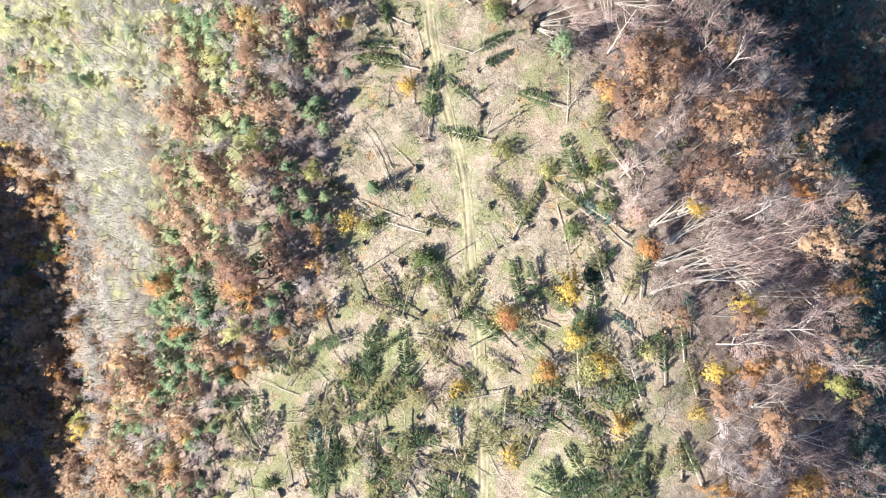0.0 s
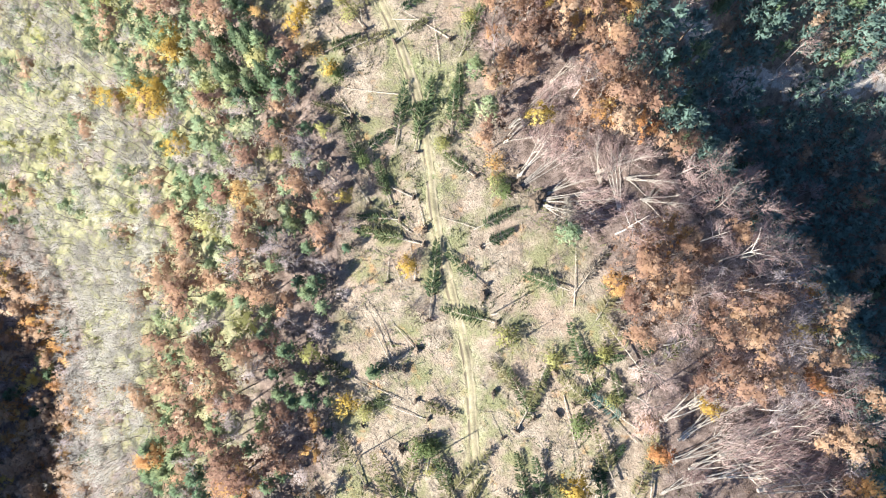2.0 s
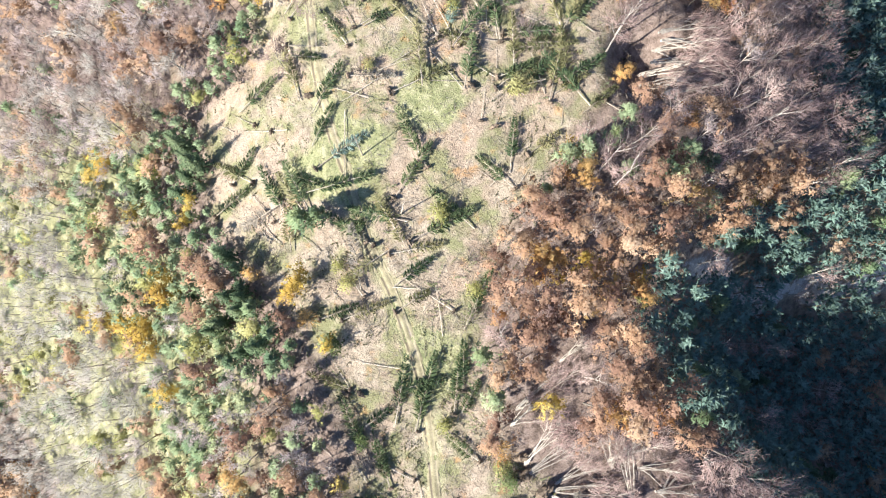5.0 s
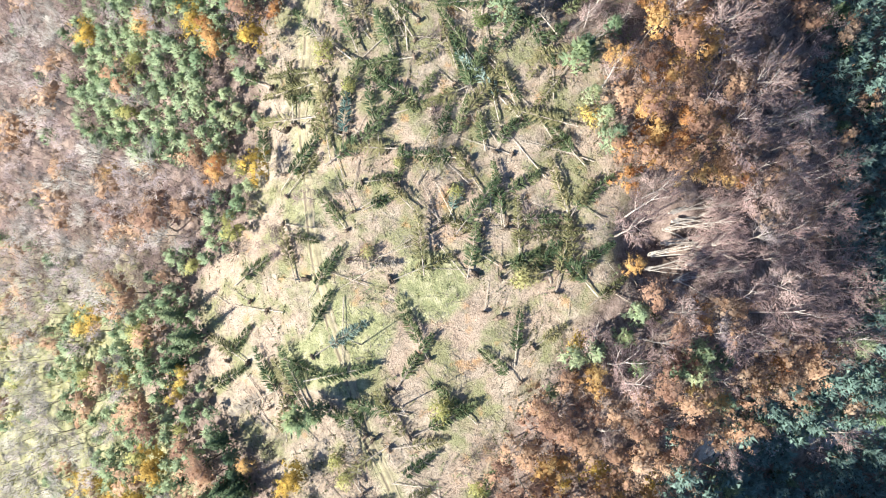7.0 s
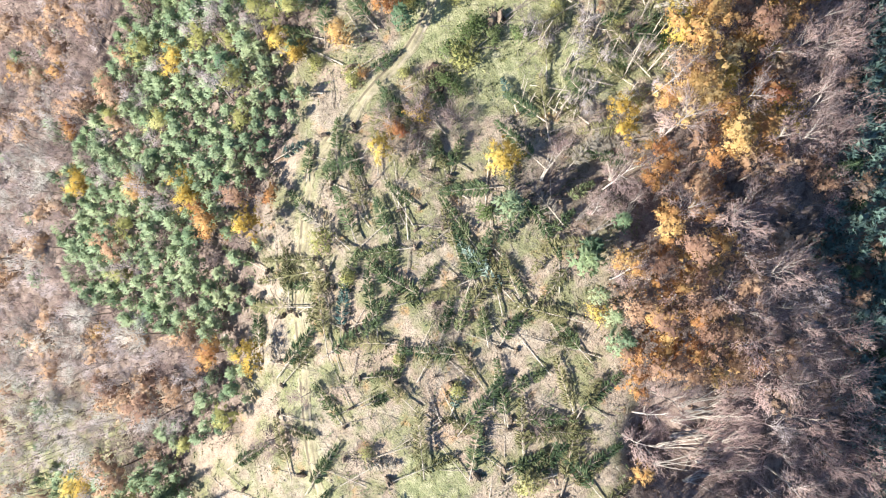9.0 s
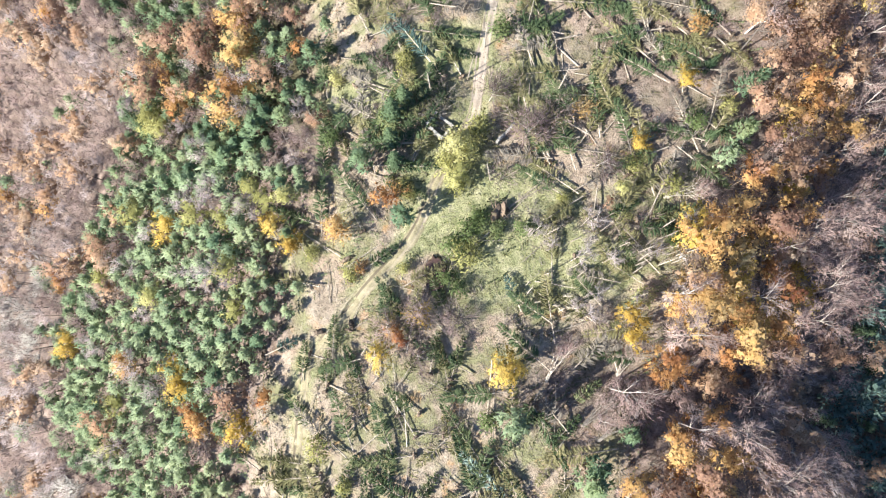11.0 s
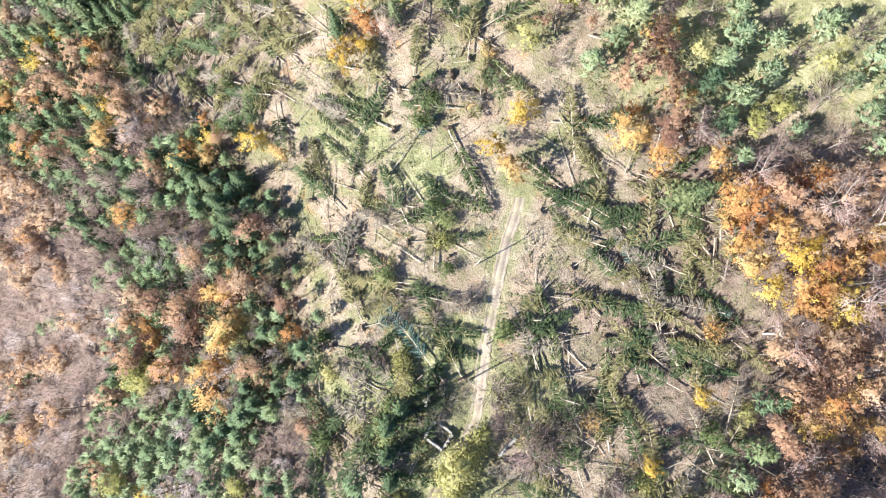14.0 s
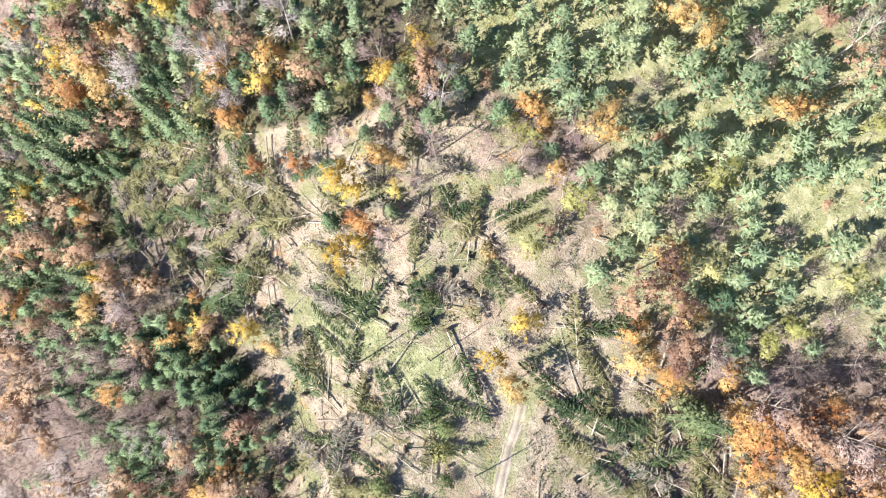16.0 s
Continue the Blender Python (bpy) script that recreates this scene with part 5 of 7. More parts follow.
fallen_log(38.6, 251.9, 61, 4.9)
fallen_spruce(34.7, 248.9, 13, 15.5, "green")
fallen_spruce(35.9, 246.7, 8, 12.5, "green")
fallen_spruce(31.5, 245.7, 22, 13.0, "yellowing", False)
fallen_log(22.4, 241.1, 9, 4.5)
fallen_log(14.5, 235.9, -8, 10.1)
fallen_log(16.8, 225.3, 18, 10.5)
fallen_log(14.6, 225.3, 135, 4.8)
fallen_spruce(11.9, 229.4, 114, 8.4, "blue")
fallen_spruce(20.4, 229.8, 145, 8.2, "yellowing")
fallen_spruce(27.1, 227.5, 145, 10.4, "yellowing")
fallen_beech(16.9, 215.7, 61, 10.7)
fallen_beech(32.5, 217.0, 70, 8.5)
fallen_beech(41.1, 253.7, 17, 12.6)
fallen_beech(52.2, 250.5, 16, 7.7)
tree("bare_beech", 60.1, 233.7, 1)
tree("amber_tree", 61.7, 229.5, 1.03)
tree("amber_tree", 72.1, 276.5, 1.15)
tree("copper_beech", 69.6, 285.1, 1)
tree("amber_tree", 80.2, 271.7, 1.15)
tree("amber_tree", 62.2, 294.1, 1.03)
fallen_log(-81.9, 363.7, 135, 13.8)
fallen_log(-73.2, 364.4, 135, 9.0)
fallen_log(-75.8, 364.6, 35, 13.0)
fallen_log(-79.3, 346.7, 62, 17.1)
fallen_log(-78.1, 347.0, 52, 19.9)
fallen_log(-75.4, 342.5, 129, 11.2)
fallen_log(-64.0, 351.7, 117, 8.0)
fallen_log(-67.7, 339.8, 105, 10.0)
fallen_log(-62.9, 339.8, 123, 8.3)
fallen_log(-59.9, 339.8, 125, 7.6)
fallen_log(-58.8, 345.2, 16, 8.8)
fallen_log(-52.7, 371.8, 80, 7.8)
fallen_log(-54.2, 372.0, 85, 6.5)
fallen_log(-56.0, 360.5, 100, 11.0)
fallen_log(-50.6, 357.6, 132, 9.5)
fallen_log(-48.9, 353.7, 146, 9.2)
fallen_log(-53.3, 353.2, 12, 6.0)
fallen_log(-75.0, 346.2, -5, 7.1)
fallen_log(-60.8, 341.3, -2, 9.8)
fallen_log(-39.4, 337.9, 148, 12.2)
fallen_log(-42.5, 341.0, 98, 7.7)
fallen_log(-41.4, 341.0, 101, 7.8)
fallen_spruce(-42.6, 347.2, 139, 7.8, "green", False)
fallen_log(-30.3, 339.8, 143, 10.5)
fallen_log(-39.3, 332.5, 45, 8.9)
fallen_log(-31.1, 351.7, 136, 11.4)
fallen_log(-32.3, 351.4, 175, 12.2)
fallen_spruce(-75.6, 352.4, 52, 10.0, "green")
fallen_spruce(-85.3, 360.0, 11, 10.8, "green")
fallen_spruce(-67.5, 354.8, 55, 8.6, "yellowing")
fallen_spruce(-73.0, 362.0, 42, 12.9, "yellowing")
fallen_spruce(-82.1, 348.5, 39, 10.4, "green")
fallen_spruce(-52.1, 336.2, 135, 9.0, "green", False)
fallen_spruce(-64.8, 342.7, 142, 8.9, "green")
fallen_spruce(-95.2, 365.0, -43, 11.6, "green")
fallen_spruce(-70.8, 338.7, -17, 8.9, "blue")
fallen_spruce(-95.7, 353.2, -14, 13.9, "yellowing")
tree("spruce_tree", -104.5, 382.2, 1)
tree("spruce_tree", -96.4, 367.1, 0.8)
tree("copper_beech", -101.6, 398.6, 1)
tree("copper_beech", -87.0, 390.9, 0.9)
fallen_log(-15.0, 338.8, 41, 11.0)
fallen_spruce(-12.7, 340.5, 87, 11.3, "green")
fallen_log(-1.2, 344.7, 37, 9.8)
fallen_log(1.5, 345.3, 43, 7.0)
fallen_spruce(0.8, 350.3, 29, 15.3, "green")
fallen_spruce(3.1, 348.1, 27, 11.4, "yellowing")
fallen_log(-4.9, 352.6, 48, 4.9)
fallen_spruce(-3.5, 351.4, 119, 8.1, "green", False)
fallen_log(-4.6, 343.7, 7, 4.7)
fallen_log(-7.9, 341.4, -9, 3.5)
root_plate(-4.3, 341.2)
root_plate(-3.8, 338.5)
fallen_spruce(12.6, 334.9, 136, 13.2, "green")
fallen_log(6.8, 337.0, 127, 5.8)
fallen_spruce(-16.5, 329.5, 153, 19.5, "green")
fallen_log(-16.8, 329.8, 147, 10.2)
fallen_spruce(-24.6, 321.9, 139, 11.8, "green")
fallen_log(-9.8, 314.2, 125, 9.5)
fallen_spruce(-5.3, 329.6, -64, 19.2, "green")
fallen_spruce(-8.3, 316.3, -18, 13.4, "green")
fallen_spruce(-17.2, 309.3, 20, 13.6, "green", False)
fallen_log(-8.9, 307.7, 160, 7.6)
fallen_log(-6.7, 307.3, 122, 5.9)
fallen_spruce(-12.7, 306.0, 4, 14.5, "green")
fallen_log(-4.4, 303.1, 127, 4.2)
fallen_log(-19.9, 305.9, 88, 8.0)
fallen_log(-9.9, 301.7, 148, 12.6)
fallen_log(-24.0, 308.9, 143, 10.7)
fallen_log(-31.7, 310.2, 5, 8.9)
fallen_log(-26.6, 308.7, 150, 4.4)
fallen_log(-12.3, 306.4, 150, 8.4)
fallen_log(-22.2, 316.3, 160, 10.6)
fallen_spruce(-14.7, 311.8, 164, 8.7, "green", False)
fallen_spruce(-23.9, 306.7, -180, 10.7, "green")
fallen_log(-24.0, 304.5, 111, 3.7)
fallen_spruce(-14.0, 298.6, 148, 12.0, "green", False)
fallen_log(-14.5, 298.8, 138, 4.8)
fallen_spruce(-13.9, 326.3, 43, 9.2, "blue", False)
fallen_spruce(-15.5, 338.4, -11, 9.4, "green")
fallen_log(1.5, 332.9, 132, 5.5)
fallen_log(-0.9, 332.3, 117, 4.0)
fallen_log(-42.1, 333.7, 145, 8.8)
fallen_log(-46.2, 332.3, 27, 6.1)
fallen_spruce(13.4, 334.9, 142, 8.2, "yellowing")
fallen_log(12.3, 334.9, 135, 8.0)
fallen_log(19.2, 332.9, 150, 6.7)
fallen_spruce(23.1, 331.4, 9, 11.4, "green")
fallen_spruce(15.5, 331.0, -3, 16.9, "green", False)
fallen_log(28.8, 329.9, 153, 5.0)
fallen_log(18.0, 325.7, 150, 7.7)
fallen_spruce(14.1, 312.6, 32, 12.9, "green")
fallen_spruce(18.4, 317.3, 144, 11.8, "green", False)
fallen_log(26.1, 315.6, 126, 4.2)
fallen_spruce(20.8, 306.6, 127, 8.9, "green")
fallen_spruce(30.5, 308.0, 129, 13.0, "green")
fallen_spruce(20.4, 301.4, 34, 11.1, "green")
fallen_spruce(34.6, 299.7, 124, 8.8, "blue")
fallen_log(40.7, 309.7, 113, 9.5)
fallen_spruce(38.3, 305.1, 166, 9.9, "blue")
fallen_log(46.6, 304.6, 147, 4.2)
fallen_log(44.3, 302.4, 23, 3.6)
fallen_log(50.8, 312.2, 143, 7.2)
tree("pine_tree", 44.6, 336.8, 1)
tree("pine_tree", 46.9, 328.7, 1)
tree("pine_tree", 48.2, 330.8, 0.9)
tree("copper_beech", 35.1, 340.8, 0.6)
tree("amber_tree", 30.6, 330.2, 0.8)
tree("copper_beech", 36.5, 329.4, 0.9)
tree("amber_tree", 46.7, 317.4, 1.03)
bush(9.0, 331.7, "gold", 1.4)
bush(-8.9, 335.7, "green", 1.3)
bush(-11.0, 331.1, "green", 1.3)
snag(-16.2, 314.1)
snag(-22.5, 322.8)
snag(-8.5, 323.4)
snag(0.9, 301.4)
snag(-7.5, 275.2)
snag(5.2, 256.7)
snag(12.8, 290.5)
snag(18.7, 275.3)
snag(3.6, 285.6)
snag(0.2, 278.4)
snag(-10.7, 127.2)
snag(-19.4, 140.0)
snag(-0.6, -1.0)
snag(5.7, -5.9)
snag(14.4, 4.1)
snag(-18.9, 11.6)
snag(-3.2, 11.6)
tree("amber_tree", -52.7, 295.0, 0.9)
tree("copper_beech", -61.2, 290.5, 1)
tree("copper_beech", -69.6, 292.7, 1)
tree("amber_tree", -51.0, 298.4, 0.7)
tree("copper_beech", -108.1, 307.5, 1)
tree("copper_beech", -97.7, 238.5, 1)
tree("copper_beech", -87.8, 244.5, 0.9)
tree("amber_tree", 71.9, 278.3, 1.15)
tree("amber_tree", 73.9, 288.1, 1.15)
tree("amber_tree", 51.8, 247.6, 1.15)
tree("golden_tree", 61.0, 228.9, 0.8)
tree("amber_tree", 64.9, 179.0, 1.03)
tree("copper_beech", -75.4, 165.8, 1)
tree("copper_beech", -82.1, 169.2, 0.9)
tree("golden_tree", -117.6, 361.8, 0.7)
tree("copper_beech", -82.0, 339.3, 0.9)
tree("copper_beech", -61.2, 286.4, 1)
tree("copper_beech", -79.2, 288.9, 0.9)
tree("amber_tree", -135.1, -48.3, 0.8)
tree("copper_beech", -116.6, -21.4, 1)
tree("amber_tree", -124.1, -28.0, 0.7)
tree("copper_beech", -135.5, -7.6, 1)
tree("copper_beech", -111.0, -42.9, 1)
tree("copper_beech", 19.6, 110.1, 1)
tree("amber_tree", 28.9, 106.7, 0.7)
tree("copper_beech", 25.5, 120.7, 1)
tree("copper_beech", 47.9, 49.6, 1)
tree("amber_tree", 9.5, 104.3, 0.6)
tree("copper_beech", 18.6, 124.6, 0.9)
tree("copper_beech", 31.6, 100.9, 0.9)
tree("copper_beech", 10.5, 84.5, 0.7)
fallen_beech(45.5, 20.9, 32, 20.6)
fallen_beech(49.1, 17.1, 32, 23.4)
fallen_beech(46.4, 12.2, 20, 21.7)
fallen_beech(51.4, 11.0, 17, 22.0)
fallen_beech(54.0, 8.5, 11, 25.4)
fallen_beech(58.3, 13.6, 15, 25.1)
fallen_beech(65.0, 8.7, 9, 23.9)
fallen_beech(45.0, 6.0, 23, 11.2)
fallen_beech(66.3, 6.2, 6, 26.8)
fallen_beech(64.1, 16.2, 26, 22.6)
fallen_beech(74.7, -21.3, 3, 20.0)
fallen_beech(77.4, -25.1, -5, 19.0)
fallen_beech(67.6, -18.5, 13, 16.1)
fallen_beech(52.0, 23.5, 37, 21.6)
tree("pine_tree", -32.4, 371.0, 0.9)
tree("copper_beech", -45.3, 376.3, 0.6)
tree("pine_tree", -41.0, 377.7, 0.9)
tree("pine_tree", -17.7, 371.6, 0.9)
tree("bare_beech", -17.6, 374.3, 0.8)
tree("pine_tree", -9.8, 370.5, 1)
tree("pine_tree", -8.3, 371.8, 0.9)
tree("pine_tree", -22.3, 368.4, 0.7)
tree("bare_beech", -27.9, 367.0, 0.7)
tree("spruce_tree", -16.8, 352.9, 0.6)
tree("bare_beech", -8.6, 365.0, 0.9)
tree("bare_beech", -11.7, 359.0, 0.8)
tree("bare_beech", -16.8, 347.3, 0.7)
tree("lime_tree", 6.0, 370.0, 0.7)
tree("lime_tree", 9.1, 367.6, 0.8)
tree("amber_tree", 11.9, 369.0, 0.6)
tree("bare_beech", 17.3, 368.5, 0.8)
tree("bare_beech", 2.1, 363.6, 0.8)
tree("pine_tree", 7.1, 360.3, 0.9)
tree("pine_tree", 3.5, 371.2, 1)
tree("bare_beech", 7.4, 362.7, 0.7)
tree("bare_beech", -57.1, 375.1, 0.8)
tree("bare_beech", -64.8, 379.2, 0.8)
tree("pine_tree", -75.3, 384.2, 1)
tree("pine_tree", -79.1, 381.8, 0.9)
tree("spruce_tree", -65.6, 145.6, 0.9)
tree("spruce_tree", -65.0, 134.0, 0.9)
tree("golden_tree", -62.7, 132.2, 0.6)
tree("golden_tree", -80.7, 130.4, 0.7)
tree("golden_tree", -73.8, 96.6, 0.8)
tree("copper_beech", -38.3, 83.9, 0.8)
tree("copper_beech", -36.0, 87.6, 0.7)
tree("lime_tree", -63.1, 119.8, 0.6)

tree("amber_tree", -51.4, 288.8, 1.45, 0.86)
tree("amber_tree", -53.9, 276.2, 1.45, 0.86)
tree("copper_beech", -74.7, 281.6, 1.2, 0.93)
tree("copper_beech", -64.4, 279.3, 1.02, 0.99)
tree("lime_tree", -36.6, 252.1, 0.84)
tree("golden_tree", -40.0, 246.5, 0.63)
tree("golden_tree", -35.1, 243.0, 0.52)
tree("amber_tree", -25.9, 245.6, 0.7)
tree("amber_tree", -17.3, 252.4, 0.54)
tree("rosy_tree", 12.4, 265.7, 1.18, 0.94)
tree("rosy_tree", 4.7, 273.7, 0.9)
tree("rosy_tree", 27.0, 260.0, 0.81)
tree("rosy_tree", -7.7, 228.9, 0.87)
tree("rosy_tree", -14.1, 226.1, 0.86)
tree("rosy_tree", -2.2, 227.3, 0.64)
tree("copper_beech", 28.8, 251.8, 0.37)
tree("golden_tree", 44.2, 276.7, 0.64)
tree("golden_tree", 34.9, 263.3, 0.54)
tree("golden_tree", 32.7, 228.8, 0.77)
tree("golden_tree", 9.0, 218.8, 0.83)
tree("lime_tree", -0.8, 262.6, 0.97)
tree("lime_tree", -1.7, 256.0, 0.8)
tree("pine_tree", -33.0, 283.6, 0.94)
tree("pine_tree", -30.5, 290.0, 0.65)
tree("pine_tree", -12.5, 248.1, 0.95)
tree("lime_tree", 31.2, 254.6, 0.61)
tree("amber_tree", 45.1, 242.1, 1.36, 0.88)
tree("amber_tree", 49.8, 233.7, 1.45, 0.86)
tree("golden_tree", 44.8, 246.2, 1.08, 0.97)
tree("copper_beech", 62.3, 250.9, 1.01)
tree("amber_tree", 59.9, 246.4, 1.13, 0.95)
tree("golden_tree", 55.7, 236.6, 1.25, 0.91)
tree("amber_tree", 43.2, 233.6, 1.06, 0.98)
tree("golden_tree", 56.3, 298.3, 0.95)
tree("golden_tree", 67.0, 296.0, 1.11, 0.96)
tree("golden_tree", 60.9, 305.4, 1.26, 0.91)
tree("amber_tree", 51.1, 308.6, 1.26, 0.91)
tree("amber_tree", 69.7, 303.1, 0.96)
tree("copper_beech", 57.2, 285.2, 1.08, 0.97)
tree("copper_beech", 65.7, 279.7, 1.11, 0.96)
tree("bare_beech", 69.1, 263.8, 1.16, 0.94)
tree("copper_beech", 59.2, 271.8, 0.99)
tree("bare_beech", 94.8, 270.1, 0.79)
tree("bare_beech", 83.9, 231.2, 0.9)
tree("copper_beech", 89.9, 224.0, 0.88)
tree("amber_tree", -94.3, 392.1, 1.45, 0.86)
tree("amber_tree", -101.5, 387.5, 1.45, 0.86)
tree("copper_beech", -94.2, 396.3, 1.36, 0.88)
tree("amber_tree", -88.3, 384.3, 1.36, 0.88)
tree("spruce_tree", -106.0, 375.7, 1.45, 0.86)
tree("spruce_tree", -96.2, 374.0, 1.45, 0.86)
tree("spruce_tree", -111.9, 372.8, 1.45, 0.86)
tree("spruce_tree", -90.9, 376.8, 1.36, 0.88)
tree("spruce_tree", -101.6, 368.9, 1.4, 0.87)
tree("golden_tree", -113.0, 365.4, 0.64)
tree("golden_tree", -115.6, 356.2, 0.85)
tree("amber_tree", -76.6, 337.7, 0.75)
tree("copper_beech", -101.6, 346.5, 0.93)
tree("copper_beech", -87.4, 347.6, 0.89)
tree("copper_beech", -112.9, 335.3, 0.79)
tree("golden_tree", -86.6, 338.3, 0.86)
tree("copper_beech", -97.7, 332.0, 0.76)
tree("rosy_tree", -84.0, 330.4, 0.89)
tree("rosy_tree", -74.1, 319.1, 1.2, 0.93)
tree("copper_beech", -101.9, 327.2, 0.91)
tree("golden_tree", -58.1, 330.4, 0.64)
tree("golden_tree", -47.7, 329.1, 0.79)
tree("amber_tree", -59.1, 324.8, 0.64)
tree("amber_tree", -40.6, 325.0, 0.61)
tree("amber_tree", -46.6, 362.3, 0.63)
tree("amber_tree", -36.9, 363.1, 0.67)
tree("amber_tree", -20.2, 362.8, 0.95)
tree("golden_tree", -27.9, 359.5, 0.81)
tree("golden_tree", -24.2, 356.6, 0.81)
tree("amber_tree", -15.3, 362.2, 0.58)
tree("golden_tree", -16.3, 357.3, 0.48)
tree("amber_tree", -21.6, 349.7, 0.89)
tree("golden_tree", -27.2, 344.1, 0.81)
tree("golden_tree", -23.8, 346.4, 0.72)
tree("spruce_tree", -29.2, 350.9, 0.76)
tree("amber_tree", -22.1, 375.0, 0.49)
tree("golden_tree", -21.1, 380.4, 0.52)
tree("golden_tree", -12.0, 386.1, 0.73)
tree("lime_tree", -13.6, 381.8, 0.82)
tree("copper_beech", -12.2, 374.7, 0.49)
tree("lime_tree", -35.2, 382.1, 0.61)
tree("rosy_tree", -36.3, 376.8, 0.88)
tree("amber_tree", -48.1, 382.1, 0.53)
tree("copper_beech", 0.9, 377.6, 0.49)
tree("lime_tree", -26.9, 377.0, 0.74)
tree("lime_tree", -38.8, 387.5, 0.58)
tree("amber_tree", -71.2, 379.7, 0.53)
tree("lime_tree", -78.0, 375.2, 0.74)
tree("amber_tree", 14.3, 360.3, 0.62)
tree("lime_tree", 18.2, 355.1, 1.03, 0.99)
tree("copper_beech", 13.5, 349.0, 0.48)
tree("copper_beech", 23.0, 349.4, 0.43)
tree("lime_tree", 10.2, 345.5, 0.86)
tree("copper_beech", 30.6, 341.9, 1.01)
tree("copper_beech", 28.9, 337.3, 1.02, 0.99)
tree("copper_beech", 36.2, 336.5, 0.91)
tree("copper_beech", 32.3, 366.2, 0.51)
tree("amber_tree", 21.5, 370.1, 0.46)
tree("rosy_tree", 45.2, 350.9, 0.84)
tree("lime_tree", 43.0, 342.0, 0.94)
tree("amber_tree", 30.0, 325.1, 1.04, 0.99)
tree("copper_beech", 38.5, 325.5, 0.91)
tree("amber_tree", 37.7, 321.1, 0.9)
tree("amber_tree", 46.9, 323.0, 0.74)
tree("golden_tree", 3.4, 324.9, 0.65)
tree("amber_tree", 7.0, 319.1, 0.93)
tree("golden_tree", 9.6, 331.2, 0.69)
tree("amber_tree", 50.8, 313.8, 1.45, 0.86)
tree("copper_beech", 57.6, 316.3, 1.11, 0.96)
tree("pale_spruce", 40.4, 315.1, 1.35, 0.89)
tree("copper_beech", 63.1, 354.2, 0.35)
tree("bare_beech", 64.0, 381.3, 0.95)
tree("copper_beech", 59.2, 385.2, 0.66)
tree("amber_tree", -52.8, 205.5, 1.0)
tree("golden_tree", -43.9, 204.5, 0.84)
tree("amber_tree", -39.6, 211.0, 0.67)
tree("golden_tree", -41.5, 247.4, 0.47)
tree("golden_tree", -36.0, 241.8, 0.62)
tree("golden_tree", -96.4, 218.5, 0.59)
tree("lime_tree", -49.5, 164.5, 0.83)
tree("lime_tree", -48.1, 178.4, 0.59)
tree("golden_tree", 8.3, 217.8, 0.88)
tree("golden_tree", -16.7, 220.8, 0.72)
tree("rosy_tree", -9.2, 220.3, 0.91)
tree("amber_tree", -13.4, 224.5, 0.59)
tree("pine_tree", 24.8, 198.4, 1.26, 0.91)
tree("pine_tree", 26.3, 200.8, 0.93)
tree("pine_tree", 32.7, 206.1, 0.84)
tree("pale_pine", 9.4, 209.2, 1.15, 0.94)
tree("amber_tree", 39.7, 205.3, 1.26, 0.91)
tree("copper_beech", 55.9, 215.4, 0.97)
tree("amber_tree", 41.8, 216.7, 0.69)
tree("bare_beech", 44.7, 215.1, 0.71)
tree("bare_beech", 36.6, 211.9, 0.52)
tree("bare_beech", 27.6, 208.8, 0.56)
tree("golden_tree", 33.0, 224.6, 0.66)
tree("amber_tree", 51.7, 241.5, 1.45, 0.86)
tree("amber_tree", 47.7, 230.5, 1.45, 0.86)
tree("copper_beech", 61.1, 247.5, 1.06, 0.98)
tree("amber_tree", 55.9, 226.7, 1.35, 0.89)
tree("amber_tree", 63.6, 237.7, 1.39, 0.88)
tree("bare_beech", 73.8, 229.1, 1.2, 0.93)
tree("bare_beech", 90.5, 233.3, 0.84)
tree("copper_beech", 85.6, 223.9, 1.06, 0.98)
tree("copper_beech", 75.7, 220.9, 0.6)
tree("copper_beech", 36.4, 186.6, 0.96)
tree("amber_tree", 42.6, 184.5, 0.64)
tree("amber_tree", 34.8, 174.5, 0.79)
tree("bare_beech", 31.2, 195.2, 0.76)
tree("bare_beech", 39.4, 195.4, 0.66)
tree("copper_beech", 59.3, 181.1, 0.66)
tree("copper_beech", 51.9, 188.0, 0.75)
tree("copper_beech", 33.8, 179.0, 0.73)
tree("pale_pine", 23.6, 138.3, 1.06, 0.98)
tree("pale_pine", 28.2, 139.5, 1.06, 0.98)
tree("pale_pine", 37.5, 147.0, 1.07, 0.97)
tree("pale_pine", 48.5, 139.9, 1.17, 0.94)
tree("pale_pine", 50.5, 135.3, 1.19, 0.93)
tree("pale_pine", 53.8, 129.3, 1.22, 0.92)
tree("pale_pine", 100.2, 140.5, 1.44, 0.86)
tree("pale_pine", 108.5, 151.5, 1.45, 0.86)
tree("pale_pine", 45.5, 136.4, 0.98)
tree("golden_tree", 41.0, 113.6, 0.5)
tree("golden_tree", -32.9, 112.5, 0.76)
tree("amber_tree", -44.2, 113.9, 0.53)
tree("golden_tree", -64.3, 127.2, 0.58)
tree("pine_tree", -31.5, 125.0, 1.22, 0.92)
tree("pine_tree", -28.5, 125.7, 0.97)
tree("rosy_tree", -38.1, 160.8, 0.98)
tree("rosy_tree", -30.6, 170.8, 0.8)
tree("spruce_tree", -61.6, 108.3, 0.86)
tree("spruce_tree", -56.7, 110.7, 0.85)
tree("spruce_tree", -49.9, 108.5, 0.92)
tree("spruce_tree", -46.0, 108.7, 0.81)
tree("pine_tree", -43.2, 106.5, 1.01)
tree("spruce_tree", -54.8, 101.6, 0.84)
tree("spruce_tree", -60.8, 140.4, 1.08, 0.97)
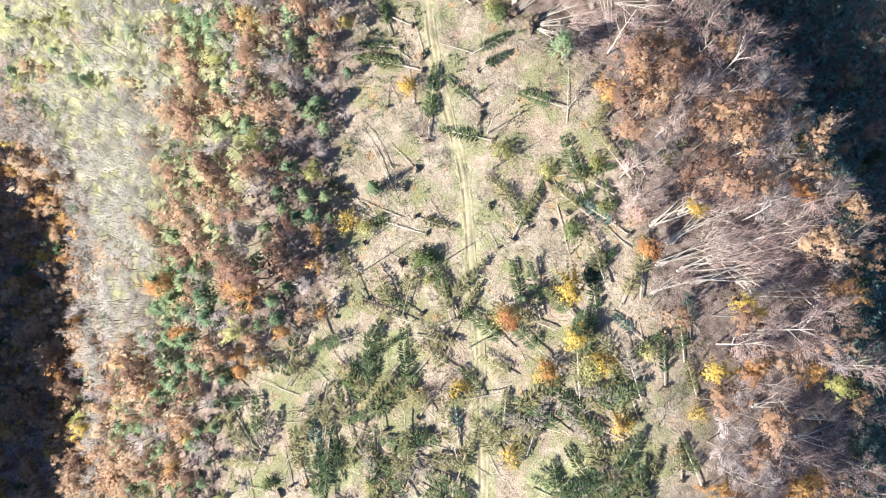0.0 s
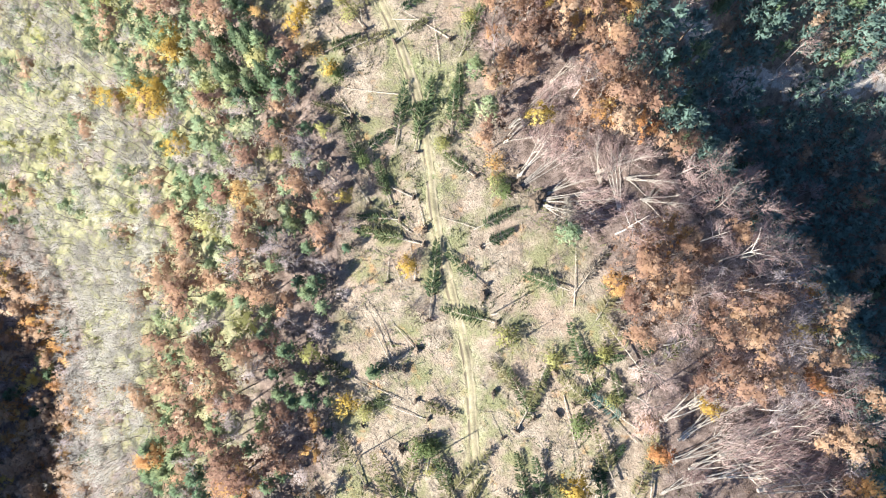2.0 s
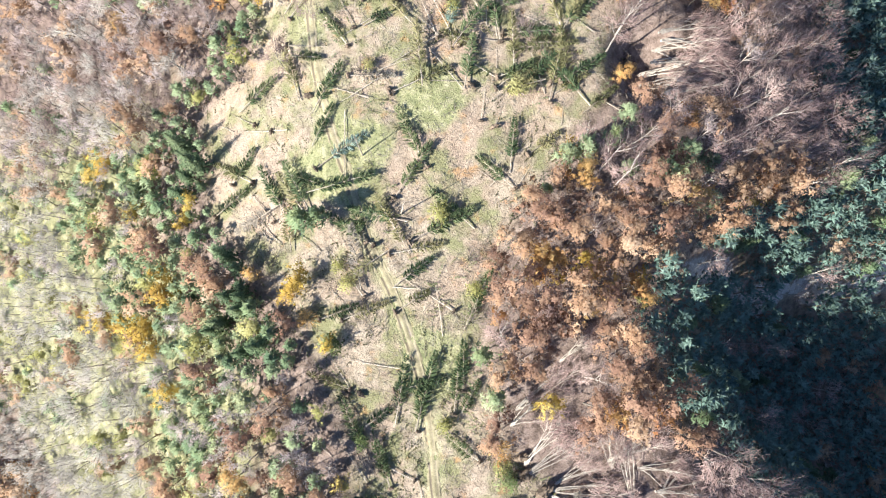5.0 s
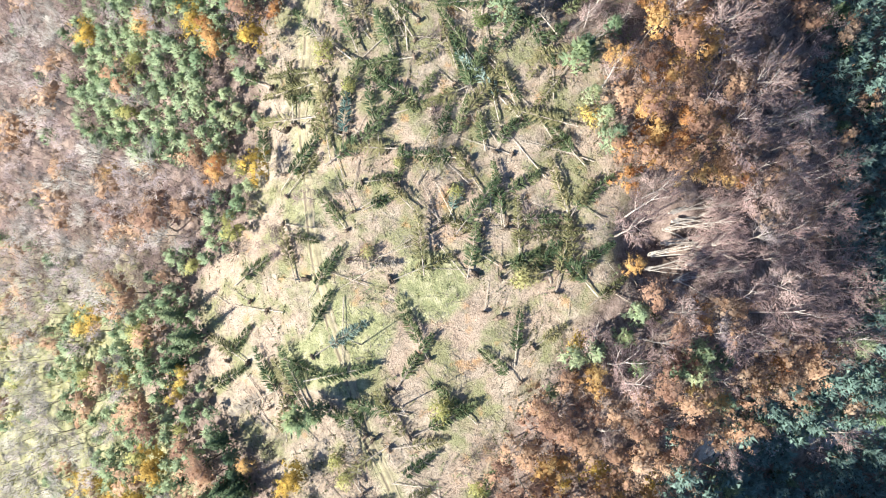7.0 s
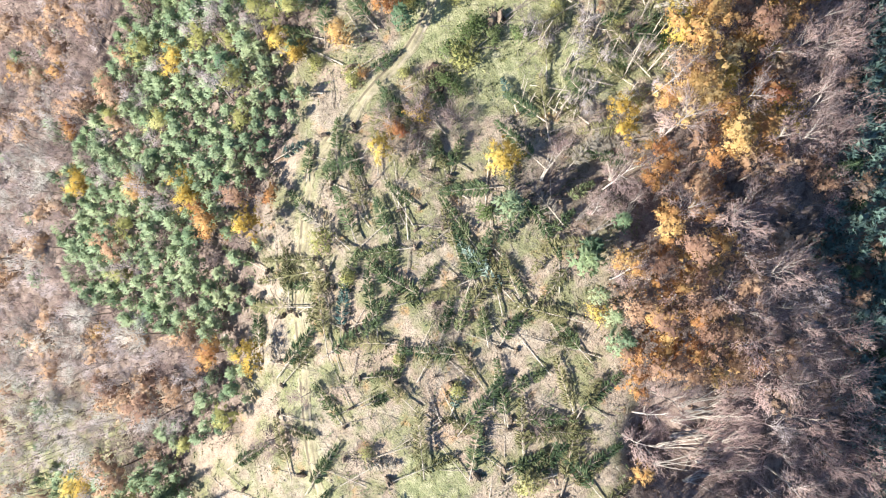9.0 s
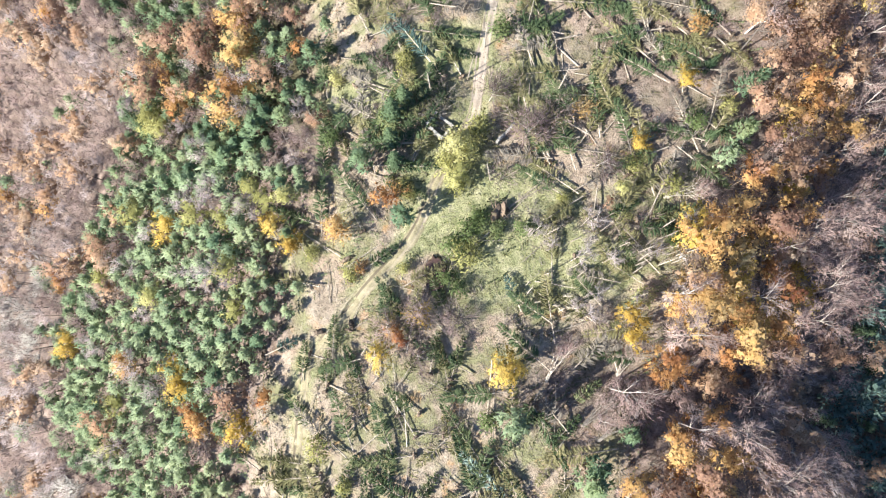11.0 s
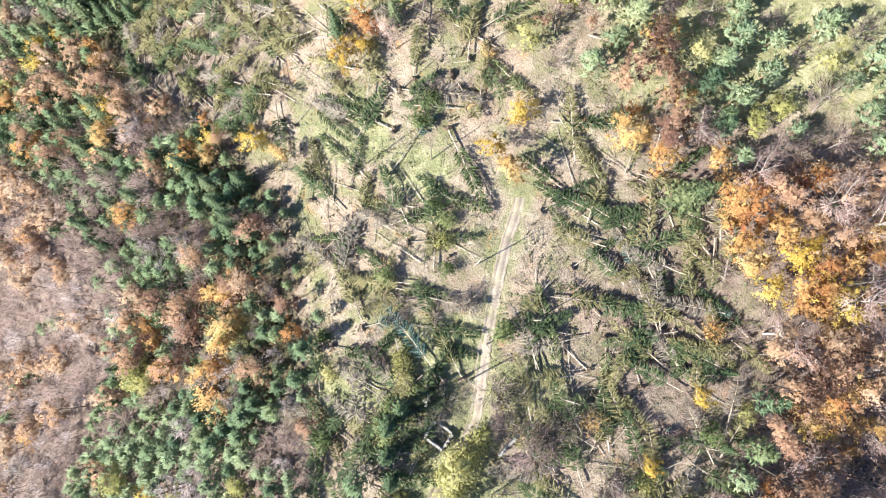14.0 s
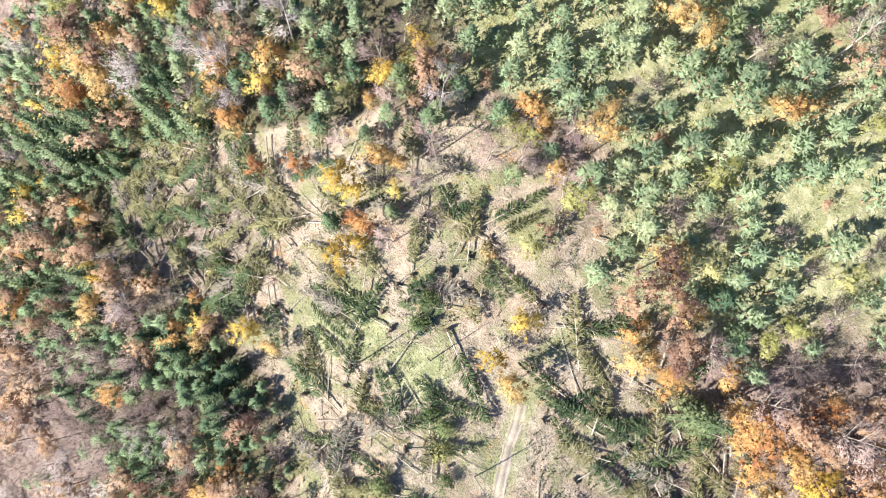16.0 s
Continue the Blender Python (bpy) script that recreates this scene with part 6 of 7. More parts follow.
tree("copper_beech", 83.2, 137.1, 1.27, 0.91)
tree("bare_beech", 60.9, 139.1, 0.99)
tree("bare_beech", 89.2, 147.3, 0.87)
tree("bare_beech", 35.3, 132.9, 0.89)
tree("bare_beech", 45.6, 147.7, 0.8)
tree("copper_beech", 40.5, 150.9, 0.88)
tree("copper_beech", -68.8, 166.6, 1.45, 0.86)
tree("copper_beech", -76.4, 151.4, 1.21, 0.93)
tree("rosy_tree", -111.4, 154.0, 1.45, 0.86)
tree("copper_beech", 23.5, 103.8, 0.82)
tree("copper_beech", 10.0, 95.0, 0.82)
tree("golden_tree", 20.7, 86.5, 0.67)
tree("copper_beech", 9.9, 80.2, 0.81)
tree("copper_beech", 40.0, 57.9, 0.91)
tree("copper_beech", 54.8, 43.9, 0.9)
tree("copper_beech", 56.0, 31.4, 1.01)
tree("golden_tree", 54.2, 24.1, 0.6)
tree("golden_tree", 123.5, 39.9, 0.74)
tree("golden_tree", -34.0, 110.6, 0.74)
tree("golden_tree", -26.3, 98.7, 0.48)
tree("golden_tree", -22.1, 69.3, 0.55)
tree("golden_tree", -7.8, 53.9, 0.61)
tree("copper_beech", -55.9, 32.5, 1.28, 0.91)
tree("copper_beech", -45.7, 32.8, 1.11, 0.96)
tree("copper_beech", -42.0, 10.2, 1.45, 0.86)
tree("amber_tree", -43.5, 7.2, 0.9)
tree("copper_beech", -38.2, 15.5, 0.69)
tree("amber_tree", -28.4, 19.1, 0.64)
tree("spruce_tree", -47.5, 105.8, 0.88)
tree("spruce_tree", -52.4, 103.0, 0.9)
tree("spruce_tree", -42.1, 98.2, 0.87)
tree("spruce_tree", -46.1, 96.6, 0.79)
tree("pine_tree", -30.6, 47.7, 0.95)
tree("pine_tree", -28.7, 50.2, 0.94)
tree("pine_tree", -66.8, 5.9, 1.03, 0.99)
tree("pine_tree", -59.4, 12.3, 1.0)
tree("pine_tree", -62.4, 2.8, 1.0)
tree("pine_tree", -72.9, 3.5, 1.06, 0.98)
tree("pine_tree", -57.1, 6.3, 0.98)
tree("pale_pine", -51.1, 57.1, 1.1, 0.96)
tree("pale_pine", -56.0, 54.7, 1.01)
tree("pine_tree", -34.9, 35.2, 0.94)
tree("spruce_tree", -15.6, 30.5, 0.69)
tree("pale_pine", 76.6, 90.3, 1.14, 0.95)
tree("pale_pine", 80.6, 87.4, 1.17, 0.94)
tree("golden_tree", 26.4, 7.0, 0.96)
tree("amber_tree", 14.1, 0.5, 0.8)
tree("golden_tree", 28.1, -3.6, 0.75)
tree("amber_tree", 22.3, -10.2, 0.62)
tree("amber_tree", 36.7, -21.8, 0.4)
tree("copper_beech", -48.1, 10.1, 1.14, 0.95)
tree("amber_tree", -42.5, 7.6, 1.11, 0.96)
tree("amber_tree", -27.7, 1.8, 0.55)
tree("copper_beech", -79.3, -13.1, 1.45, 0.86)
tree("copper_beech", -85.9, -38.7, 1.33, 0.89)
tree("copper_beech", -66.9, -20.7, 0.92)
tree("golden_tree", -63.0, -28.3, 0.52)
tree("copper_beech", -128.8, -2.0, 1.24, 0.92)
tree("copper_beech", -126.8, -14.7, 1.42, 0.87)
tree("amber_tree", -121.7, -15.6, 1.31, 0.9)
tree("golden_tree", -111.2, -32.4, 1.0)
tree("copper_beech", -133.1, -27.5, 1.23, 0.92)
tree("pine_tree", -63.5, 9.6, 1.11, 0.96)
tree("pine_tree", -69.3, 4.2, 1.13, 0.95)
tree("pine_tree", -55.6, 1.2, 1.06, 0.98)
tree("pine_tree", -60.7, -4.2, 1.08, 0.97)
tree("pine_tree", -58.8, -9.5, 1.07, 0.97)
tree("pine_tree", -67.0, -4.3, 1.12, 0.96)
tree("pine_tree", -72.4, 10.1, 1.1, 0.96)
tree("lime_tree", 86.6, -13.7, 1.2, 0.93)

tree("spruce_tree", -13.0, 273.2, 0.7)
tree("spruce_tree", -15.4, 269.9, 0.82)
tree("spruce_tree", -14.5, 259.5, 0.7)
tree("spruce_tree", -15.2, 264.0, 0.77)
tree("pine_tree", -20.8, 259.0, 0.93)
tree("rosy_tree", 56.7, 348.6, 0.61)
tree("rosy_tree", 61.7, 342.5, 0.61)
tree("pale_pine", 37.0, 378.1, 1.19, 0.93)
tree("pale_pine", 28.0, 384.5, 1.2, 0.93)
tree("pale_pine", 47.5, 371.7, 1.17, 0.94)
tree("pale_pine", 57.2, 376.1, 1.23, 0.92)
tree("pale_pine", 45.2, 362.9, 1.18, 0.94)
tree("pale_pine", 64.0, 359.9, 1.16, 0.94)
tree("pale_pine", 66.9, 372.4, 1.23, 0.92)


def windthrow():
    """The rest of the tangle: trunks and crowns thrown mostly to the north-west."""
    r = np.random.default_rng(23)
    bare = ((-35, 160, 9, 10), (0, 140, 13, 12), (-16, 195, 9, 5), (-28, 235, 10, 8), (8, 318, 9, 12), (-22, 341, 12, 6), (2, 335, 9, 8), (12, 60, 10, 14), (0, 20, 12, 20))
    spruces = logs = 0
    while spruces < 72 or logs < 105:
        y = r.uniform(-45, 368) if r.uniform() < .4 else r.choice((r.uniform(150, 215), r.uniform(262, 366)))
        w, e = float(west_edge(y)), float(east_edge(y))
        x = w + (e - w) * r.uniform(.03, .97)
        if abs(x - float(track_x(y))) < 3.5 or any(((x - c) / a) ** 2 + ((y - d) / b) ** 2 < 1 for c, d, a, b in bare):
            continue
        turn = r.normal(125, 38) if r.uniform() < .7 else r.uniform(0, 360)
        long = r.uniform(10, 17)
        if y > 205 and not off_track(x, y, turn, long):
            continue
        if spruces < 72 and r.uniform() < .5:
            fallen_spruce(x, y, turn, long, "yellowing" if r.uniform() < .45 else "green", r.uniform() < .5)
            spruces += 1
        elif logs < 105:
            fallen_log(x, y, turn, long)
            logs += 1


windthrow()


def undergrowth():
    """Shrubs scattered over the clearing, off the track."""
    r = np.random.default_rng(29)
    for south, north, many in ((-45, 75, 45), (205, 365, 80), (75, 205, 25)):
        while many:
            y = r.uniform(south, north)
            w, e = float(west_edge(y)), float(east_edge(y))
            x = w + (e - w) * r.uniform(.02, .98)
            if abs(x - float(track_x(y))) > 3.2:
                bush(x, y, str(r.choice(("rosy", "amber", "gold", "lime", "green", "pale"), p=(.42, .05, .02, .18, .20, .13))), r.uniform(.8, 1.6))
                many -= 1


undergrowth()
for k in range(16):
    tree("spruce_tree", -108 + rng.uniform(-17, 14), 364 + 1.1 * k + rng.uniform(-2, 2), rng.uniform(.6, .85))


def saplings():
    """Thin bare poles left standing on the pale grass, with a few small bare crowns."""
    r = np.random.default_rng(37)
    for k in range(52):
        x, y = r.uniform(12, 47), r.uniform(228, 248)
        snag(x, y, r.uniform(.55, .85))
        if k % 4 == 0:
            tree("pale_beech", x + 1.5, y + 1, r.uniform(.4, .55))


saplings()


# ---- woods ----
class Crowd:
    """Joins many trees into one mesh of each material."""

    def __init__(self):
        self.v, self.f, self.n, self.soft = {}, {}, {}, {}

    def add(self, me, m):
        mat = me.materials[0].name
        co = np.empty(len(me.vertices) * 3, np.float32)
        me.vertices.foreach_get("co", co)
        r = np.array(m)
        v = co.reshape(-1, 3) @ r[:3, :3].T + r[:3, 3]
        base = self.n.get(mat, 0)
        self.soft.setdefault(mat, []).append(SOFT[me.name] @ r[:3, :3].T)
        self.v.setdefault(mat, []).append(v)
        f = self.f.setdefault(mat, [])
        f.extend(tuple(k + base for k in p.vertices) for p in me.polygons)
        self.n[mat] = base + len(v)

    def build(self, name, label, category):
        for mat, verts in self.v.items():
            me = bpy.data.meshes.new(name)
            me.from_pydata(np.concatenate(verts), [], self.f[mat])
            me.materials.append(bpy.data.materials[mat])
            soften(me, np.concatenate(self.soft[mat]))
            tagged(new(name, me), label, category, kind="stuff")


THIN = {
    "pine_tree": [pine_meshes(300 + k, 56, 6, "pine", False, 1.15) for k in range(4)],
    "pale_pine": [pine_meshes(296 + k, 56, 6, "pale_pine", False, 1.15) for k in range(3)],
    "spruce_tree": [pine_meshes(304 + k, 50, 6, "spruce", False, 1.15) for k in range(4)],
    "bare_beech": [beech_meshes(310 + k, 0, "twig", 15.0, 4.0, 400, fine=False) for k in range(3)],
    "pale_beech": [beech_meshes(313 + k, 0, "pale_twig", 15.0, 4.0, 400, fine=False) for k in range(3)],
    "grey_aspen": [beech_meshes(316 + k, 0, "grey", 14.0, 3.8, 400, fine=False) for k in range(3)],
    "rosy_tree": [beech_meshes(318 + k, 0, "rosy", 9.0, 3.4, 340, fine=False) for k in range(3)],
    "valley_shrub": [pine_meshes(308 + k, 40, 6, "valley", False, 1.2) for k in range(2)],
    "copper_beech": [beech_meshes(320 + k, 640, "copper", 13.0, 3.8, 0, .22, False) for k in range(4)],
    "golden_tree": [beech_meshes(330 + k, 520, "gold", 10.0, 3.2, 0, .22, False) for k in range(2)],
    "amber_tree": [beech_meshes(340 + k, 520, "amber", 10.0, 3.2, 0, .22, False) for k in range(2)],
    "lime_tree": [beech_meshes(350 + k, 460, "lime", 9.0, 3.0, 0, .22, False) for k in range(2)],
}


def clumps(x, y, low, high):
    """How likely a tree stands here: groups with grassy gaps between them."""
    v = math.sin(x * .19 + 1.6 * math.sin(y * .13)) + math.sin(y * .23 + 1.4 * math.sin(x * .11 + 2))
    return low + (high - low) * min(1, max(0, .5 + .6 * v))


def mixture(x, y):
    """Which trees grow where, as weights."""
    w, e, r = float(west_edge(y)), float(east_edge(y)), float(ridge_edge(y))
    if x > 44 and abs(y - float(scree_y(x))) < 5.5 and x > r - 12:
        return 4.4, (("valley_shrub", 1), ("bare_beech", .4)), .5
    if x > r:
        return 4.4, (("valley_shrub", 9), ("spruce_tree", .6), ("pine_tree", .3), ("bare_beech", .25), ("copper_beech", .25)), .99
    if x > e and x > 56 and 320 < y < 346:
        return 5.2, (("pale_pine", 5), ("lime_tree", .9), ("rosy_tree", 1), ("copper_beech", .4), ("bare_beech", .5)), clumps(x, y, .5, .85)
    if x > e and y < 322:
        if y < 60:
            return 4.9, (("bare_beech", 5), ("pale_beech", 3), ("copper_beech", 2.6), ("amber_tree", 1.2), ("golden_tree", 0.24)), .95
        if 80 < y < 140:
            return 4.5, (("copper_beech", 5), ("amber_tree", 2.6), ("bare_beech", 1.6), ("golden_tree", 0.3)), .97
        if 226 < y < 262 and x < 76:
            return 4.6, (("amber_tree", 5), ("golden_tree", 2.6), ("copper_beech", 2), ("bare_beech", 1)), .97
        if 262 < y and x < 84:
            return 4.6, (("copper_beech", 4.5), ("amber_tree", 3), ("golden_tree", 1.2), ("bare_beech", 1.5)), .96
        if x > e + 26:
            return 4.8, (("bare_beech", 6), ("pale_beech", 1.5), ("copper_beech", 1.8)), .95
        return 4.7, (("bare_beech", 3.2), ("copper_beech", 4.2), ("amber_tree", 2.4), ("golden_tree", 0.36)), .95
    if x > e and x < 50 and y < 340:
        return 4.4, (("copper_beech", 2.6), ("amber_tree", 2), ("golden_tree", 0.36), ("lime_tree", 0.6), ("pale_pine", 3), ("rosy_tree", 1.4), ("bare_beech", 1.2)), .85
    if x > e:
        loose = patch(x, y, 68, 350, 16, 14) > .3
        return 5.0, (("pale_pine", 7.5), ("pine_tree", .6), ("lime_tree", 0.8), ("copper_beech", .4), ("rosy_tree", .6), ("amber_tree", .3)), clumps(x, y, .2, .5) if loose else clumps(x, y, .72, .96)
    depth = w - x
    if y > 370:
        return 3.9, (("pine_tree", 4), ("pale_pine", 3), ("copper_beech", 1.3), ("amber_tree", .8), ("golden_tree", 0.3), ("lime_tree", 0.65), ("spruce_tree", .6), ("pale_beech", .6)), .97
    if y < 62:
        if x < float(np.interp(y, (-120, 0, 45, 62), (-106, -106, -125, -140))):
            return 4.6, (("pale_beech", 2), ("copper_beech", 5), ("amber_tree", 3), ("golden_tree", 0.48), ("spruce_tree", 1.2), ("lime_tree", 0.4)), .97
        if depth > 48:
            return 4.2, (("grey_aspen", 8), ("pale_beech", 2), ("lime_tree", 0.4), ("copper_beech", .3)), .88
        if y < 25:
            return 4.0, (("pine_tree", 6), ("copper_beech", 3.6), ("pale_beech", 1.5), ("amber_tree", 1.2), ("lime_tree", 0.4)), .98
        return 4.4, (("copper_beech", 3), ("pale_beech", 3), ("pine_tree", 3), ("pale_pine", 2), ("lime_tree", 0.6)), .95
    if y < 146 + float(np.clip(x + 62, 0, 18)):
        if depth > 52:
            return 4.3, (("grey_aspen", 5), ("pale_beech", 1.6), ("lime_tree", 0.9), ("pale_pine", 1.6), ("copper_beech", .5), ("golden_tree", 0.12)), clumps(x, y, .65, .92)
        if y > 92 and depth < 24:
            return 3.4, (("pine_tree", 4), ("spruce_tree", 1.2), ("pale_pine", 4.5), ("golden_tree", 0.3), ("copper_beech", 1), ("lime_tree", 0.4)), .95
        if y < 84:
            return 3.9, (("pale_pine", 3), ("pine_tree", 2), ("copper_beech", 3), ("pale_beech", 2.2), ("lime_tree", 0.5), ("amber_tree", .3)), clumps(x, y, .75, .98)
        return 3.7, (("pale_pine", 6), ("pine_tree", 1.5), ("lime_tree", 1), ("copper_beech", 1.3), ("pale_beech", 1), ("golden_tree", 0.42)), clumps(x, y, .68, .98)
    if y > 335:
        return 3.2, (("pine_tree", 6), ("spruce_tree", 3.2), ("rosy_tree", 2), ("copper_beech", 1.6), ("amber_tree", .9), ("golden_tree", 0.24), ("lime_tree", 0.2), ("pale_beech", .5)), .99
    belt = 14 + 48 * float(np.clip((y - 177) / 14, 0, 1)) + math.sin(y * .06) * 6
    if depth < belt and y < 262:
        return 3.2, (("pale_pine", 9), ("pine_tree", 1.4), ("copper_beech", .5), ("rosy_tree", .6), ("amber_tree", .12), ("golden_tree", 0.12), ("pale_beech", .8), ("lime_tree", 0.4)), .98
    rosy = math.sin(x * .17 + 1.8 * math.sin(y * .1 + 1)) + math.sin(y * .19 + 1.5 * math.sin(x * .13))
    if depth < belt and rosy > .75:
        return 3.4, (("rosy_tree", 4), ("copper_beech", 1.2), ("pale_beech", 1.5), ("amber_tree", .3), ("pine_tree", 3)), .97
    if depth < belt and y > 290:
        return 3.1, (("pine_tree", 6), ("spruce_tree", 1.6), ("pale_pine", 1.2), ("copper_beech", .7), ("amber_tree", .3), ("rosy_tree", 2.2)), .98
    if depth < belt:
        return 3.1, (("pine_tree", 7), ("spruce_tree", 1.2), ("pale_pine", 1.5), ("copper_beech", .4), ("amber_tree", .2), ("golden_tree", 0.18), ("pale_beech", 1.2), ("lime_tree", 0.35)), .98
    if y > 255:
        return 4.0, (("rosy_tree", 6), ("pale_beech", 2.4), ("copper_beech", 2.8), ("pine_tree", .6), ("amber_tree", .15)), .97
    return 4.0, (("pale_beech", 5), ("rosy_tree", 3), ("grey_aspen", 2.0), ("copper_beech", 1.7), ("pine_tree", .5), ("amber_tree", .1)), .97


COUNT = {}


def plant_woods():
    crowd = Crowd()
    mesh_of = np.random.default_rng(11)
    cell = 1.7
    spots = {}
    for x, y, r in taken:
        spots.setdefault((int(x // 8), int(y // 8)), []).append((x, y, r + .6))
    grown = []
    for y in np.arange(-58, 412, cell):
        for x in np.arange(-160, 172, cell):
            px, py = x + mesh_of.uniform(-.9, .9), y + mesh_of.uniform(-.9, .9)
            ragged = 2.5 * math.sin(py * .31 + 2 * math.sin(py * .13))
            if float(west_edge(py)) + ragged - abs(mesh_of.normal()) * 3.5 < px < float(east_edge(py)) + mesh_of.normal() * 1.5:
                continue
            if abs(px + 2) > .745 * (138 - ground_z(px, py)) + 10:
                continue
            if ((px - PIT[0] - 3) / 10) ** 2 + ((py - PIT[1]) / 9) ** 2 < 1:
                continue
            gap, mix, chance = mixture(px, py)
            if mesh_of.uniform() > chance ** 3:
                continue
            key = (int(px // 8), int(py // 8))
            close = False
            for i in (-1, 0, 1):
                for j in (-1, 0, 1):
                    for qx, qy, qr in spots.get((key[0] + i, key[1] + j), ()):
                        if (px - qx) ** 2 + (py - qy) ** 2 < (qr * .5 + gap * .5) ** 2:
                            close = True
                            break
            if close:
                continue
            weights = np.array([w for _, w in mix])
            name = mix[int(mesh_of.choice(len(mix), p=weights / weights.sum()))][0]
            spots.setdefault(key, []).append((px, py, gap))
            grown.append((abs(px + 2), px, py, name))
    for d, px, py, name in sorted(grown):
        squat = 1.0
        size = mesh_of.uniform(.75, 1.15) * (.8 if name == "pale_beech" and py < 370 else 1)
        if name in ("pine_tree", "pale_pine") and py > 318 and px > 10:
            size, squat = size * 1.2, .72
        if name == "valley_shrub":
            size *= 1.25
        if px > 60 and name == "bare_beech":
            size *= 1.1
        inside = float(west_edge(py)) - px
        if inside > -4 and py < 372:
            size *= .55 + .45 * min(1, max(0, (inside + 2) / 17))
            squat = .78 if "pine" in name else .9
        COUNT[name] = COUNT.get(name, 0) + 1
        if COUNT[name] <= 160 and d < 105 and name in KINDS:
            tree(name, px, py, size, squat)
            continue
        kinds = THIN.get(name, THIN["pine_tree"])
        a, b = kinds[int(mesh_of.integers(len(kinds)))]
        m = pose(px, py, ground_z(px, py), mesh_of.normal() * 2, mesh_of.normal() * 2, mesh_of.uniform(0, 360)) @ Matrix.Diagonal((size, size, size * squat, 1))
        crowd.add(a, m)
        crowd.add(b, m)
    crowd.build("woodland", "autumn wood of pines, bare and copper beeches on the slopes", "woodland")


plant_woods()


def tangle():
    """Spruces thrown over one another where the storm hit hardest, too tangled to tell apart."""
    crowd, r = Crowd(), np.random.default_rng(31)
    # west, east, south and north ends of each thicket, and how many lie in it
    for west, east, south, north, many in ((10, 54, 262, 324, 88), (-36, 32, 150, 215, 26), (-86, -44, 330, 372, 105), (-40, 24, 326, 366, 46), (-31, -6, 258, 318, 46),
                                           (-48, 45, -50, 8, 125), (14, 44, 214, 262, 32), (-34, -8, 214, 258, 24), (22, 44, 20, 62, 12), (-42, -8, 110, 135, 10)):
        for _ in range(many):
            x, y = r.uniform(west, east), r.uniform(south, north)
            if abs(x - float(track_x(y))) < 4 or not float(west_edge(y)) - 2 < x < float(east_edge(y)) + 3:
                continue
            turn = r.normal(125, 45) if r.uniform() < .65 else r.uniform(0, 360)
            long = r.uniform(9, 16)
            if y > 205 and not off_track(x, y, turn, long):
                continue
            parts = FALLEN[str(r.choice(("green", "green", "yellowing", "yellowing", "grey"), p=(.17, .17, .24, .24, .18)))]
            a, c = parts[int(r.integers(len(parts)))]
            k = long / 20
            m = laid(x, y, turn, long) @ Matrix.Diagonal((k, .95, 1.6, 1))
            m.translation.z += r.uniform(0, .8)
            crowd.add(a, m)
            crowd.add(c, m)
    crowd.build("windthrow_tangle", "tangled heap of windthrown spruces and broken tops", "fallen trees")


tangle()


# ---- undergrowth, litter and grass ----
def build_debris():
    """Broken branches strewn over the clearing."""
    s = Shape(401)
    n = 95000
    y = s.rng.uniform(-60, 376, n)
    w, e = west_edge(y) - 6, east_edge(y) + 8
    x = w + (e - w) * s.rng.uniform(0, 1, n)
    heap = np.sin(x * .35 + 2 * np.sin(y * .11)) * np.sin(y * .29 + np.sin(x * .13)) + s.rng.uniform(-.8, .8, n)
    keep = (heap > .05) & (np.abs(x - track_x(y)) > 2.2)
    x, y = x[keep], y[keep]
    p = np.stack([x, y, far(x, y) + ripple(x, y) + s.rng.uniform(.02, .25, len(x))], 1)
    a = s.rng.uniform(0, 2 * math.pi, len(x))
    long = s.rng.uniform(.5, 1, len(x)) * s.rng.choice((1.2, 2.2, 4.5), len(x), p=(.5, .33, .17))
    d = np.stack([np.cos(a) * long, np.sin(a) * long, s.rng.uniform(-.05, .35, len(x))], 1)
    s.blades(p, d, s.rng.uniform(.06, .15, len(x)))
    tagged(new("branch_litter", s.mesh("branch_litter", MAT["dead"])), "broken dry branches strewn over the clearing", "branches", kind="stuff")


def build_brush(name, seed, n, mat, tall, wide, where, label):
    """Tufts of thin stems, leaning outwards."""
    s = Shape(seed)
    y = s.rng.uniform(-60, 400, n)
    x = s.rng.uniform(-125, 95, n)
    keep = s.rng.uniform(0, 1, n) < where(x, y)
    x, y = x[keep], y[keep]
    p = np.repeat(np.stack([x, y, far(x, y) + ripple(x, y) - .05], 1), 6, 0)
    p[:, :2] += s.rng.normal(size=(len(p), 2)) * .25
    d = s.rng.normal(size=p.shape) * np.array([.5, .5, .2]) + np.array([0, 0, .9])
    s.blades(p, d * tall * s.rng.uniform(.5, 1.3, (len(p), 1)), np.full(len(p), wide))
    tagged(new(name, s.mesh(name, MAT[mat])), label, name.replace("_", " "), kind="stuff")


def open_ground(x, y):
    return ((x > west_edge(y) - 4) & (x < east_edge(y) + 4)).astype(float)


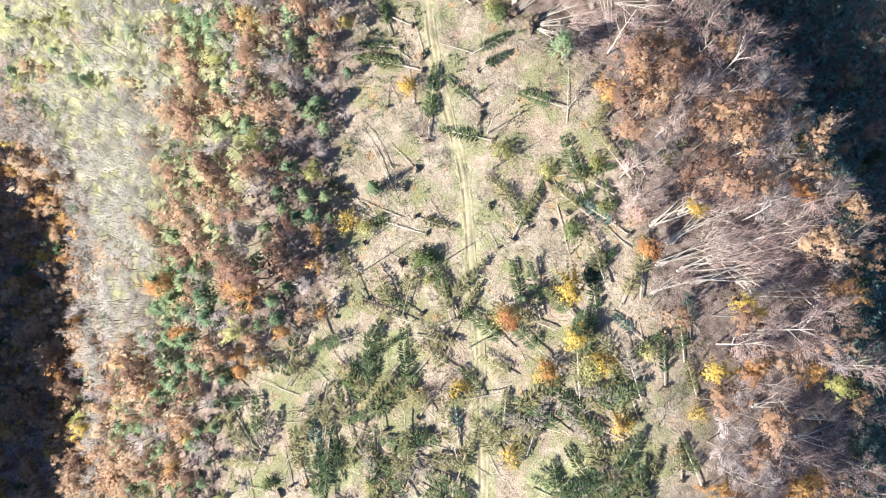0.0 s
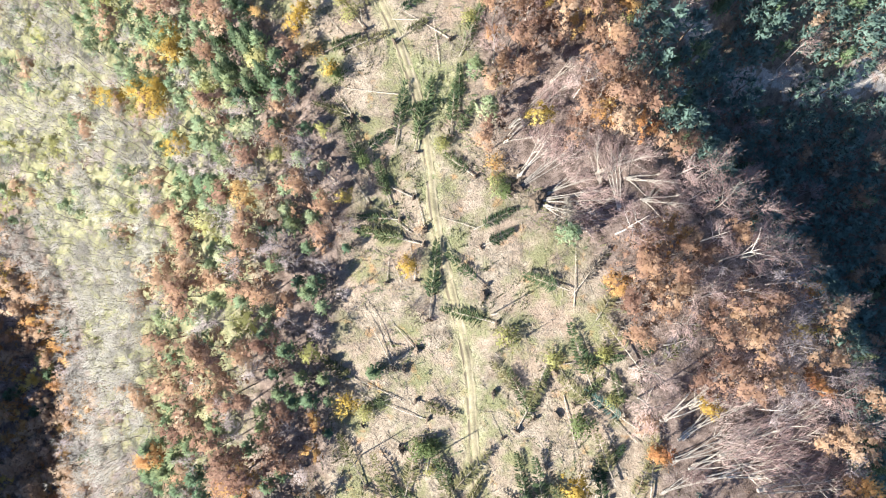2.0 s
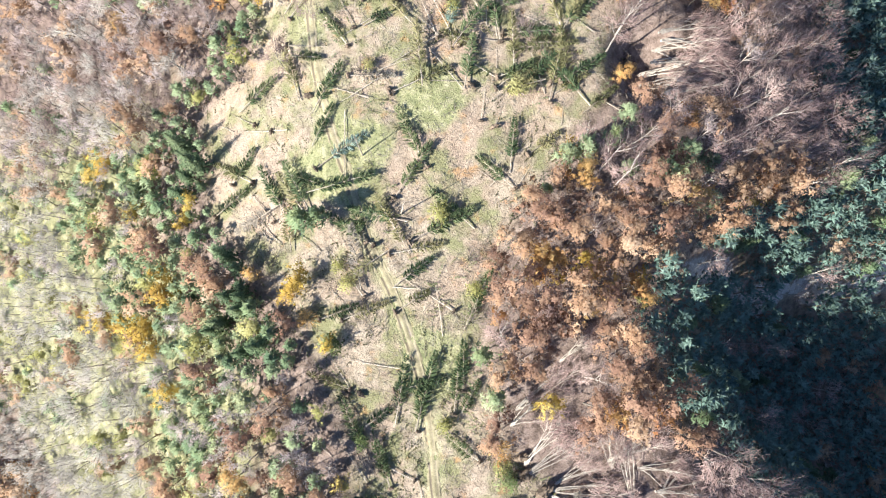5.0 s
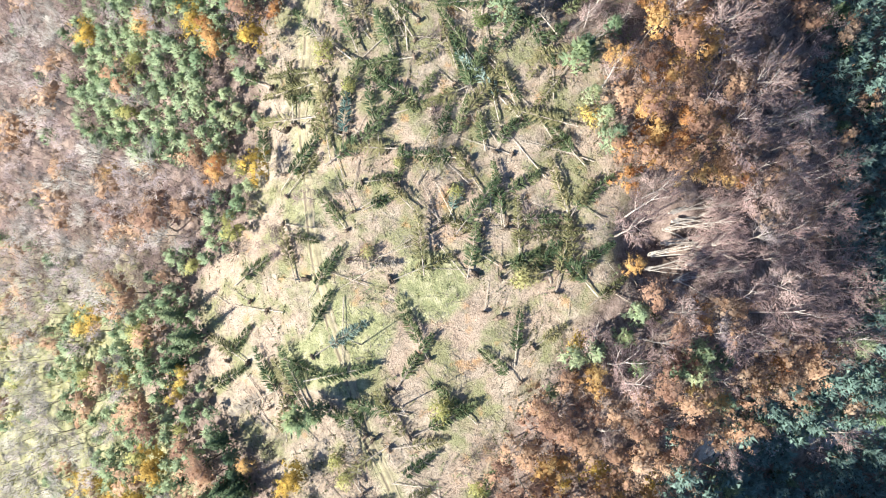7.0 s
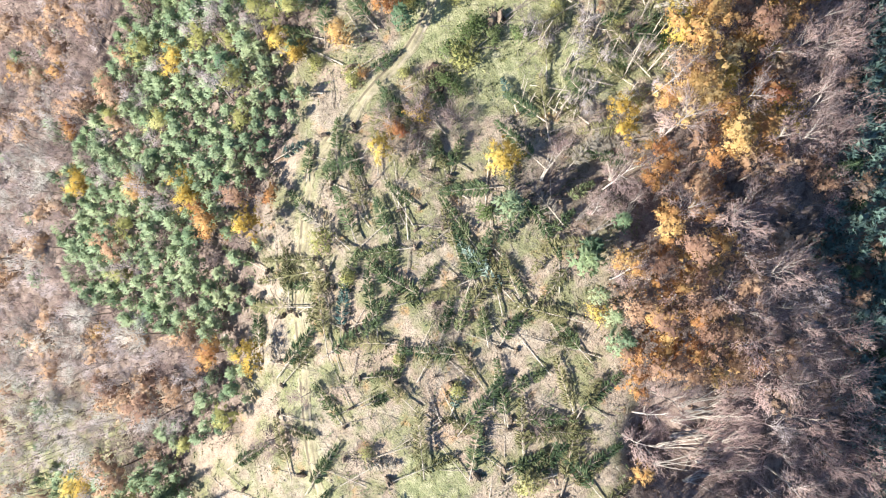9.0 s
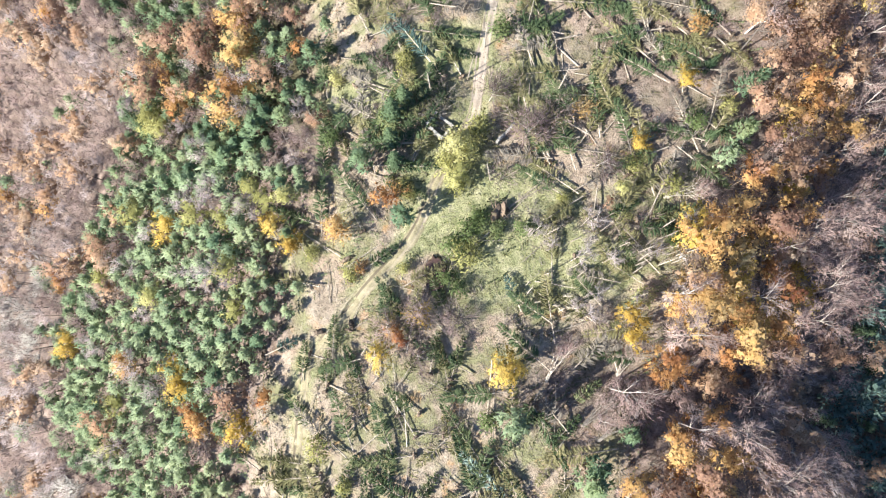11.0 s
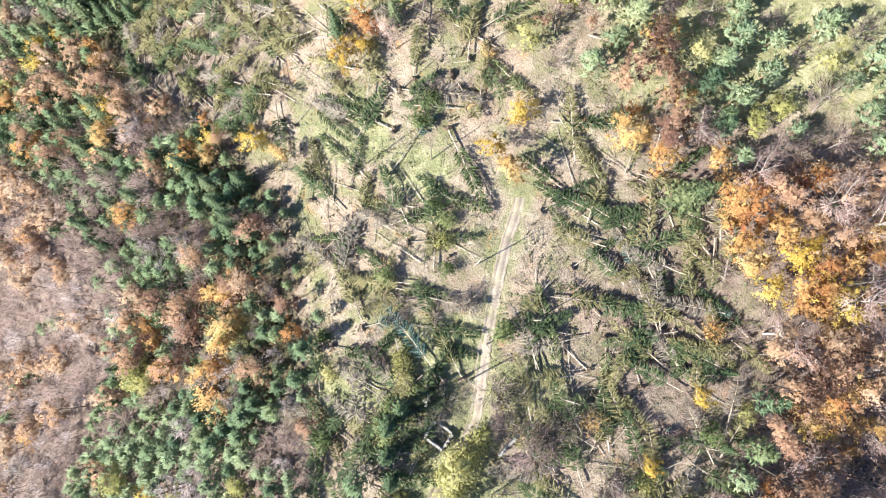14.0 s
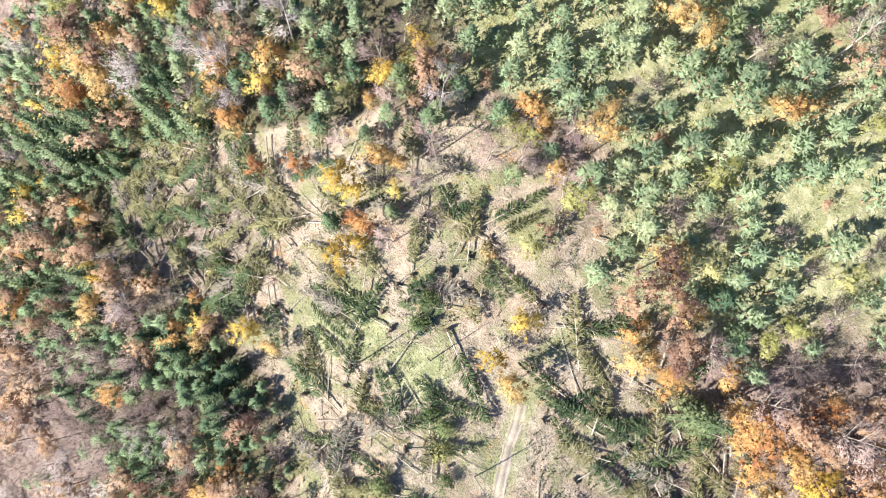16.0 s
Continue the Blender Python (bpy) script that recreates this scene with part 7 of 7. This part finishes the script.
def build_slash(seed, n, mat, label):
    """Torn-off spruce branches lying among the trunks."""
    s = Shape(seed)
    for _ in range(n):
        y = s.rng.uniform(-60, 374)
        w, e = float(west_edge(y)) - 3, float(east_edge(y)) + 6
        x = w + (e - w) * s.rng.uniform()
        thick = math.sin(x * .22 + 1.7 * math.sin(y * .09)) * math.sin(y * .16 + math.sin(x * .1)) + (.35 if y > 150 else -.15)
        if thick < s.rng.uniform(-.5, .7) or abs(x - float(track_x(y))) < 2.6:
            continue
        a = 2.1 + 1.4 * math.sin(x * .11 + y * .07) + s.rng.normal() * .55
        spruce_frond(s, np.array([x, y, ground_z(x, y) + s.rng.uniform(.15, .7)]), (math.cos(a), math.sin(a), .05), s.rng.uniform(1.4, 3.4), .08, .45, 8)
    tagged(new("spruce_brush", s.mesh("spruce_brush", MAT[mat])), label, "branches", kind="stuff")


build_debris()
build_slash(411, 5500, "dry", "torn-off yellowing spruce branches on the ground")
build_slash(412, 3000, "thrown", "torn-off green spruce branches on the ground")
build_brush("grass", 402, 22000, "lime", .40, .12, lambda x, y: meadow(x, y) * (np.abs(x - track_x(y)) > 2), "tufts of yellow-green grass")
build_brush("grass", 405, 16000, "green", .45, .13, lambda x, y: meadow(x, y) * (np.abs(x - track_x(y)) > 2) * open_ground(x, y), "tufts of green grass")
build_brush("brushwood", 403, 16000, "twig", 1.0, .06, lambda x, y: .5 * (1 - open_ground(x, y)) + .12 * open_ground(x, y) * (np.abs(x - track_x(y)) > 2.5), "bare brown brushwood")


def scrub(x, y):
    v = np.sin(x * .33 + 1.7 * np.sin(y * .21)) + np.sin(y * .37 + 1.5 * np.sin(x * .19))
    return np.clip(v, 0, 1) * meadow(x, y) * (1 - open_ground(x, y)) * (x < ridge_edge(y))


build_brush("scrub", 406, 16000, "lime", 1.1, .2, scrub, "low yellow-green scrub among the trees")
build_brush("scrub", 407, 14000, "rosy", 1.2, .14, lambda x, y: scrub(x + 9, y + 4), "low pinkish-brown scrub among the trees")
build_brush("scrub", 408, 12000, "green", .9, .2, lambda x, y: scrub(x - 7, y + 11), "low green scrub among the trees")
build_brush("scrub", 409, 22000, "rosy", 1.6, .2, lambda x, y: .9 * (x < west_edge(y) - 1) * (x > west_edge(y) - 66) * (y > 150) * (y < 330), "rosy leafless scrub under the pines")
